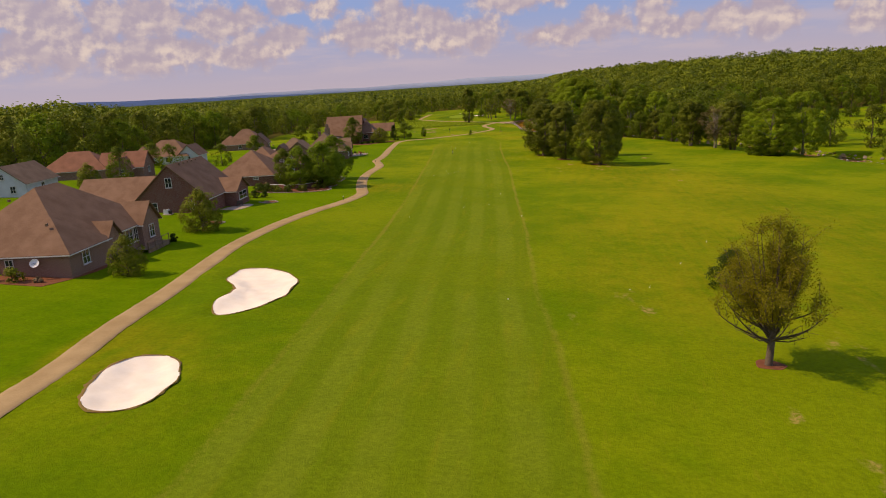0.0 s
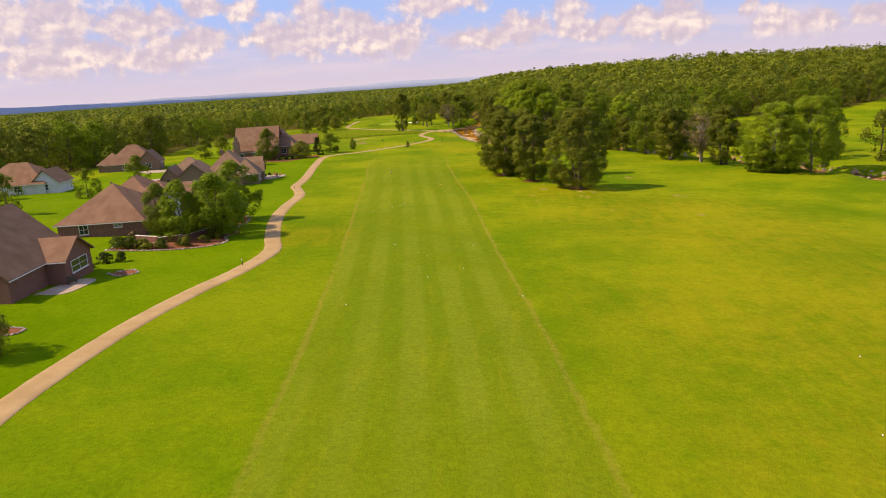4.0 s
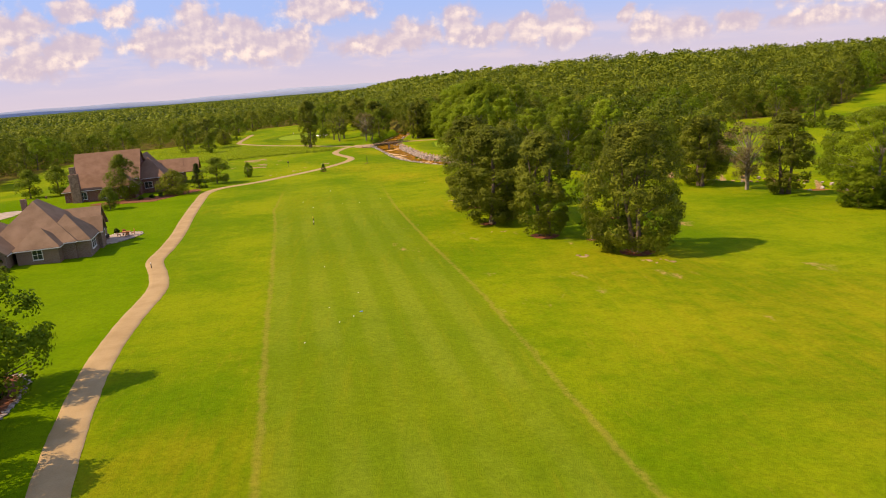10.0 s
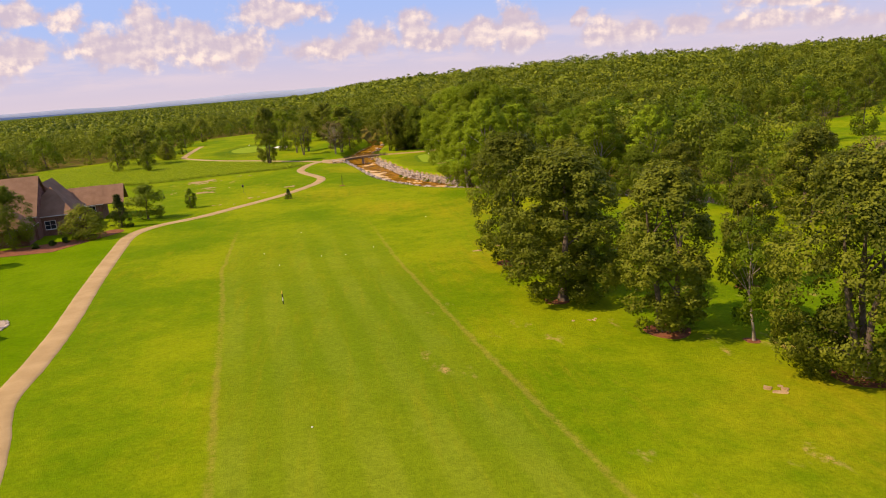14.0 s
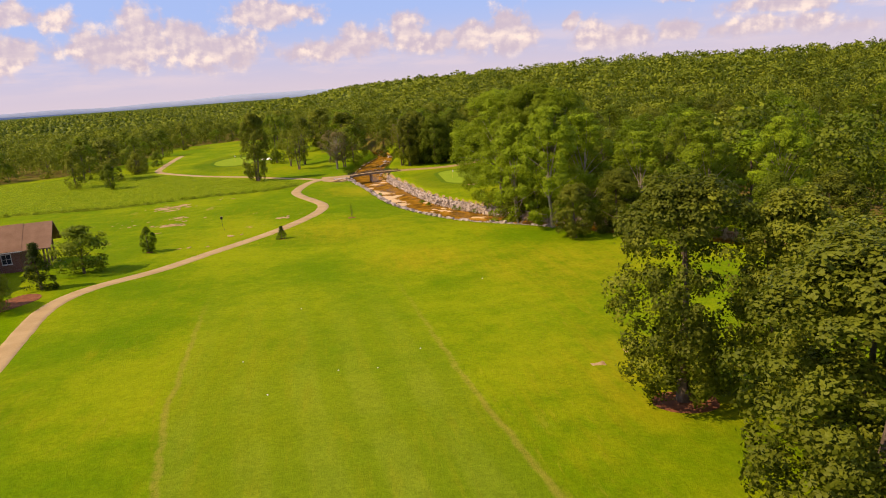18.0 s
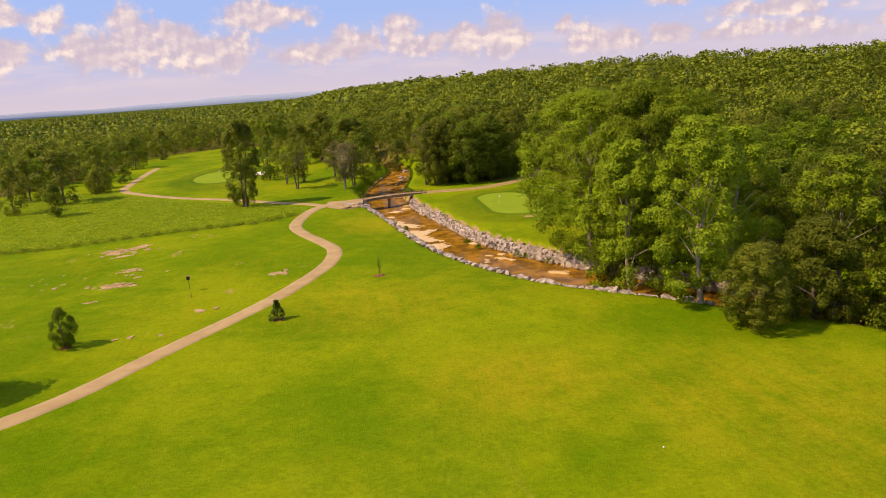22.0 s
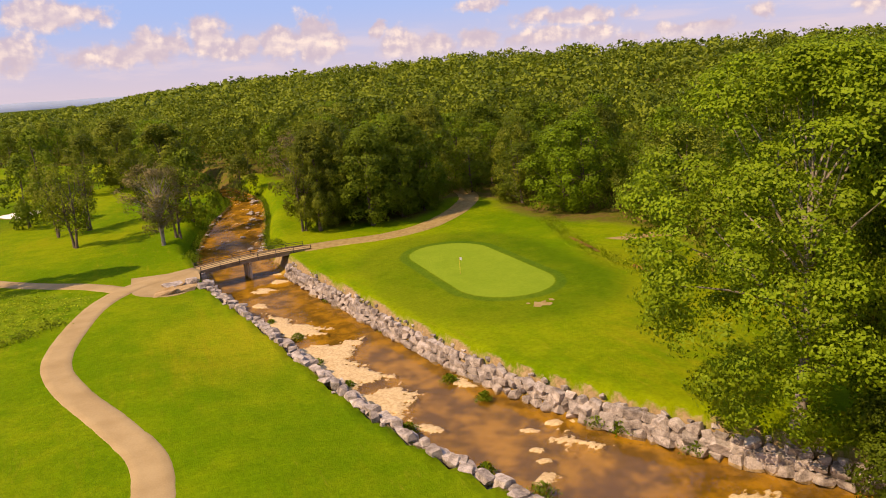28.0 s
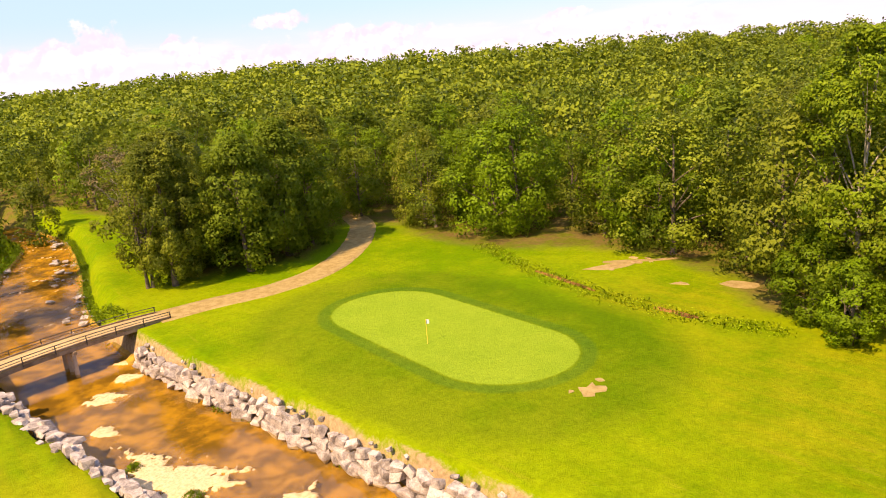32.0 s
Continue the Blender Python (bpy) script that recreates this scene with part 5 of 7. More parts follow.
# tall weeds of the meadow
mx2, my2 = scatter(rng_w, -140, -20, 326, 440, 0.54)
keep = (polygon_gap(mx2, my2, MEADOW) > rng_w.uniform(-0.5, 2.5, len(mx2))) & (rng_w.uniform(0, 1, len(mx2)) < np.clip(1.2 - (np.abs(mx2 + 40)) / 130, 0.25, 1))
wx, wy = mx2[keep], my2[keep]
wx, wy = wx + rng_w.normal(size=len(wx)) * 0.4, wy + rng_w.normal(size=len(wy)) * 0.4
wpos = np.stack([wx, wy, ground_z(wx, wy) + 0.2], 1)
blades = []
for k in range(3):
    nrm = rng_w.normal(size=(len(wx), 3)) * [0.5, 0.5, 0.3] + [0, 0, 1.0]
    blades.append(leaf_quads(wpos + rng_w.normal(size=wpos.shape) * [0.25, 0.25, 0.08], nrm, 0.30, rng_w, 0.5))
wq = np.concatenate(blades)
up_w = rng_w.normal(size=(len(wq), 3)) * 0.25 + [0, 0, 1]
tagged(part("meadow_weeds", mesh_np("meadow_weeds", wq.reshape(-1, 3), np.arange(len(wq) * 4).reshape(-1, 4), M_weed, False, {"tint": np.repeat(rng_w.uniform(0, 1, len(wq)), 4)}, np.repeat(up_w / np.linalg.norm(up_w, axis=1)[:, None], 4, 0))),
       "tall uncut weeds of a wet meadow", "weeds", kind="stuff")

# ---------------- bunkers ----------------
def sand_bunker(rounds, name="sand_bunker"):
    """A shallow dish of pale sand with a soft turf lip."""
    c = np.mean([(a, b) for a, b, r in rounds], axis=0)
    ang = np.linspace(0, 2 * np.pi, 96, endpoint=False)
    d = np.stack([np.cos(ang), np.sin(ang)], 1)
    s = np.linspace(0.2, 16, 300)
    g = bunker_gap(c[0] + d[:, :1] * s, c[1] + d[:, 1:] * s, rounds)
    first = np.argmax(g < 0.25, axis=1)
    edge = s[first]
    edge = sum(np.roll(edge, i) for i in range(-4, 5)) / 9 + 0.1 + 0.04 * np.sin(ang * 7)
    k = np.linspace(0, 1, 12)[1:]
    xy = c + (k[None, :, None] * edge[:, None, None]) * d[:, None]
    z = ground_z(xy[..., 0], xy[..., 1]) + 0.17 - 0.12 * k[None] ** 4 + 0.04 * np.sin(xy[..., 0] * 2.2) * np.sin(xy[..., 1] * 1.7)
    v = np.concatenate([[[c[0], c[1], at_ground(c[0], c[1], 0.17)]], np.concatenate([xy, z[..., None]], -1).reshape(-1, 3)])
    n = len(k)
    i, j = np.meshgrid(np.arange(96), np.arange(n - 1), indexing="ij")
    a = 1 + i * n + j
    b = 1 + ((i + 1) % 96) * n + j
    q = np.stack([a, a + 1, b + 1, b], -1).reshape(-1, 4)
    t = np.arange(96)
    fan = np.stack([np.zeros(96, int), 1 + t * n, 1 + ((t + 1) % 96) * n, np.zeros(96, int)], 1)
    me = bpy.data.meshes.new(name)
    me.from_pydata(v.tolist(), [], q.tolist() + fan[:, :3].tolist())
    me.polygons.foreach_set("use_smooth", np.ones(len(me.polygons), bool))
    me.materials.append(M_sand)
    rim = edge[:, None] * [1.0, 1.0, 1.0] + np.stack([-0.10 + 0 * ang, 0.05 + 0.04 * np.sin(ang * 5 + 1), 0.15 + 0.08 * np.sin(ang * 11) + 0.06 * np.sin(ang * 23) + 0.10 * np.cos(ang - 3.4)], 1)
    rxy = c + rim[..., None] * d[:, None]
    rz = ground_z(rxy[..., 0], rxy[..., 1]) + [0.085, 0.08, 0.01]
    sand = tagged(part(name, me), "kidney-shaped bunker of bright pale sand in the turf", "sand bunker")
    i, j = np.meshgrid(np.arange(96), np.arange(2), indexing="ij")
    a, b = i * 3 + j, ((i + 1) % 96) * 3 + j
    part("lip", mesh_np("bunker_lip", np.concatenate([rxy, rz[..., None]], -1).reshape(-1, 3), np.stack([a, a + 1, b + 1, b], -1).reshape(-1, 4), M_lip, True), None, sand, "ragged lip of bare red-brown soil")
    return sand


for r_ in BUNKERS:
    sand_bunker(r_)
tagged(sand_bunker([(-36.5, 446, 3.0), (-36.0, 449.5, 3.0), (-38.5, 447.5, 2.6)]), "small bunker of pale sand beside the far green", "sand bunker")


# ---------------- rocks ----------------
def rock_mesh(seed, sx, sy, sz, mat=None):
    rng = np.random.default_rng(seed)
    corner = np.array([(i, j, k) for i in (-1, 1) for j in (-1, 1) for k in (-1, 1)], float)
    p = np.repeat(corner * rng.uniform(0.48, 1.0, (8, 3)), 3, 0)
    p *= 1 - np.tile(np.eye(3), (8, 1)) * rng.uniform(0.08, 0.6, (24, 1))
    bm = bmesh.new()
    for a in p * [sx / 2, sy / 2, sz / 2]:
        bm.verts.new(a)
    bmesh.ops.convex_hull(bm, input=bm.verts)
    bmesh.ops.delete(bm, geom=[v for v in bm.verts if not v.link_faces], context="VERTS")
    bmesh.ops.recalc_face_normals(bm, faces=bm.faces)
    me = bpy.data.meshes.new("rock")
    bm.to_mesh(me)
    bm.free()
    me.materials.append(mat or M_rock)
    return me


ROCKS = [rock_mesh(100 + i, 1.3, 0.95, 0.9) for i in range(16)]
TANS = [rock_mesh(300 + i, 1.6, 1.1, 0.3, M_tanrock) for i in range(8)]
FLATS = [rock_mesh(200 + i, 1.5, 1.1, 0.42) for i in range(8)]
rng_r = np.random.default_rng(21)


def lay_rock(parent, meshes, x, y, z, turn, size, tilt=12):
    ob = new("rock", meshes[int(rng_r.integers(0, len(meshes)))])
    ob.parent = parent
    ob.matrix_world = pose(x, y, z, rng_r.uniform(-tilt, tilt), rng_r.uniform(-tilt, tilt), turn) @ Matrix.Diagonal((size * rng_r.uniform(0.85, 1.25), size * rng_r.uniform(0.85, 1.15), size * rng_r.uniform(0.85, 1.15), 1))
    return ob


def bank_points(y0, y1, side, out, step):
    m = (creek_line[:, 1] <= y0) & (creek_line[:, 1] >= y1)
    p = creek_line[m]
    t = np.gradient(p[:, :2], axis=0)
    t /= np.linalg.norm(t, axis=1)[:, None]
    n = np.stack([-t[:, 1], t[:, 0]], 1) * side
    q = p[:, :2] + n * (p[:, 2:3] + out)
    s = np.concatenate([[0], np.cumsum(np.linalg.norm(np.diff(q, axis=0), axis=1))])
    k = np.arange(0, s[-1], step)
    k = k + rng_r.uniform(-0.12, 0.12, len(k)) * step
    return [(float(np.interp(v, s, q[:, 0])), float(np.interp(v, s, q[:, 1])), float(np.interp(v, s, p[:, 3])),
             math.degrees(math.atan2(np.interp(v, s, t[:, 1]), np.interp(v, s, t[:, 0])))) for v in k]


wall_e = thing("rock_wall", pose(6, 340, 2), "dry-stacked wall of grey limestone boulders along the green", "rock wall")
for row, (out, lift, size, step) in enumerate(((-0.1, 0.15, 1.0, 1.12), (0.12, 0.8, 0.95, 1.02), (0.3, 1.35, 0.84, 1.05), (0.8, 1.8, 0.40, 1.7))):
    for x, y, lv, a in bank_points(374.5, 281, 1, out, step):
        if row == 3 and (rng_r.uniform() < 0.35 or y < 300):
            continue
        if row == 2 and y < 290 and rng_r.uniform() < 0.5:
            continue
        gz_ = at_ground(x + 1.0, y + 0.5)
        z = lv + lift * min(1.0, (gz_ - lv) / 1.9) + rng_r.uniform(-0.08, 0.1)
        lay_rock(wall_e, ROCKS, x + rng_r.uniform(-0.12, 0.12), y + rng_r.uniform(-0.1, 0.1), z, a + rng_r.uniform(-35, 35), size * (1.15 if y < 322 else 0.98) * rng_r.uniform(0.75, 1.25), 22)
wall_w = thing("rock_edging", pose(-3, 340, 3), "low broken edging of grey limestone blocks along the bank", "rock wall")
for row, (out, size, step) in enumerate(((0.0, 1.0, 1.5), (0.5, 1.1, 1.3), (1.0, 0.85, 1.5), (1.45, 0.42, 2.6))):
    for x, y, lv, a in bank_points(372.5, 281, -1, out, step):
        if (row == 3 and rng_r.uniform() < 0.4) or (y < 300 and row == 2):
            continue
        gz_ = at_ground(x - 1.4, y - 0.8)
        z = (lv + 0.4, max(lv + 0.7, gz_ - 0.35), gz_ - 0.05, gz_ - 0.05)[row] + rng_r.uniform(-0.12, 0.12)
        lay_rock(wall_w, ROCKS if rng_r.uniform() < 0.55 else FLATS, x + rng_r.uniform(-0.25, 0.25), y + rng_r.uniform(-0.2, 0.2), z, a + rng_r.uniform(-25, 25), size * rng_r.uniform(0.75, 1.2), 14)
for nm, side in (("lower_rocks_east", 1), ("lower_rocks_west", -1)):
    low = thing("creek_rocks", pose(80, 215, 0), "tumbled grey rocks along the lower creek bank", "rocks")
    for row in range(2):
        for x, y, lv, a in bank_points(280, 120, side, 0.2 + 0.6 * row, 2.0):
            if rng_r.uniform() < 0.25:
                continue
            lay_rock(low, ROCKS if rng_r.uniform() < 0.45 else TANS, x, y, lv + 0.35 + 0.75 * row * min(1.3, max(0.2, (at_ground(x, y) - lv))) + rng_r.uniform(-0.15, 0.2), a + rng_r.uniform(-40, 40), rng_r.uniform(0.55, 1.15), 20)
up_r = thing("upstream_rocks", pose(2, 405, 3), "loose pale stones in the upper creek", "rocks")
for i in range(56):
    s_ = float(rng_r.uniform(386, 446))
    j = int(np.argmin(np.abs(creek_line[:, 1] - s_)))
    e_ = rng_r.uniform(0.35, 1.05) if i % 2 else rng_r.choice([-1.0, 1.0]) * rng_r.uniform(0.95, 1.2)
    lay_rock(up_r, FLATS, creek_line[j, 0] + e_ * creek_line[j, 2], s_, creek_line[j, 3] + rng_r.uniform(-0.1, 0.15), float(rng_r.uniform(0, 180)), float(rng_r.uniform(0.35, 1.0)))
big_r = thing("bridge_rocks", pose(-11, 370, 4.5), "broad sloping limestone slabs beside the bridge", "rocks")
for x, y, dz, s_, t_ in ((-12.6, 371.2, 0.05, 1.9, 20), (-10.4, 372.0, 0.1, 1.6, -10), (-8.2, 372.4, 0.3, 1.5, 40), (-7.4, 370.6, 0.1, 1.3, 70), (-9.3, 370.0, -0.1, 1.5, 15), (-6.6, 373.8, -0.2, 1.2, 30)):
    lay_rock(big_r, FLATS if s_ > 1.6 else ROCKS, x, y, at_ground(x, y, dz), t_, s_, 8)
slab_m = [rock_mesh(400 + i, 4.4, 2.8, 0.9, M_tanrock) for i in range(3)]
for x, y, dz, t_, k_ in ((-14.6, 368.6, -0.12, 35, 1.0), (-11.9, 369.8, -0.05, 20, 0.85), (-12.9, 371.4, -0.14, 8, 0.8)):
    ob_ = lay_rock(big_r, slab_m, x, y, at_ground(x, y, dz), t_, k_, 5)
for x, y, n_, spread, lab in ((-55.2, 338, 70, 2.8, "flat tan rock outcrop showing through the grass"), (-50.8, 321.6, 24, 1.3, "flat tan rock outcrop showing through the grass"),
                              (-50.8, 312, 34, 1.6, "flat tan rock outcrop showing through the grass"), (-26.9, 311, 14, 1.0, "small flat rock patch in the grass"),
                              (-58, 318, 10, 4.5, "scattered flat stones in the grass"), (-37.5, 295, 6, 1.6, "scattered flat stones in the grass"), (-41.5, 287, 6, 1.8, "scattered flat stones in the grass"),
                              (-44, 346, 4, 1.5, "scattered flat stones in the grass"), (29.5, 149.6, 6, 1.2, "pale flat stones beside the oak"), (11.6, 175.8, 4, 0.7, "small pale stone patch in the grass"), (19.5, 154.5, 4, 0.6, "small pale stone patch in the grass"),
                              (45.5, 116.7, 2, 0.3, "small pale stone in the rough"), (10.6, 215.5, 3, 0.4, "small pale stone in the rough"), (7.2, 213, 3, 0.4, "small pale stone in the rough"), (51.5, 354.6, 9, 2.0, "line of tan stones by the ditch")):
    oc = thing("rock_outcrop", pose(x, y, at_ground(x, y)), lab, "rocks")
    for i in range(n_):
        a_, b_ = x + float(rng_r.normal()) * spread, y + float(rng_r.normal()) * spread * 0.5
        lay_rock(oc, TANS, a_, b_, at_ground(a_, b_, -0.03), float(rng_r.uniform(0, 180)), float(rng_r.uniform(0.25, 0.85)), 4)


# ---------------- bridge ----------------
def footbridge():
    """A timber cart bridge whose deck rises a little to its middle."""
    L_, W_, z0, rise = 16.4, 3.0, 5.12, 0.30
    e = thing("cart_bridge", pose(-1.0, 378.6, z0, 0, 0, 9.0), "low timber cart bridge with thin rails over the creek", "bridge")

    def arch(u):
        return rise * (1 - (2 * u / L_) ** 2)

    def run(name, x0, x1, y, z, sy, sz, mt, parent):
        """A beam between two places along the deck, leaning with it."""
        za, zb = arch(x0) + z, arch(x1) + z
        ob = part(name, box(0, 0, 0, math.hypot(x1 - x0, zb - za) + 0.01, sy, sz, 0, 0.012), mt, parent)
        ob.matrix_local = pose((x0 + x1) / 2, y, (za + zb) / 2, 0, -math.degrees(math.atan2(zb - za, x1 - x0)), 0)
        return ob

    n = 54
    for i in range(n):
        x = -L_ / 2 + (i + 0.5) * L_ / n
        run("plank", x - L_ / n / 2 + 0.012, x + L_ / n / 2 - 0.012, 0, -0.06, W_, 0.10, M_path, e)
    k = 6
    for s_ in (-1, 1):
        for i in range(k):
            x0, x1 = -L_ / 2 + i * L_ / k, -L_ / 2 + (i + 1) * L_ / k
            run("edge_beam", x0, x1, s_ * (W_ / 2 - 0.06), -0.30, 0.2, 0.36, M_wood, e)
            run("kerb_beam", x0, x1, s_ * (W_ / 2 - 0.02), 0.07, 0.14, 0.14, M_wood, e)
            run("top_rail", x0, x1, s_ * (W_ / 2 + 0.06), 0.60, 0.06, 0.07, M_steel, e)
            run("middle_rail", x0, x1, s_ * (W_ / 2 + 0.06), 0.34, 0.045, 0.05, M_steel, e)
        for i in range(k + 1):
            x = -L_ / 2 + 0.1 + i * (L_ - 0.2) / k
            part("post", box(x, s_ * (W_ / 2 + 0.07), arch(x) + 0.18, 0.08, 0.08, 0.92, 0, 0.01), M_steel, e)
    pier = part("pier", box(-1.2, 0, -0.36, 0.34, W_ + 0.4, 0.3, 0, 0.03), M_wood, e, "weathered pier cap")
    part("footing", box(-1.2, 0, -3.2, 1.0, W_ + 0.7, 0.55, 0, 0.06), M_paving, pier, "pale concrete footing")
    for s_ in (-1, 0, 1):
        c = bmesh.new()
        bmesh.ops.create_cone(c, cap_ends=True, segments=12, radius1=0.2, radius2=0.18, depth=2.9, matrix=pose(-1.2, s_ * 1.2, -1.9))
        part("pier_post", c, M_paving, pier)
    for s_ in (-1, 1):
        part("abutment", box(s_ * (L_ / 2 - 0.3), 0, -1.35, 0.7, W_ + 0.5, 2.3, 0, 0.04), M_rock, e)


footbridge()


# ---------------- houses ----------------
def roof_mesh(w, d, z0, rise, kind, along, over=0.45, thick=0.2):
    """Hip or gable roof over a w x d block with its eaves at z0."""
    a, b = w / 2 + over, d / 2 + over
    drop = over * rise / ((d if along == "x" else w) / 2)
    ze = z0 - drop
    bm = bmesh.new()
    if along == "x":
        inset = min(b, a * 0.98) if kind == "hip" else 0.0
        r1, r2 = (-a + inset, 0, z0 + rise), (a - inset, 0, z0 + rise)
    else:
        inset = min(a, b * 0.98) if kind == "hip" else 0.0
        r1, r2 = (0, -b + inset, z0 + rise), (0, b - inset, z0 + rise)
    c = [(-a, -b), (a, -b), (a, b), (-a, b)]
    lo = [bm.verts.new((x, y, ze - thick)) for x, y in c]
    hi = [bm.verts.new((x, y, ze)) for x, y in c]
    p, q = bm.verts.new(r1), bm.verts.new(r2)
    for i in range(4):
        j = (i + 1) % 4
        bm.faces.new((lo[i], lo[j], hi[j], hi[i]))
    bm.faces.new(lo[::-1])
    if along == "x":
        sides = [(hi[0], hi[1], q, p), (hi[1], hi[2], q), (hi[2], hi[3], p, q), (hi[3], hi[0], p)]
    else:
        sides = [(hi[0], hi[1], p), (hi[1], hi[2], q, p), (hi[2], hi[3], q), (hi[3], hi[0], p, q)]
    for s in sides:
        bm.faces.new(s)
    bmesh.ops.recalc_face_normals(bm, faces=bm.faces)
    return bm


def window(parent, x, y, z, w, h, face):
    """A window on a wall; face is the degrees that the wall looks to, from +x."""
    fr = bmesh.new()
    t = 0.09
    for cx, cz, sx, sz in ((0, h / 2, w, t), (0, -h / 2, w, t), (-w / 2, 0, t, h + t), (w / 2, 0, t, h + t), (0, 0, 0.05, h), (0, 0, w, 0.05)):
        box_into(fr, 0.05, cx, cz, 0.10, sx if sx > 0.06 or cx else sx, sz)
    ob = part("window", fr, M_trim, parent)
    ob.matrix_local = pose(x, y, z, 0, 0, face)
    part("pane", box(0.03, 0, 0, 0.04, w - t, h - t), M_glass, ob)
    part("sill", box(0.10, 0, -h / 2 - 0.08, 0.2, w + 0.2, 0.08, 0, 0.01), M_trim, ob)
    return ob


def house(x, y, turn, label, wall, roof, blocks, windows=(), vents=(), z=None):
    e = thing("house", pose(x, y, z if z is not None else at_ground(x, y), 0, 0, turn), label, "house", "houses along the fairway")
    for bx, by, w, d, h, rise, kind, along, *mats in blocks:
        wm = mats[0] if mats else wall
        bm = bmesh.new()
        box_into(bm, bx, by, (h - 1.5) / 2, w, d, h + 1.5)
        if kind == "gable":
            for s in (-1, 1):
                if along == "y":
                    tri = [(bx - w / 2, by + s * (d / 2 - 0.1), h), (bx + w / 2, by + s * (d / 2 - 0.1), h), (bx, by + s * (d / 2 - 0.1), h + rise - 0.12)]
                    n = Vector((0, 0.2, 0))
                else:
                    tri = [(bx + s * (w / 2 - 0.1), by - d / 2, h), (bx + s * (w / 2 - 0.1), by + d / 2, h), (bx + s * (w / 2 - 0.1), by, h + rise - 0.12)]
                    n = Vector((0.2, 0, 0))
                a_ = [bm.verts.new(Vector(t) - n / 2 * 0.98) for t in tri]
                b_ = [bm.verts.new(Vector(t) + n / 2 * 0.98) for t in tri]
                bm.faces.new(a_), bm.faces.new(b_[::-1])
                for i in range(3):
                    j = (i + 1) % 3
                    bm.faces.new((a_[i], a_[j], b_[j], b_[i]))
            bmesh.ops.recalc_face_normals(bm, faces=bm.faces)
        part("wall", bm, wm, e)
        rf = part("roof", roof_gable(w, d, h, rise, along) if kind == "gable" else roof_mesh(w, d, h, rise, kind, along), roof, e)
        rf.location = (bx, by, 0)
        gut = bmesh.new()
        a2, b2 = w / 2 + 0.47, d / 2 + 0.47
        dz = h - 0.45 * rise / ((d if along == "x" else w) / 2) - 0.14
        for cx, cy, sx, sy in ((0, -b2, 2 * a2, 0.07), (0, b2, 2 * a2, 0.07), (-a2, 0, 0.07, 2 * b2), (a2, 0, 0.07, 2 * b2)):
            if kind == "gable" and ((along == "y" and sx > 1) or (along == "x" and sy > 1)):
                continue
            box_into(gut, cx, cy, dz, sx, sy, 0.14)
        part("gutter", gut, M_trim, rf)
    for wx, wy, wz, ww, wh, face in windows:
        window(e, wx, wy, wz, ww, wh, face)
    for vx, vy, vz in vents:
        part("roof_vent", box(vx, vy, vz, 0.3, 0.3, 0.35, 0, 0.03), M_shingle_tan, e)
    return e


def roof_gable(w, d, z0, rise, along, over=0.45, thick=0.18):
    """Two sloping slabs that meet at a ridge."""
    bm = bmesh.new()
    half, run = (d / 2, w / 2) if along == "x" else (w / 2, d / 2)
    k = rise / half
    o, L_ = half + over, run + over
    prof = [(-o, z0 - over * k), (0, z0 + rise), (o, z0 - over * k), (o, z0 - over * k - thick), (0, z0 + rise - thick * 1.25), (-o, z0 - over * k - thick)]
    ends = []
    for s in (-1, 1):
        ends.append([bm.verts.new((s * L_, p, z) if along == "x" else (p, s * L_, z)) for p, z in prof])
    for i in range(6):
        j = (i + 1) % 6
        bm.faces.new((ends[0][i], ends[0][j], ends[1][j], ends[1][i]))
    for en in ends:
        bm.faces.new((en[0], en[1], en[4], en[5])), bm.faces.new((en[1], en[2], en[3], en[4]))
    bmesh.ops.recalc_face_normals(bm, faces=bm.faces)
    return bm


# pink brick house nearest the first bunkers
house(-53.5, 19, 4, "pink brick house with steep brown shingle hip roofs", M_brick_pink, M_shingle_brown,
      [(0, 0, 17, 22, 3.3, 6.6, "hip", "y"), (4.6, -7.4, 9, 8.6, 3.2, 3.5, "hip", "x"), (5.6, 8.2, 7.6, 5.0, 3.3, 2.6, "gable", "x"), (7.4, -1.6, 3.4, 3.0, 3.2, 1.7, "gable", "x"), (-14, -4, 13, 15, 3.2, 4.6, "hip", "y")],
      [(9.13, -8.4, 1.7, 1.5, 1.7, 0), (1.4, -11.75, 1.6, 1.0, 1.5, -90), (-3, -11.05, 1.6, 1.4, 1.5, -90), (9.45, 8.2, 1.5, 1.4, 1.8, 0), (8.53, 3.4, 1.6, 1.8, 2.0, 0), (8.53, 5.2, 1.6, 1.0, 2.0, 0)], [(-3.5, -3, 8.4), (5.2, -9, 6.0)])
deck = thing("porch_deck", pose(-44.2, 26.2, at_ground(-44.2, 26.2), 0, 0, 4), "raised timber porch deck with a plain rail against the house", "deck")
for i in range(14):
    part("board", box(-1.3 + i * 0.2, 0, 0.55, 0.185, 6.6, 0.05, 0, 0.006), M_wood, deck)
for i in range(4):
    part("post", box(1.35, -3.2 + i * 2.13, 0.7, 0.12, 0.12, 1.9, 0, 0.01), M_wood, deck)
part("rail", box(1.35, 0, 1.55, 0.1, 6.6, 0.08, 0, 0.01), M_wood, deck)
part("skirt", box(1.3, 0, 0.24, 0.06, 6.5, 0.6, 0, 0.01), M_wood, deck)
for i in range(2):
    part("step", box(0.0, -3.6 - 0.3 * i, 0.36 - 0.18 * i, 1.4, 0.3, 0.06, 0, 0.01), M_wood, deck)
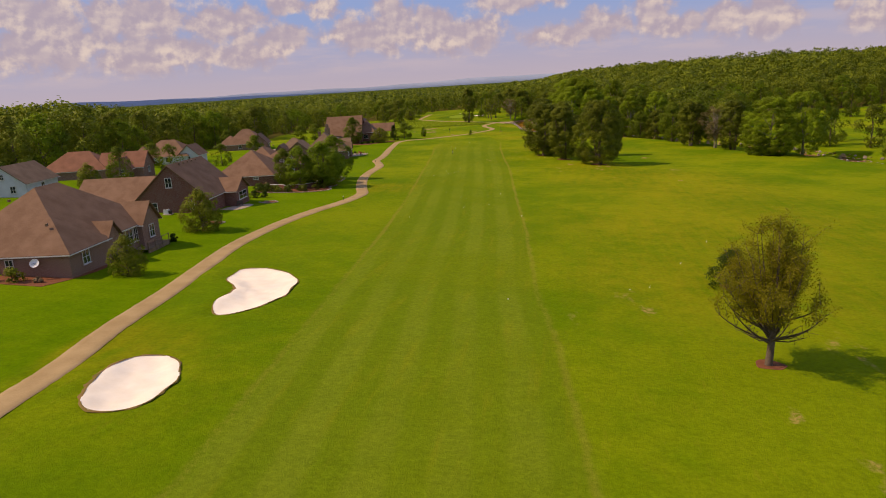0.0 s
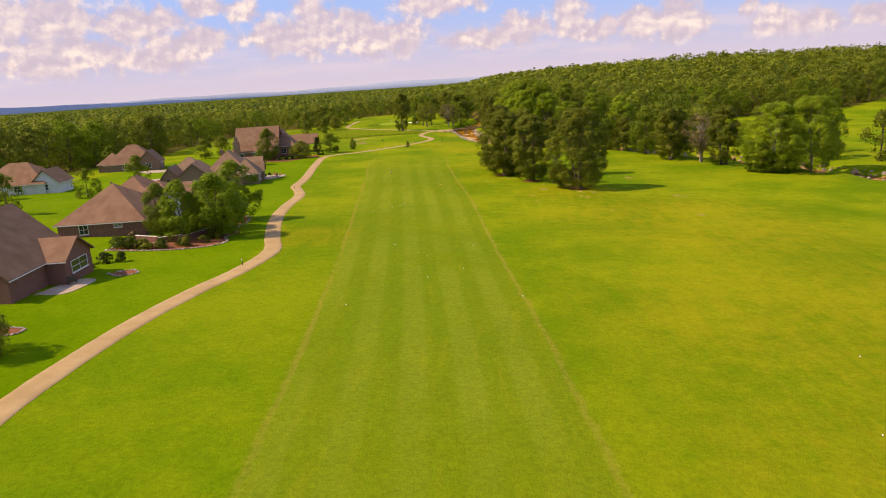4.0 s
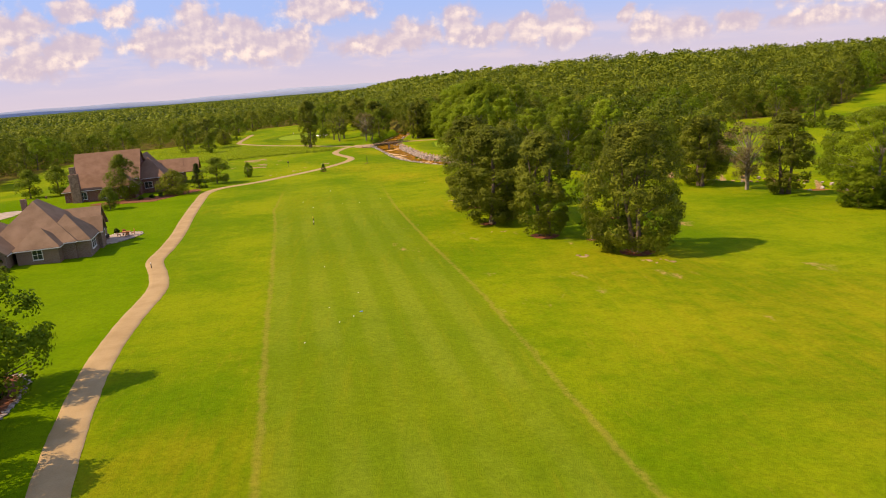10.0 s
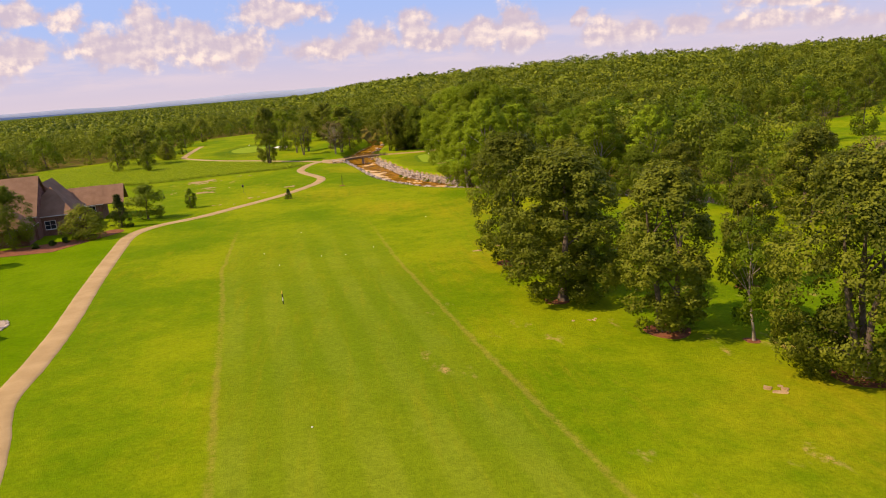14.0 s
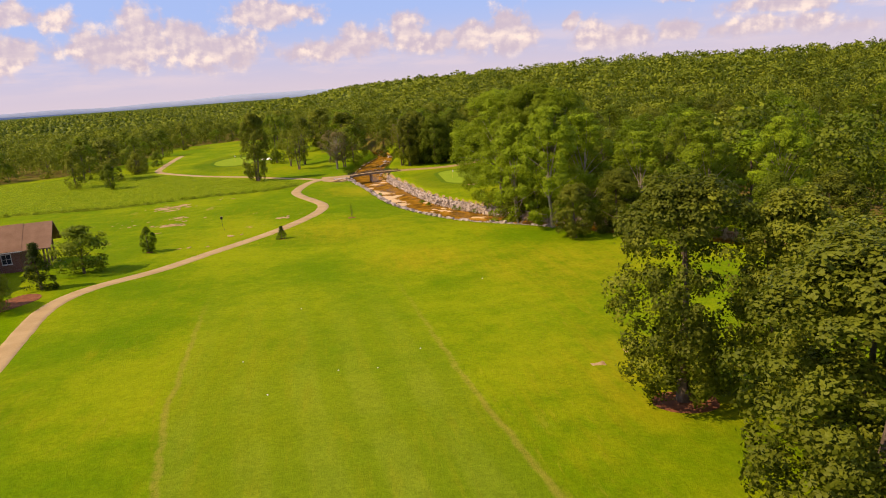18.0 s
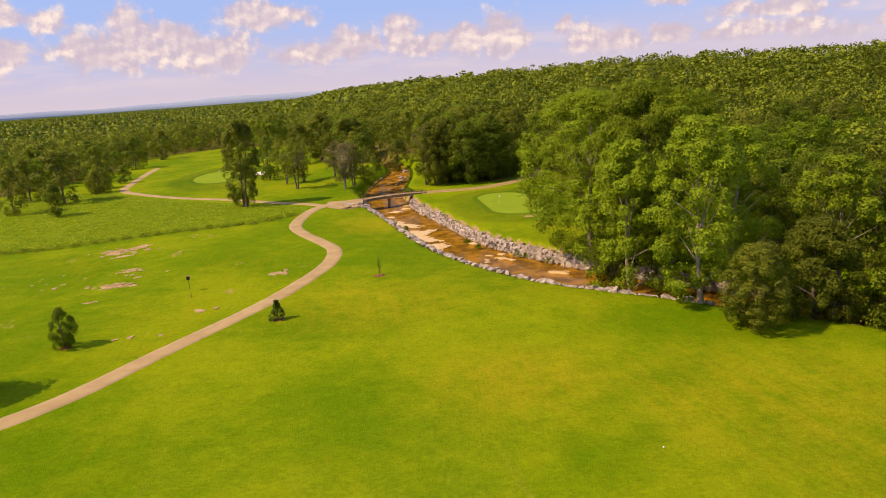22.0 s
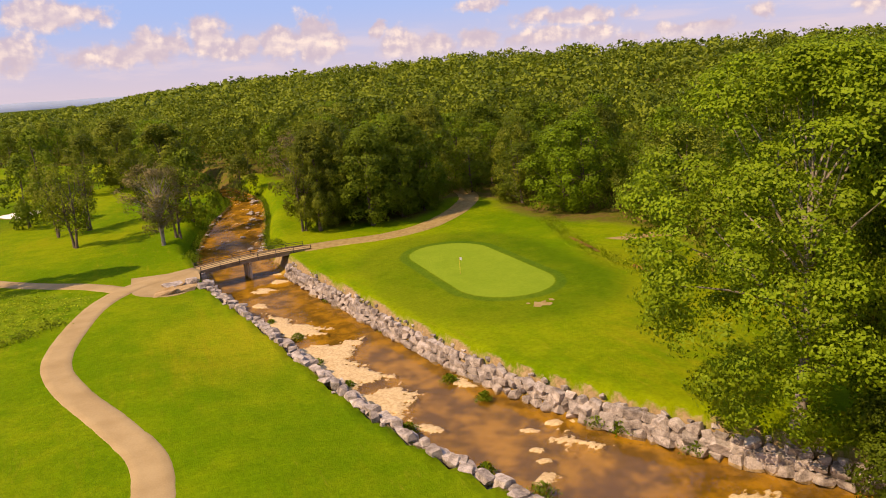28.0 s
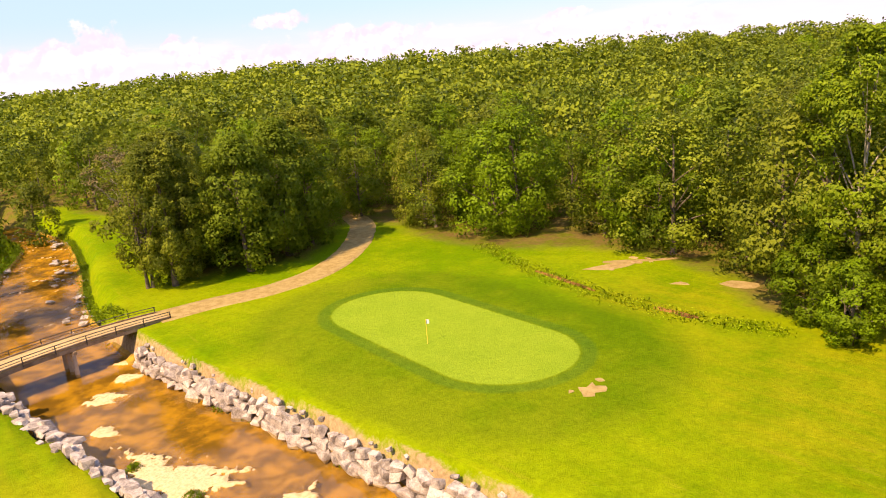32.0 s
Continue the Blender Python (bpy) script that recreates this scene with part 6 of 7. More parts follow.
# red brick house with the big front gable
house(-58.3, 65, 5, "dark red brick house with a broad brown gable roof and porch", M_brick_red, M_shingle_brown,
      [(0, 0, 14, 16, 3.1, 6.3, "gable", "y"), (-13, -1.5, 14, 11, 3.0, 3.8, "gable", "x"), (7.2, 4.2, 4.4, 7.4, 2.9, 2.2, "gable", "x"), (-1.5, 9.5, 9, 6, 2.9, 3.0, "hip", "y")],
      [(-4.2, -8.03, 1.5, 2.4, 1.6, -90), (-0.2, -8.03, 6.0, 1.2, 1.8, -90), (3.8, -8.03, 1.6, 1.0, 1.5, -90), (-15, -7.03, 1.5, 1.4, 1.4, -90), (9.43, 4.2, 1.4, 4.4, 1.5, 0)],
      [(0.6, -4 + 2.0 * i, 9.1) for i in range(5)] + [(-16 + 3 * i, -0.8, 6.6) for i in range(3)])
# brick house with a pale dormer
house(-62.5, 107, 4, "red brick house with brown hip roofs and a pale dormer", M_brick_red, M_shingle_brown,
      [(0, 0, 15, 15, 3.0, 5.5, "hip", "y"), (-1.5, 14, 14, 16, 3.0, 5.2, "hip", "y"), (4.2, 10.2, 5.2, 6.5, 5.7, 1.7, "hip", "x", M_siding), (5, 20, 5, 6, 3.0, 2.6, "gable", "x")],
      [(7.53, -3, 1.6, 1.6, 1.5, 0), (7.53, 2, 1.6, 1.6, 1.5, 0), (3, -7.53, 2.0, 1.4, 0.5, -90), (6.83, 10.2, 4.7, 1.2, 1.2, 0), (-3, -7.53, 1.6, 1.5, 1.6, -90)], [(-1, 14, 8.2), (0, 18, 8.0), (-1.2, 2, 8.4)])
# brown brick house with the patio
hd = house(-66.5, 180, 10, "brown brick house with tan many-hipped shingle roofs", M_brick_brown, M_shingle_tan,
           [(0, 0, 13, 16, 3.1, 5.9, "hip", "y"), (-7.5, -8.0, 10.5, 10, 3.0, 4.2, "gable", "y"), (5, -3.5, 7, 8, 3.1, 3.6, "hip", "y"), (5.4, 5.5, 6, 7, 3.1, 3.1, "gable", "x"), (-11.5, 3.0, 13, 12, 3.0, 4.6, "hip", "x"), (1.5, -8, 6, 5, 3.0, 2.4, "hip", "x"), (-14.6, -4.6, 5.6, 8, 3.0, 3.2, "gable", "y"), (7.6, 1.2, 3.0, 3.2, 3.1, 1.9, "gable", "x")],
           [(-7.5, -13.03, 1.5, 2.0, 1.6, -90), (8.53, -4.5, 1.7, 3.0, 1.9, 0), (8.43, 5.5, 1.7, 2.2, 1.9, 0), (1.5, -10.53, 1.6, 1.4, 1.5, -90), (4.5, -7.53, 1.6, 2.4, 1.7, -90)], [(-1, -2, 8.9), (1, 3, 8.9)])
part("chimney", box(-1.5, -1.0, 8.2, 0.8, 0.8, 2.4, 0, 0.03), M_brick_brown, hd)
# the tall house by the end of the fairway
he = house(-82, 260, 8, "large dark red brick house with tall steep shingle roofs", M_brick_red, M_shingle_brown,
           [(0, 1, 16, 15, 5.0, 6.8, "gable", "x"), (-1, -8.6, 17, 7, 3.6, 3.3, "hip", "x"), (9.6, 3.5, 9, 12, 4.2, 4.8, "hip", "x"), (7.5, 11.5, 9, 10, 4.4, 5.4, "gable", "y"), (12, 18, 10, 8.5, 3.4, 3.4, "gable", "x")],
           [(-5, -12.13, 1.7, 1.6, 1.8, -90), (0, -12.13, 1.7, 1.6, 1.8, -90), (4.5, -12.13, 1.7, 1.4, 1.8, -90), (9.6, -2.53, 1.9, 2.0, 1.7, -90), (14.13, 2, 1.9, 1.8, 1.8, 0), (15, 13.72, 1.8, 1.4, 1.6, -90)])
for i in range(4):
    part("porch_post", box(20.4, 14.3 + i * 2.45, 1.3, 0.28, 0.28, 3.8, 0, 0.02), M_wood, he)
porch = part("porch_roof", roof_gable(4.6, 8.5, 3.36, 3.36, "x"), M_shingle_brown, he)
porch.location = (19.1, 18, 0)
chim = part("chimney", box(-6.4, -12.8, 3.4, 2.2, 1.4, 8.4, 0, 0.08), M_chimney, he, "broad tan stone chimney")
part("chimney_top", box(-6.4, -12.8, 8.4, 1.3, 1.1, 2.0, 0, 0.05), M_chimney, chim)
# houses of the street behind
house(-116, 225, 14, "brown brick house with a hipped roof beside pale driveways", M_brick_brown, M_shingle_brown, [(0, 0, 16, 13, 3.0, 5.6, "hip", "x"), (6, -3, 7, 9, 3.0, 3.6, "gable", "y"), (-7, 1, 8, 10, 3.0, 3.2, "hip", "x")],
      [(6, -7.53, 1.6, 1.6, 1.5, -90), (9.53, -2, 1.6, 1.6, 1.5, 0), (-2, -6.53, 1.6, 1.4, 1.5, -90), (8.03, 3, 1.6, 1.4, 1.5, 0)])
house(-114, 117, 12, "long house with rust red shingle roofs", M_brick_pink, M_shingle_red, [(-4, 0, 18, 12, 3.0, 4.6, "hip", "x"), (9, -1, 12, 9, 3.0, 3.8, "gable", "x"), (10, -5, 5, 5, 3.0, 2.6, "gable", "y")],
      [(10, -7.53, 1.6, 1.4, 1.5, -90), (4, -5.53, 1.6, 1.4, 1.5, -90), (15.03, -1, 1.6, 1.4, 1.5, 0)])
house(-120, 168, 6, "pale grey house with brown shingle roofs on the back street", M_siding, M_shingle_brown, [(0, 0, 18, 13, 3.2, 5.0, "hip", "x"), (-8, -2, 8, 9, 3.2, 3.4, "hip", "y"), (9, -2, 7, 8, 3.2, 3.2, "gable", "y")],
      [(9, -6.03, 1.7, 1.4, 1.5, -90), (2, -6.53, 1.7, 1.6, 1.5, -90), (-8, -6.53, 1.7, 1.4, 1.5, -90)])
house(-107, 79, 8, "white-sided house with a tan gable roof", M_siding, M_shingle_tan, [(0, 0, 10, 13, 3.2, 3.8, "gable", "y"), (-7, 2, 8, 9, 3.0, 3.0, "gable", "x")],
      [(0, -6.53, 4.6, 0.8, 1.2, -90), (5.03, 0, 1.7, 1.2, 1.5, 0), (2, -6.53, 1.7, 1.2, 1.5, -90)])


# ---------------- gardens ----------------
def flat_patch(name, pts, mat, lift, label, category, kind=""):
    """Paving or mulch laid over the lawn inside a rounded outline."""
    ring = spline(list(pts) + [pts[0]], 0.6)[:-1]
    c = ring.mean(0)
    k = np.linspace(0, 1, 6)[1:]
    xy = c + k[None, :, None] * (ring[:, None] - c)
    z = ground_z(xy[..., 0], xy[..., 1]) + lift
    n, m = len(k), len(ring)
    v = np.concatenate([[[c[0], c[1], at_ground(c[0], c[1], lift)]], np.concatenate([xy, z[..., None]], -1).reshape(-1, 3)])
    skirt = v[n::n].copy()
    skirt[:, 2] -= 0.2
    base = len(v)
    v = np.concatenate([v, skirt])
    fs = []
    for i in range(m):
        j = (i + 1) % m
        fs.append((0, 1 + i * n, 1 + j * n))
        for q in range(n - 1):
            a, b = 1 + i * n + q, 1 + j * n + q
            fs.append((a, a + 1, b + 1, b))
        fs.append((n + i * n, base + i, base + j, n + j * n))
    me = bpy.data.meshes.new(name)
    me.from_pydata(v.tolist(), [], fs)
    me.materials.append(mat)
    return tagged(part(name, me), label, category, kind=kind), ring


def edging(ring, step=0.5, size=0.32):
    e = thing("stone_edging", pose(float(ring[0, 0]), float(ring[0, 1]), at_ground(*ring[0])), "edging of small tan stones round a planting bed", "edging")
    s = np.concatenate([[0], np.cumsum(np.linalg.norm(np.diff(ring, axis=0), axis=1))])
    for v in np.arange(0, s[-1], step):
        x, y = float(np.interp(v, s, ring[:, 0])), float(np.interp(v, s, ring[:, 1]))
        lay_rock(e, FLATS, x, y, at_ground(x, y, 0.08), float(rng_r.uniform(0, 180)), size)


bed, ring = flat_patch("mulch_bed", [(-55, 87.2), (-50, 86.6), (-44, 87.0), (-39.6, 89.4), (-37.9, 93.2), (-39.4, 97), (-38.7, 101.2), (-41, 105), (-40.4, 110), (-42, 118.5), (-45.5, 119), (-46.5, 106), (-48, 94), (-54, 91)], M_mulch, 0.06, "dark red mulch bed under the garden trees", "mulch bed")
edging(ring, 0.62, 0.42)
for pts in ([(-46.5, 47), (-43.8, 46.8), (-43.5, 48.8), (-46.3, 49)], [(-46.6, 71.8), (-44.6, 70.6), (-42.8, 72.2), (-44.4, 74.0)]):
    b_, r_ = flat_patch("mulch_bed", pts, M_mulch, 0.06, "small round mulch bed edged with stones", "mulch bed")
    edging(r_, 0.5, 0.34)
flat_patch("mulch_bed", [(-44.5, 3.6), (-43.4, 8.0), (-43.2, 14.0), (-45, 15), (-46.6, 8.2), (-60, 6.8), (-60, 4.4)], M_mulch, 0.05, "narrow mulch bed along the house wall", "mulch bed")
flat_patch("mulch_bed", [(-66, 240.5), (-62, 249), (-58, 257), (-61, 260), (-67, 251), (-80, 243.5), (-80, 239.5)], M_mulch, 0.05, "mulch bed along the house wall", "mulch bed")
pt, ring = flat_patch("patio", [(-61.5, 183.2), (-57.8, 184.2), (-55.6, 188), (-54.6, 192.6), (-56, 195.6), (-60, 194.6), (-61.5, 190)], M_paving, 0.08, "pale paved patio with a curved edge behind the house", "patio", "structure")
edging(ring[: len(ring) * 2 // 3], 0.55, 0.34)
flat_patch("patio", [(-50.5, 61.5), (-47.0, 62.0), (-46.4, 67.5), (-47.2, 69.2), (-49.4, 68.4)], M_paving, 0.06, "pale stone patio by the porch", "patio", "structure")
flat_patch("driveway", [(-104, 208), (-98, 214), (-94, 226), (-96, 236), (-101, 232), (-103, 220), (-110, 214)], M_paving, 0.05, "pale concrete driveway", "driveway", "structure")
flat_patch("driveway", [(-90, 178), (-84, 186), (-84, 200), (-88, 204), (-93, 192), (-97, 184)], M_paving, 0.05, "pale concrete driveway", "driveway", "structure")


def garden_wall(pts, h=0.8):
    e = thing("garden_wall", pose(*pts[0], at_ground(*pts[0])), "low red brick garden wall with a pale cap", "garden wall")
    for (ax, ay), (bx, by) in zip(pts, pts[1:]):
        L_, a_ = math.hypot(bx - ax, by - ay), math.degrees(math.atan2(by - ay, bx - ax))
        z = min(at_ground(ax, ay), at_ground(bx, by))
        w_ = part("wall_run", box(0, 0, h / 2, L_, 0.3, h + 0.6), M_brick_red, e)
        w_.matrix_world = pose((ax + bx) / 2, (ay + by) / 2, z, 0, 0, a_)
        c_ = part("cap", box(0, 0, h + 0.33, L_ + 0.06, 0.38, 0.07, 0, 0.01), M_trim, e)
        c_.matrix_world = pose((ax + bx) / 2, (ay + by) / 2, z, 0, 0, a_)


garden_wall([(-53.5, 94.5), (-49, 92.5), (-45.5, 94), (-43.6, 98), (-43.8, 104), (-45.5, 110)])


def shrub(x, y, r, h, mat=None, label="rounded green garden shrub against the wall"):
    rng = np.random.default_rng(int(abs(x * 31 + y * 17)))
    e = thing("shrub", pose(x, y, at_ground(x, y)), label, "shrub")
    q, tint, c, rr, soft = leaf_crown(rng, h, r, 0.02, "round", 14, 0.42, 900, 0.24)
    part("leaves", mesh_np("shrub_leaves", q.reshape(-1, 3), np.arange(len(q) * 4).reshape(-1, 4), mat or M_maple, False, {"tint": np.repeat(tint, 4)}, soft), None, e)
    v, f = limbs(rng, h, r, 0.0, c, 0.04, 5, 2, 0.6)
    part("stems", mesh_np("shrub_stems", v, f, M_bark, True), None, e)


for x, y, r, h, mt in ((-52.6, 4.6, 1.3, 2.0, M_olive), (-49.2, 4.8, 1.3, 1.8, M_olive), (-46.2, 5.4, 0.6, 0.7, M_dry), (-43.9, 17.4, 0.7, 0.9, M_dark), (-44.2, 20.0, 0.8, 1.1, M_dark), (-43.6, 31.6, 0.8, 1.2, M_dark),
                       (-54.6, 90.2, 1.3, 1.6, M_dark), (-52.4, 89.4, 1.4, 1.8, M_dark), (-50.2, 89.2, 1.2, 1.5, M_maple), (-47.2, 89.4, 1.0, 1.2, M_maple), (-44.2, 90.2, 1.1, 1.3, M_dark), (-41.4, 92.4, 1.1, 1.3, M_oak), (-55.4, 97.4, 0.9, 1.2, M_dry),
                       (-42.2, 100.6, 1.0, 1.2, M_maple), (-43.4, 111.4, 1.3, 1.6, M_dark), (-42.6, 114.8, 0.9, 1.0, M_maple), (-77.4, 163.0, 0.9, 2.6, M_dark), (-67.6, 166.4, 0.8, 2.4, M_dark), (-66.0, 164.8, 0.8, 1.0, M_maple), (-80.6, 166, 0.7, 2.4, M_dark),
                       (-70.6, 245.6, 0.9, 1.0, M_dark), (-68.4, 247.4, 0.9, 1.0, M_dark), (-66.6, 249.4, 0.9, 1.0, M_dark), (-77, 243.4, 1.0, 1.4, M_dark), (-65.4, 256, 1.4, 2.2, M_dark), (-52.8, 77.4, 1.0, 1.4, M_dark), (-50.6, 78.4, 1.2, 1.5, M_dark), (-48.4, 79.2, 1.1, 1.4, M_dark),
                       (-53.5, 88.6, 1.5, 1.9, M_dark), (-51.3, 88.2, 1.5, 2.0, M_dark), (-49.0, 88.0, 1.4, 1.8, M_oak), (-46.4, 88.4, 1.3, 1.6, M_dark), (-43.0, 89.6, 1.3, 1.5, M_oak), (-40.6, 95.6, 1.0, 1.2, M_olive), (-41.6, 98.4, 1.1, 1.3, M_dark), (-42.0, 108.6, 1.2, 1.5, M_olive), (-51.2, 75.6, 0.6, 0.8, M_dry), (-60.4, 196.4, 0.6, 0.8, M_dark), (-58.6, 182.2, 0.6, 0.9, M_dark)):
    shrub(x, y, r, h, mt, "low red-brown garden shrub in the bed" if mt is M_dry else "rounded green garden shrub in the bed")


for pts in ([(20.3, 337.4), (20.9, 336.9), (21.3, 337.2), (22.0, 336.8), (22.6, 337.3), (22.1, 337.8), (22.4, 338.3), (21.5, 338.1), (21.1, 338.5), (20.7, 337.9)], [(22.8, 338.0), (23.2, 337.8), (23.3, 338.3), (22.9, 338.5)], [(20.0, 338.4), (20.5, 338.3), (20.4, 338.7)]):
    flat_patch("bare_patch", pts, M_soil, 0.02, "small bare tan patch beside the putting green", "bare soil")
flat_patch("bare_strip", [(48.5, 357.3), (50.5, 355.8), (53, 353.4), (55, 352.2), (54.6, 351.6), (52.4, 352.8), (50, 355), (48, 356.6)], M_soil, 0.02, "strip of bare tan soil at the edge of the woods", "bare soil")


def weeds(name, spots, h, n, mat, label):
    """Tufts of weeds: x, y, radius, height of the ground."""
    rng = np.random.default_rng(len(spots))
    qs, ns = [], []
    for x, y, r, z in spots:
        p = rng.normal(size=(n, 3)) * [r * 0.5, r * 0.5, 0]
        p[:, 2] = rng.uniform(0.05, 1, n) * h * np.clip(1.1 - np.hypot(p[:, 0], p[:, 1]) / (r * 1.6), 0.2, 1)
        qs.append(leaf_quads(p + [x, y, z], rng.normal(size=(n, 3)) * [1, 1, 0.5] + [0, 0, 0.4], 0.24, rng, 0.4))
        ns.append(rng.normal(size=(n, 3)) * 0.3 + [0, 0, 1])
    q, s = np.concatenate(qs), np.concatenate(ns)
    s /= np.linalg.norm(s, axis=1)[:, None]
    ob = part(name, mesh_np(name, q.reshape(-1, 3), np.arange(len(q) * 4).reshape(-1, 4), mat, False, {"tint": np.repeat(rng.uniform(0, 0.6, len(q)), 4)}, np.repeat(s, 4, 0)))
    tagged(ob, label, "weeds", kind="stuff")


weeds("creek_weeds", [(x, y, r, 2.25) for x, y, r in ((4.2, 364.9, 0.8), (4.7, 360.4, 0.9), (5.4, 357.0, 0.7), (7.0, 330.5, 0.7), (13.1, 317.1, 0.8), (14.0, 315.4, 0.8), (-2.1, 349.5, 0.7), (-1.2, 334.4, 0.6), (-2.2, 341.0, 0.7), (2.8, 315.8, 0.6), (6.8, 345.6, 0.6),
                                                      (8.0, 325.6, 0.6), (4.6, 311.6, 0.9), (-3.6, 356.0, 0.6), (0.4, 324.0, 0.7), (16.5, 310.5, 0.8))], 0.75, 280, M_lime, "tufts of green weeds at the foot of the creek rocks")
def bare_rock(x, y, rx, ry, turn, seed):
    """A ragged patch of bare tan rock flush with the turf."""
    rr = np.random.default_rng(seed)
    a = np.linspace(0, 2 * np.pi, 19)[:-1]
    k = rr.uniform(0.45, 1.15, 18)
    c_, s_ = math.cos(radians(turn)), math.sin(radians(turn))
    pts = [(x + rx * r * math.cos(v) * c_ - ry * r * math.sin(v) * s_, y + rx * r * math.cos(v) * s_ + ry * r * math.sin(v) * c_) for v, r in zip(a.tolist(), k.tolist())]
    flat_patch("rock_patch", pts, M_tanrock, 0.025, "ragged patch of bare tan rock in the grass", "rocks")


for i, (x, y, rx, ry, tn) in enumerate(((-56.8, 337, 3.4, 1.5, 60), (-53.4, 340.5, 2.8, 1.6, 50), (-54.6, 333.5, 2.2, 1.0, 30), (-51.0, 312.4, 2.6, 1.2, 55), (-50.6, 321.6, 1.6, 0.9, 60), (-27.0, 310.9, 1.5, 0.9, 40), (-52.0, 303.6, 1.1, 0.6, 20), (-48.6, 316.4, 0.9, 0.5, 60))):
    bare_rock(x, y, rx, ry, tn, 70 + i)
weeds("bank_weeds", [(x, y, 1.1, at_ground(x, y)) for sd in (-1, 1) for ot in (0.2, 1.2) for x, y, lv, a in bank_points(448, 383, sd, ot, 1.1)], 0.95, 120, M_lime, "rank green weeds on the banks of the upper creek")
ditch_line = spline([(46, 374), (43, 367), (40.6, 359), (38.9, 350.4), (38.3, 340.1), (40.4, 333.4)], 0.7)[:, :2]
weeds("ditch_grass", [(x + 0.9 * math.sin(i * 2.3), y, 1.2, at_ground(x, y)) for i, (x, y) in enumerate(ditch_line.tolist())], 0.24, 60, M_weed, "rank bright grass along the ditch behind the green")
for pts in ([(40.8, 360.5), (41.3, 360.3), (40.2, 354), (39.5, 351.5), (39.2, 351.6), (39.9, 356)], [(38.4, 344), (39.1, 344), (39.0, 340), (38.2, 340.3)]):
    flat_patch("ditch", pts, M_bed, 0.03, "narrow muddy ditch with dark water", "ditch", "structure")
for pts in ([(44.5, 357), (47, 356.4), (49.4, 355.6), (50.2, 354.2), (48.2, 354), (45.8, 355)], [(48.6, 343.4), (50.4, 343), (51, 340.6), (49.4, 340.2), (48.4, 341.6)], [(45.6, 347), (47, 346.6), (46.6, 345.4)]):
    flat_patch("bare_strip", pts, M_soil, 0.02, "bare tan soil and leaf litter under the wood's edge", "bare soil")
flat_patch("bridge_apron", [(-17.5, 377.2), (-13, 376.9), (-9.4, 376.4), (-9.6, 371.5), (-12.4, 367.5), (-15.1, 367.2), (-17.6, 369.5)], M_path, 0.03, "broad bare tan apron where the paths meet the bridge", "cart path", "structure")
edge_ = spline([(-138, 331), (-95, 345.5), (-72, 346.5), (-52, 351.5), (-34, 354.5), (-25, 361)], 0.8)[:, :2]
weeds("meadow_edge", [(x + 0.8 * math.sin(i * 1.7), y + 0.5 * math.sin(i * 0.9), 1.1, at_ground(x, y)) for i, (x, y) in enumerate(edge_.tolist())], 0.9, 70, M_maple, "darker uneven edge of the uncut meadow")




# mulch rings under the lawn trees
for x, y, r in ((28, 155.4, 2.6), (17.6, 170, 2.3), (24.2, 165.4, 0.9), (10.2, 183.6, 1.6), (14.6, 188.5, 1.6), (10.6, 203.6, 2.4), (31.4, -9.2, 1.3), (-12, 303.4, 0.9), (-26, 287.6, 0.8), (-49.3, 284.9, 0.7), (34.5, 182.5, 1.5), (18, 201, 2.0), (34.7, 16.6, 1.5)):
    pts = [(x + r * math.cos(a) * random.uniform(0.75, 1.2), y + r * math.sin(a) * random.uniform(0.7, 1.1)) for a in np.linspace(0, 2 * math.pi, 9)[:-1]]
    flat_patch("mulch_ring", pts, M_mulch, 0.03, "ring of red-brown mulch round a tree trunk", "mulch")


# ---------------- small things ----------------
def cyl(x, y, z0, z1, r0, r1=None, seg=10):
    bm = bmesh.new()
    bmesh.ops.create_cone(bm, cap_ends=True, segments=seg, radius1=r0, radius2=r0 if r1 is None else r1, depth=z1 - z0, matrix=pose(x, y, (z0 + z1) / 2))
    return bm


def flagstick(x, y, h, flag_mat, label):
    e = thing("flagstick", pose(x, y, at_ground(x, y)), label, "golf flag")
    part("pole", cyl(0, 0, -0.1, h, 0.03, 0.022), M_yellow, e, "pale yellow pole")
    bm = bmesh.new()
    cols = []
    for i in range(7):
        u = i / 6
        yy, dz = 0.05 * math.sin(u * 7), -0.10 * u
        cols.append([bm.verts.new((0.03 + 0.34 * u, yy - t, h - 0.02 + dz - s * 0.36)) for s in (0, 1) for t in (0, 0.012)])
    for a, b in zip(cols, cols[1:]):
        bm.faces.new((a[0], b[0], b[2], a[2])), bm.faces.new((a[3], b[3], b[1], a[1]))
        bm.faces.new((a[1], b[1], b[0], a[0])), bm.faces.new((a[2], b[2], b[3], a[3]))
    part("flag", bm, flag_mat, e, "white cloth flag")
    part("cup", cyl(0, 0, 0.0, 0.012, 0.06), M_black, e)


flagstick(19.4, 352.8, 2.15, M_white, "white flag on a thin pole in the putting green")
flagstick(-51, 446, 2.2, M_white, "small flag on the far putting green")
yd = thing("yardage_pole", pose(-22.3, 192.6, at_ground(-22.3, 192.6)), "black and white distance pole on the fairway", "golf marker")
for i, mt in enumerate((M_black, M_white, M_black, M_yellow)):
    part("band", cyl(0, 0, i * 0.42, i * 0.42 + 0.415, 0.07, 0.07), mt, yd)
bh = thing("bird_house", pose(-39.0, 305.4, at_ground(-39, 305.4)), "small dark nesting box on a thin pole in the grass", "bird house")
part("pole", cyl(0, 0, -0.2, 1.7, 0.035), M_steel, bh)
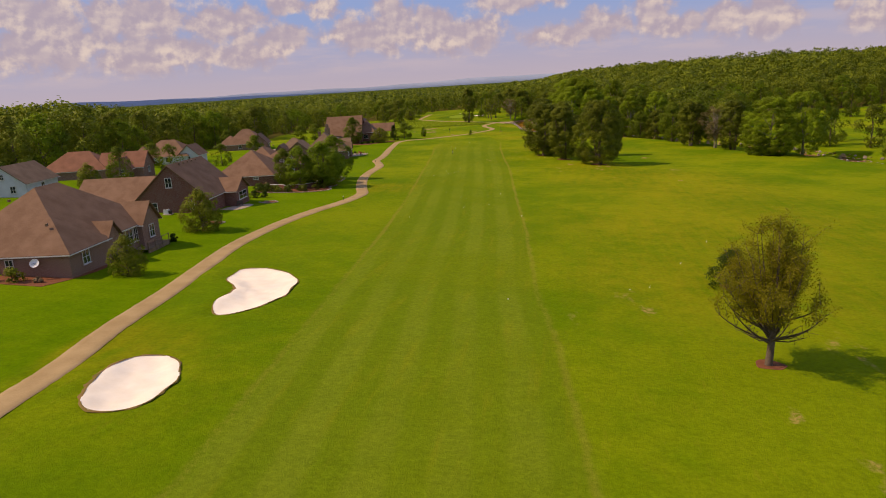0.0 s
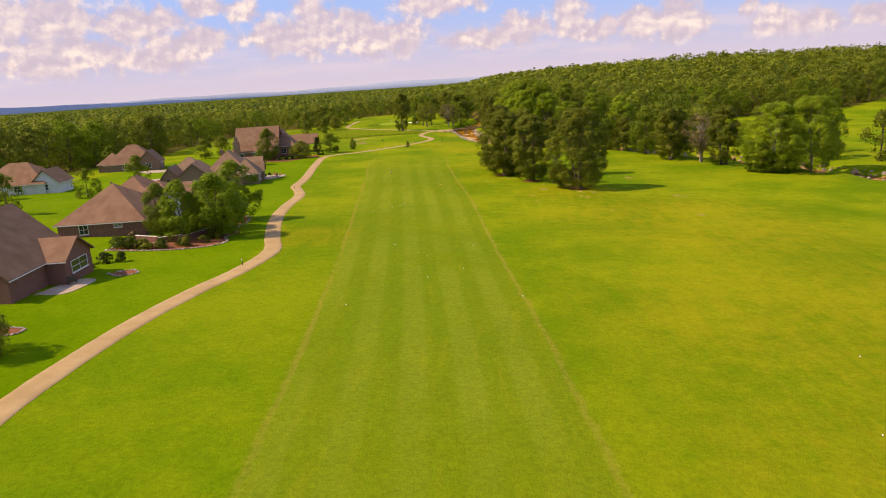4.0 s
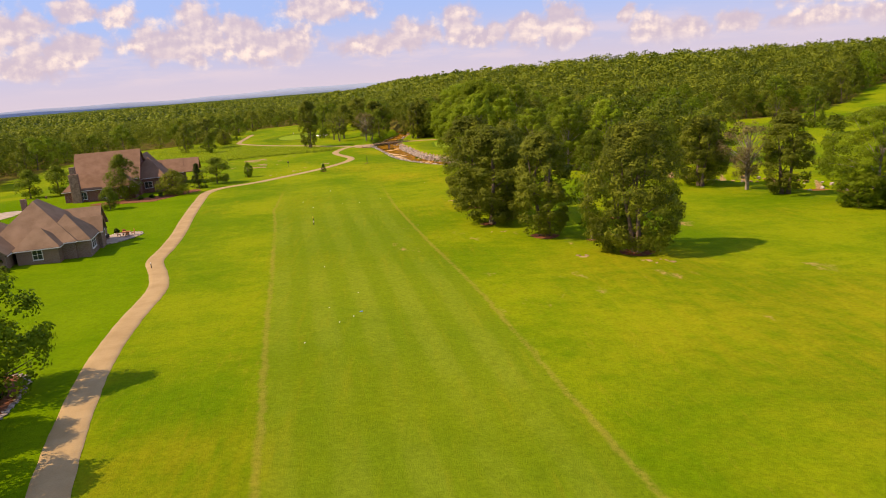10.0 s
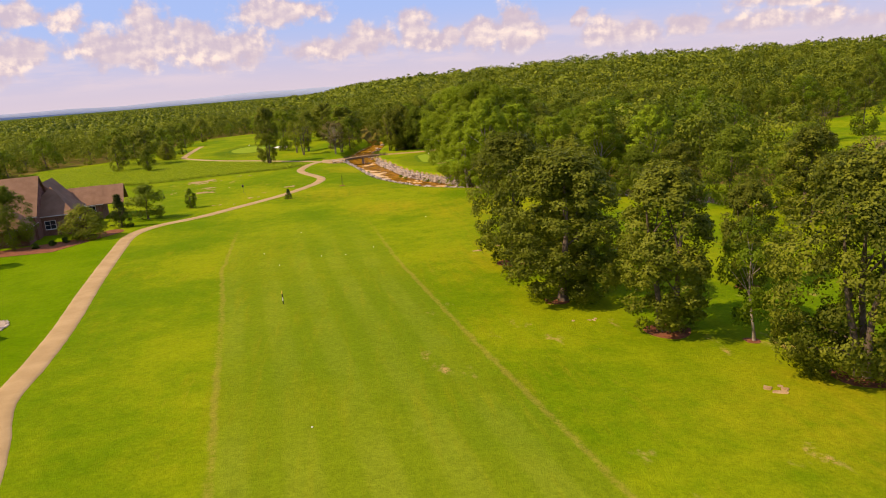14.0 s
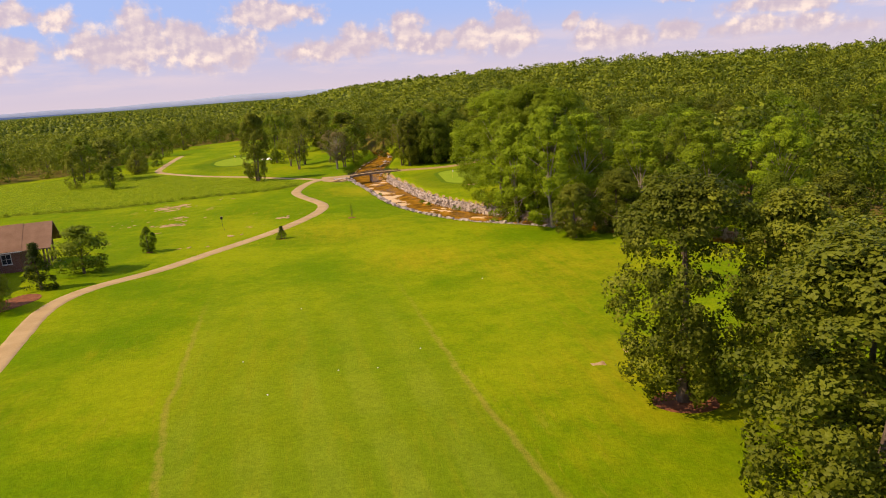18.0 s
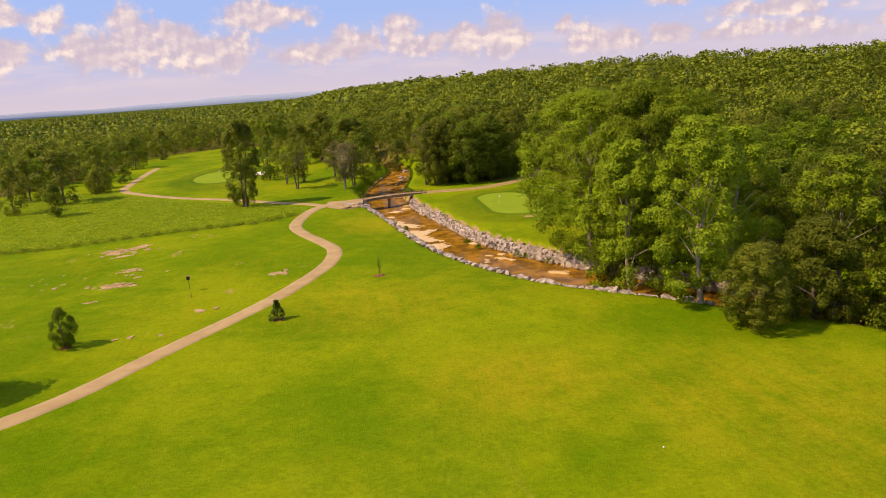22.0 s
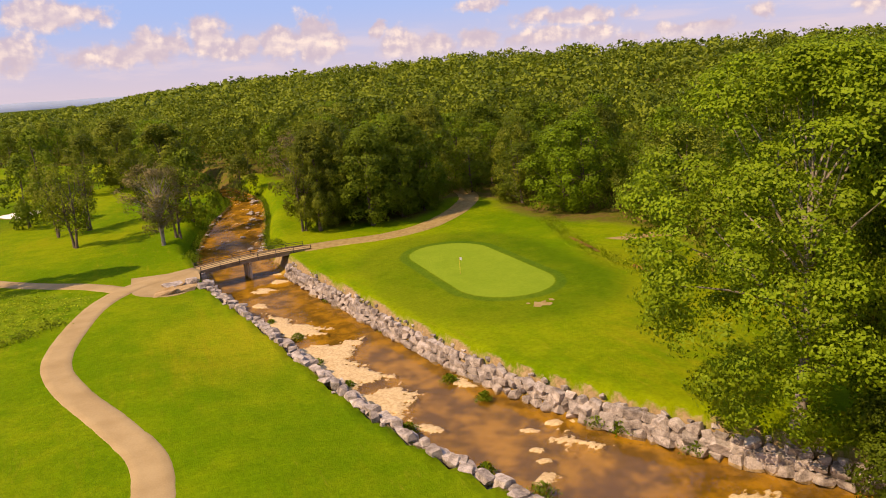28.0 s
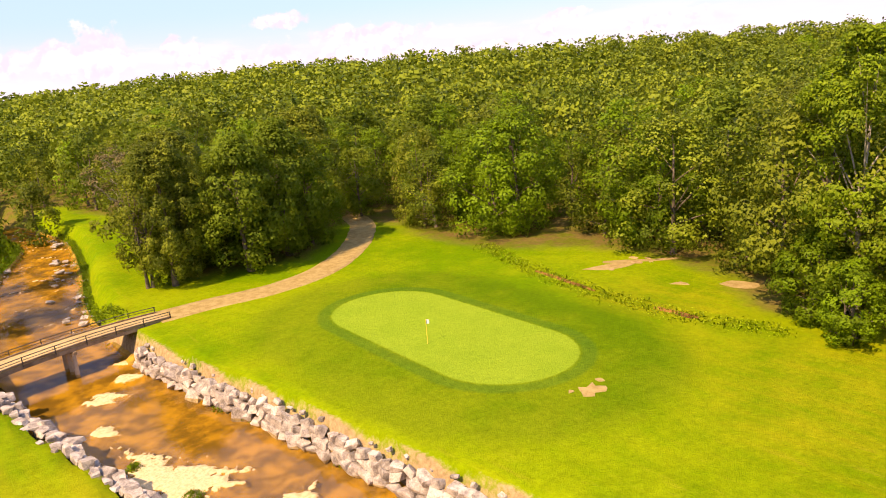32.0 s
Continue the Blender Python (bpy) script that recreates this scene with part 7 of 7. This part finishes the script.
part("box", box(0, 0, 1.95, 0.42, 0.42, 0.5, 0, 0.02), M_black, bh)
part("lid", box(0, 0, 2.23, 0.55, 0.55, 0.06, 0, 0.01), M_wood, bh)
bh2 = thing("stake", pose(-38.2, 301.6, at_ground(-38.2, 301.6)), "short thin metal stake in the grass", "stake")
part("rod", cyl(0, 0, -0.1, 0.8, 0.03), M_steel, bh2)
for x, y in ((-29.9, 76.6), (-44.3, 163.2)):
    pm = thing("path_marker", pose(x, y, at_ground(x, y)), "short white and green marker post beside the path", "marker post")
    part("post", cyl(0, 0, -0.1, 0.75, 0.06), M_black, pm)
    part("cap", cyl(0, 0, 0.75, 0.95, 0.07, 0.03), M_white, pm)
sap = thing("sapling", pose(-12.0, 303.6, at_ground(-12, 303.6)), "thin staked sapling on a bare mulch ring", "sapling")
v_, f_ = joined([tube_arrays(np.array([(0, 0, -0.1), (0.03, 0, 1.2), (0.0, 0.04, 2.6)]), [0.05, 0.04, 0.015], 5), tube_arrays(np.array([(0.25, 0, -0.1), (0.25, 0, 1.5)]), [0.03, 0.03], 4)])
part("stem", mesh_np("sapling_stem", v_, f_, M_bark, True), None, sap)
q_ = leaf_quads(np.random.default_rng(3).normal(size=(140, 3)) * [0.16, 0.16, 0.7] + [0, 0, 1.7], np.random.default_rng(4).normal(size=(140, 3)), 0.16, np.random.default_rng(5))
part("leaves", mesh_np("sapling_leaves", q_.reshape(-1, 3), np.arange(len(q_) * 4).reshape(-1, 4), M_maple, False, {"tint": np.zeros(len(q_) * 4)}), None, sap)
plant("cypress", -26.0, 287.7, 2.5, 1.9, "small dense conical evergreen beside the path", name="evergreen")
for x, y in ((2.3, 91.7), (-13.8, 217.9), (-10.2, 92), (-4.5, 84), (1.0, 76), (-18.2, 156.9), (-13.1, 141.7), (-16.4, 135.9), (-13.5, 132), (-15, 130.2), (-18.2, 124.1), (-17.6, 218.2), (-24, 214), (-9, 222), (-3.6, 71), (-12, 58), (9, 6.4), (-27, 223), (8.2, 62), (-6, 86), (-21.5, 240), (3.4, 247), (37, 43), (30.6, 27.7), (22.5, 12.9), (24.9, 14.4)):
    bm = bmesh.new()
    bmesh.ops.create_icosphere(bm, subdivisions=2, radius=0.065, matrix=pose(0, 0, 0.05))
    tagged(part("golf_ball", bm, M_white), "small white golf ball lying on the turf", "golf ball", "balls on the fairway").matrix_world = pose(x, y, at_ground(x, y, 0.005))
tm = thing("tee_marker", pose(-12.7, 133.7, at_ground(-12.7, 133.7)), "small blue plate set in the fairway", "golf marker")
part("plate", box(0, 0, 0.03, 0.35, 0.22, 0.06, 0, 0.015), M_blue, tm)
part("number_bar", box(0, 0, 0.065, 0.2, 0.05, 0.012), M_white, tm)
ac = thing("air_conditioner", pose(-57.6, 54.9, at_ground(-57.6, 54.9), 0, 0, 5), "grey air conditioning unit on a pale pad", "air conditioner")
part("pad", box(0, 0, 0.05, 1.7, 1.4, 0.14, 0, 0.02), M_paving, ac)
part("casing", box(-0.2, 0, 0.55, 0.9, 0.9, 0.9, 0, 0.05), M_siding, ac)
part("grille", cyl(-0.2, 0, 0.98, 1.04, 0.36, None, 20), M_steel, ac)
part("cover", box(0.45, 0.1, 0.42, 0.5, 0.7, 0.7, 0, 0.06), M_steel, ac)
dish = thing("satellite_dish", pose(-47.4, 7.0, at_ground(-47.4, 7.0, 2.0)), "white satellite dish on the brick wall", "satellite dish")
bm = bmesh.new()
bmesh.ops.create_uvsphere(bm, u_segments=16, v_segments=8, radius=0.55, matrix=Matrix.Diagonal((1, 1, 0.35, 1)))
bmesh.ops.delete(bm, geom=[v for v in bm.verts if v.co.z > 0.01], context="VERTS")
bmesh.ops.solidify(bm, geom=bm.faces, thickness=0.02)
part("reflector", bm, M_white, dish).matrix_local = pose(0, -0.25, 0, 60, 0, 20)
part("bracket", box(0, 0.1, -0.1, 0.06, 0.7, 0.06), M_steel, dish)
part("arm", box(0, -0.45, 0.0, 0.04, 0.5, 0.04), M_steel, dish)


def patio_set(x, y, label):
    e = thing("patio_table", pose(x, y, at_ground(x, y, 0.1)), label, "table")
    part("tabletop", cyl(0, 0, 0.70, 0.78, 0.85, None, 24), M_fabric, e)
    for a in range(4):
        part("leg", cyl(0.55 * math.cos(a * 1.571), 0.55 * math.sin(a * 1.571), 0.0, 0.7, 0.04), M_steel, e)
    for a in range(4):
        c = thing("patio_chair", pose(x + 1.25 * math.cos(a * 1.571 + 0.5), y + 1.25 * math.sin(a * 1.571 + 0.5), at_ground(x, y, 0.1), 0, 0, math.degrees(a * 1.571 + 0.5) + 90), "orange-brown patio chair by the table", "chair", "patio chairs")
        part("seat", box(0, 0, 0.43, 0.55, 0.55, 0.09, 0, 0.03), M_fabric, c)
        part("backrest", box(0, -0.27, 0.75, 0.55, 0.08, 0.6, 0, 0.03), M_fabric, c)
        for i, j in ((-1, -1), (1, -1), (-1, 1), (1, 1)):
            part("leg", box(0.23 * i, 0.23 * j, 0.2, 0.04, 0.04, 0.4), M_steel, c)


patio_set(-57.0, 191.6, "round orange-brown patio table on the paving")
for x, y, mt, lb in ((-60.2, 186.4, M_white, "white cushioned garden seat on the patio"), (-59.6, 188.6, M_steel, "dark garden seat on the patio"), (-48.6, 66.6, M_steel, "dark garden seat on the patio")):
    g = thing("garden_seat", pose(x, y, at_ground(x, y, 0.1), 0, 0, 40), lb, "chair")
    part("seat", box(0, 0, 0.4, 1.2, 0.6, 0.16, 0, 0.05), mt, g)
    part("backrest", box(0, -0.3, 0.72, 1.2, 0.12, 0.6, 0, 0.05), mt, g)
    for i, j in ((-1, -1), (1, -1), (-1, 1), (1, 1)):
        part("leg", box(0.5 * i, 0.22 * j, 0.17, 0.06, 0.06, 0.36), M_steel, g)
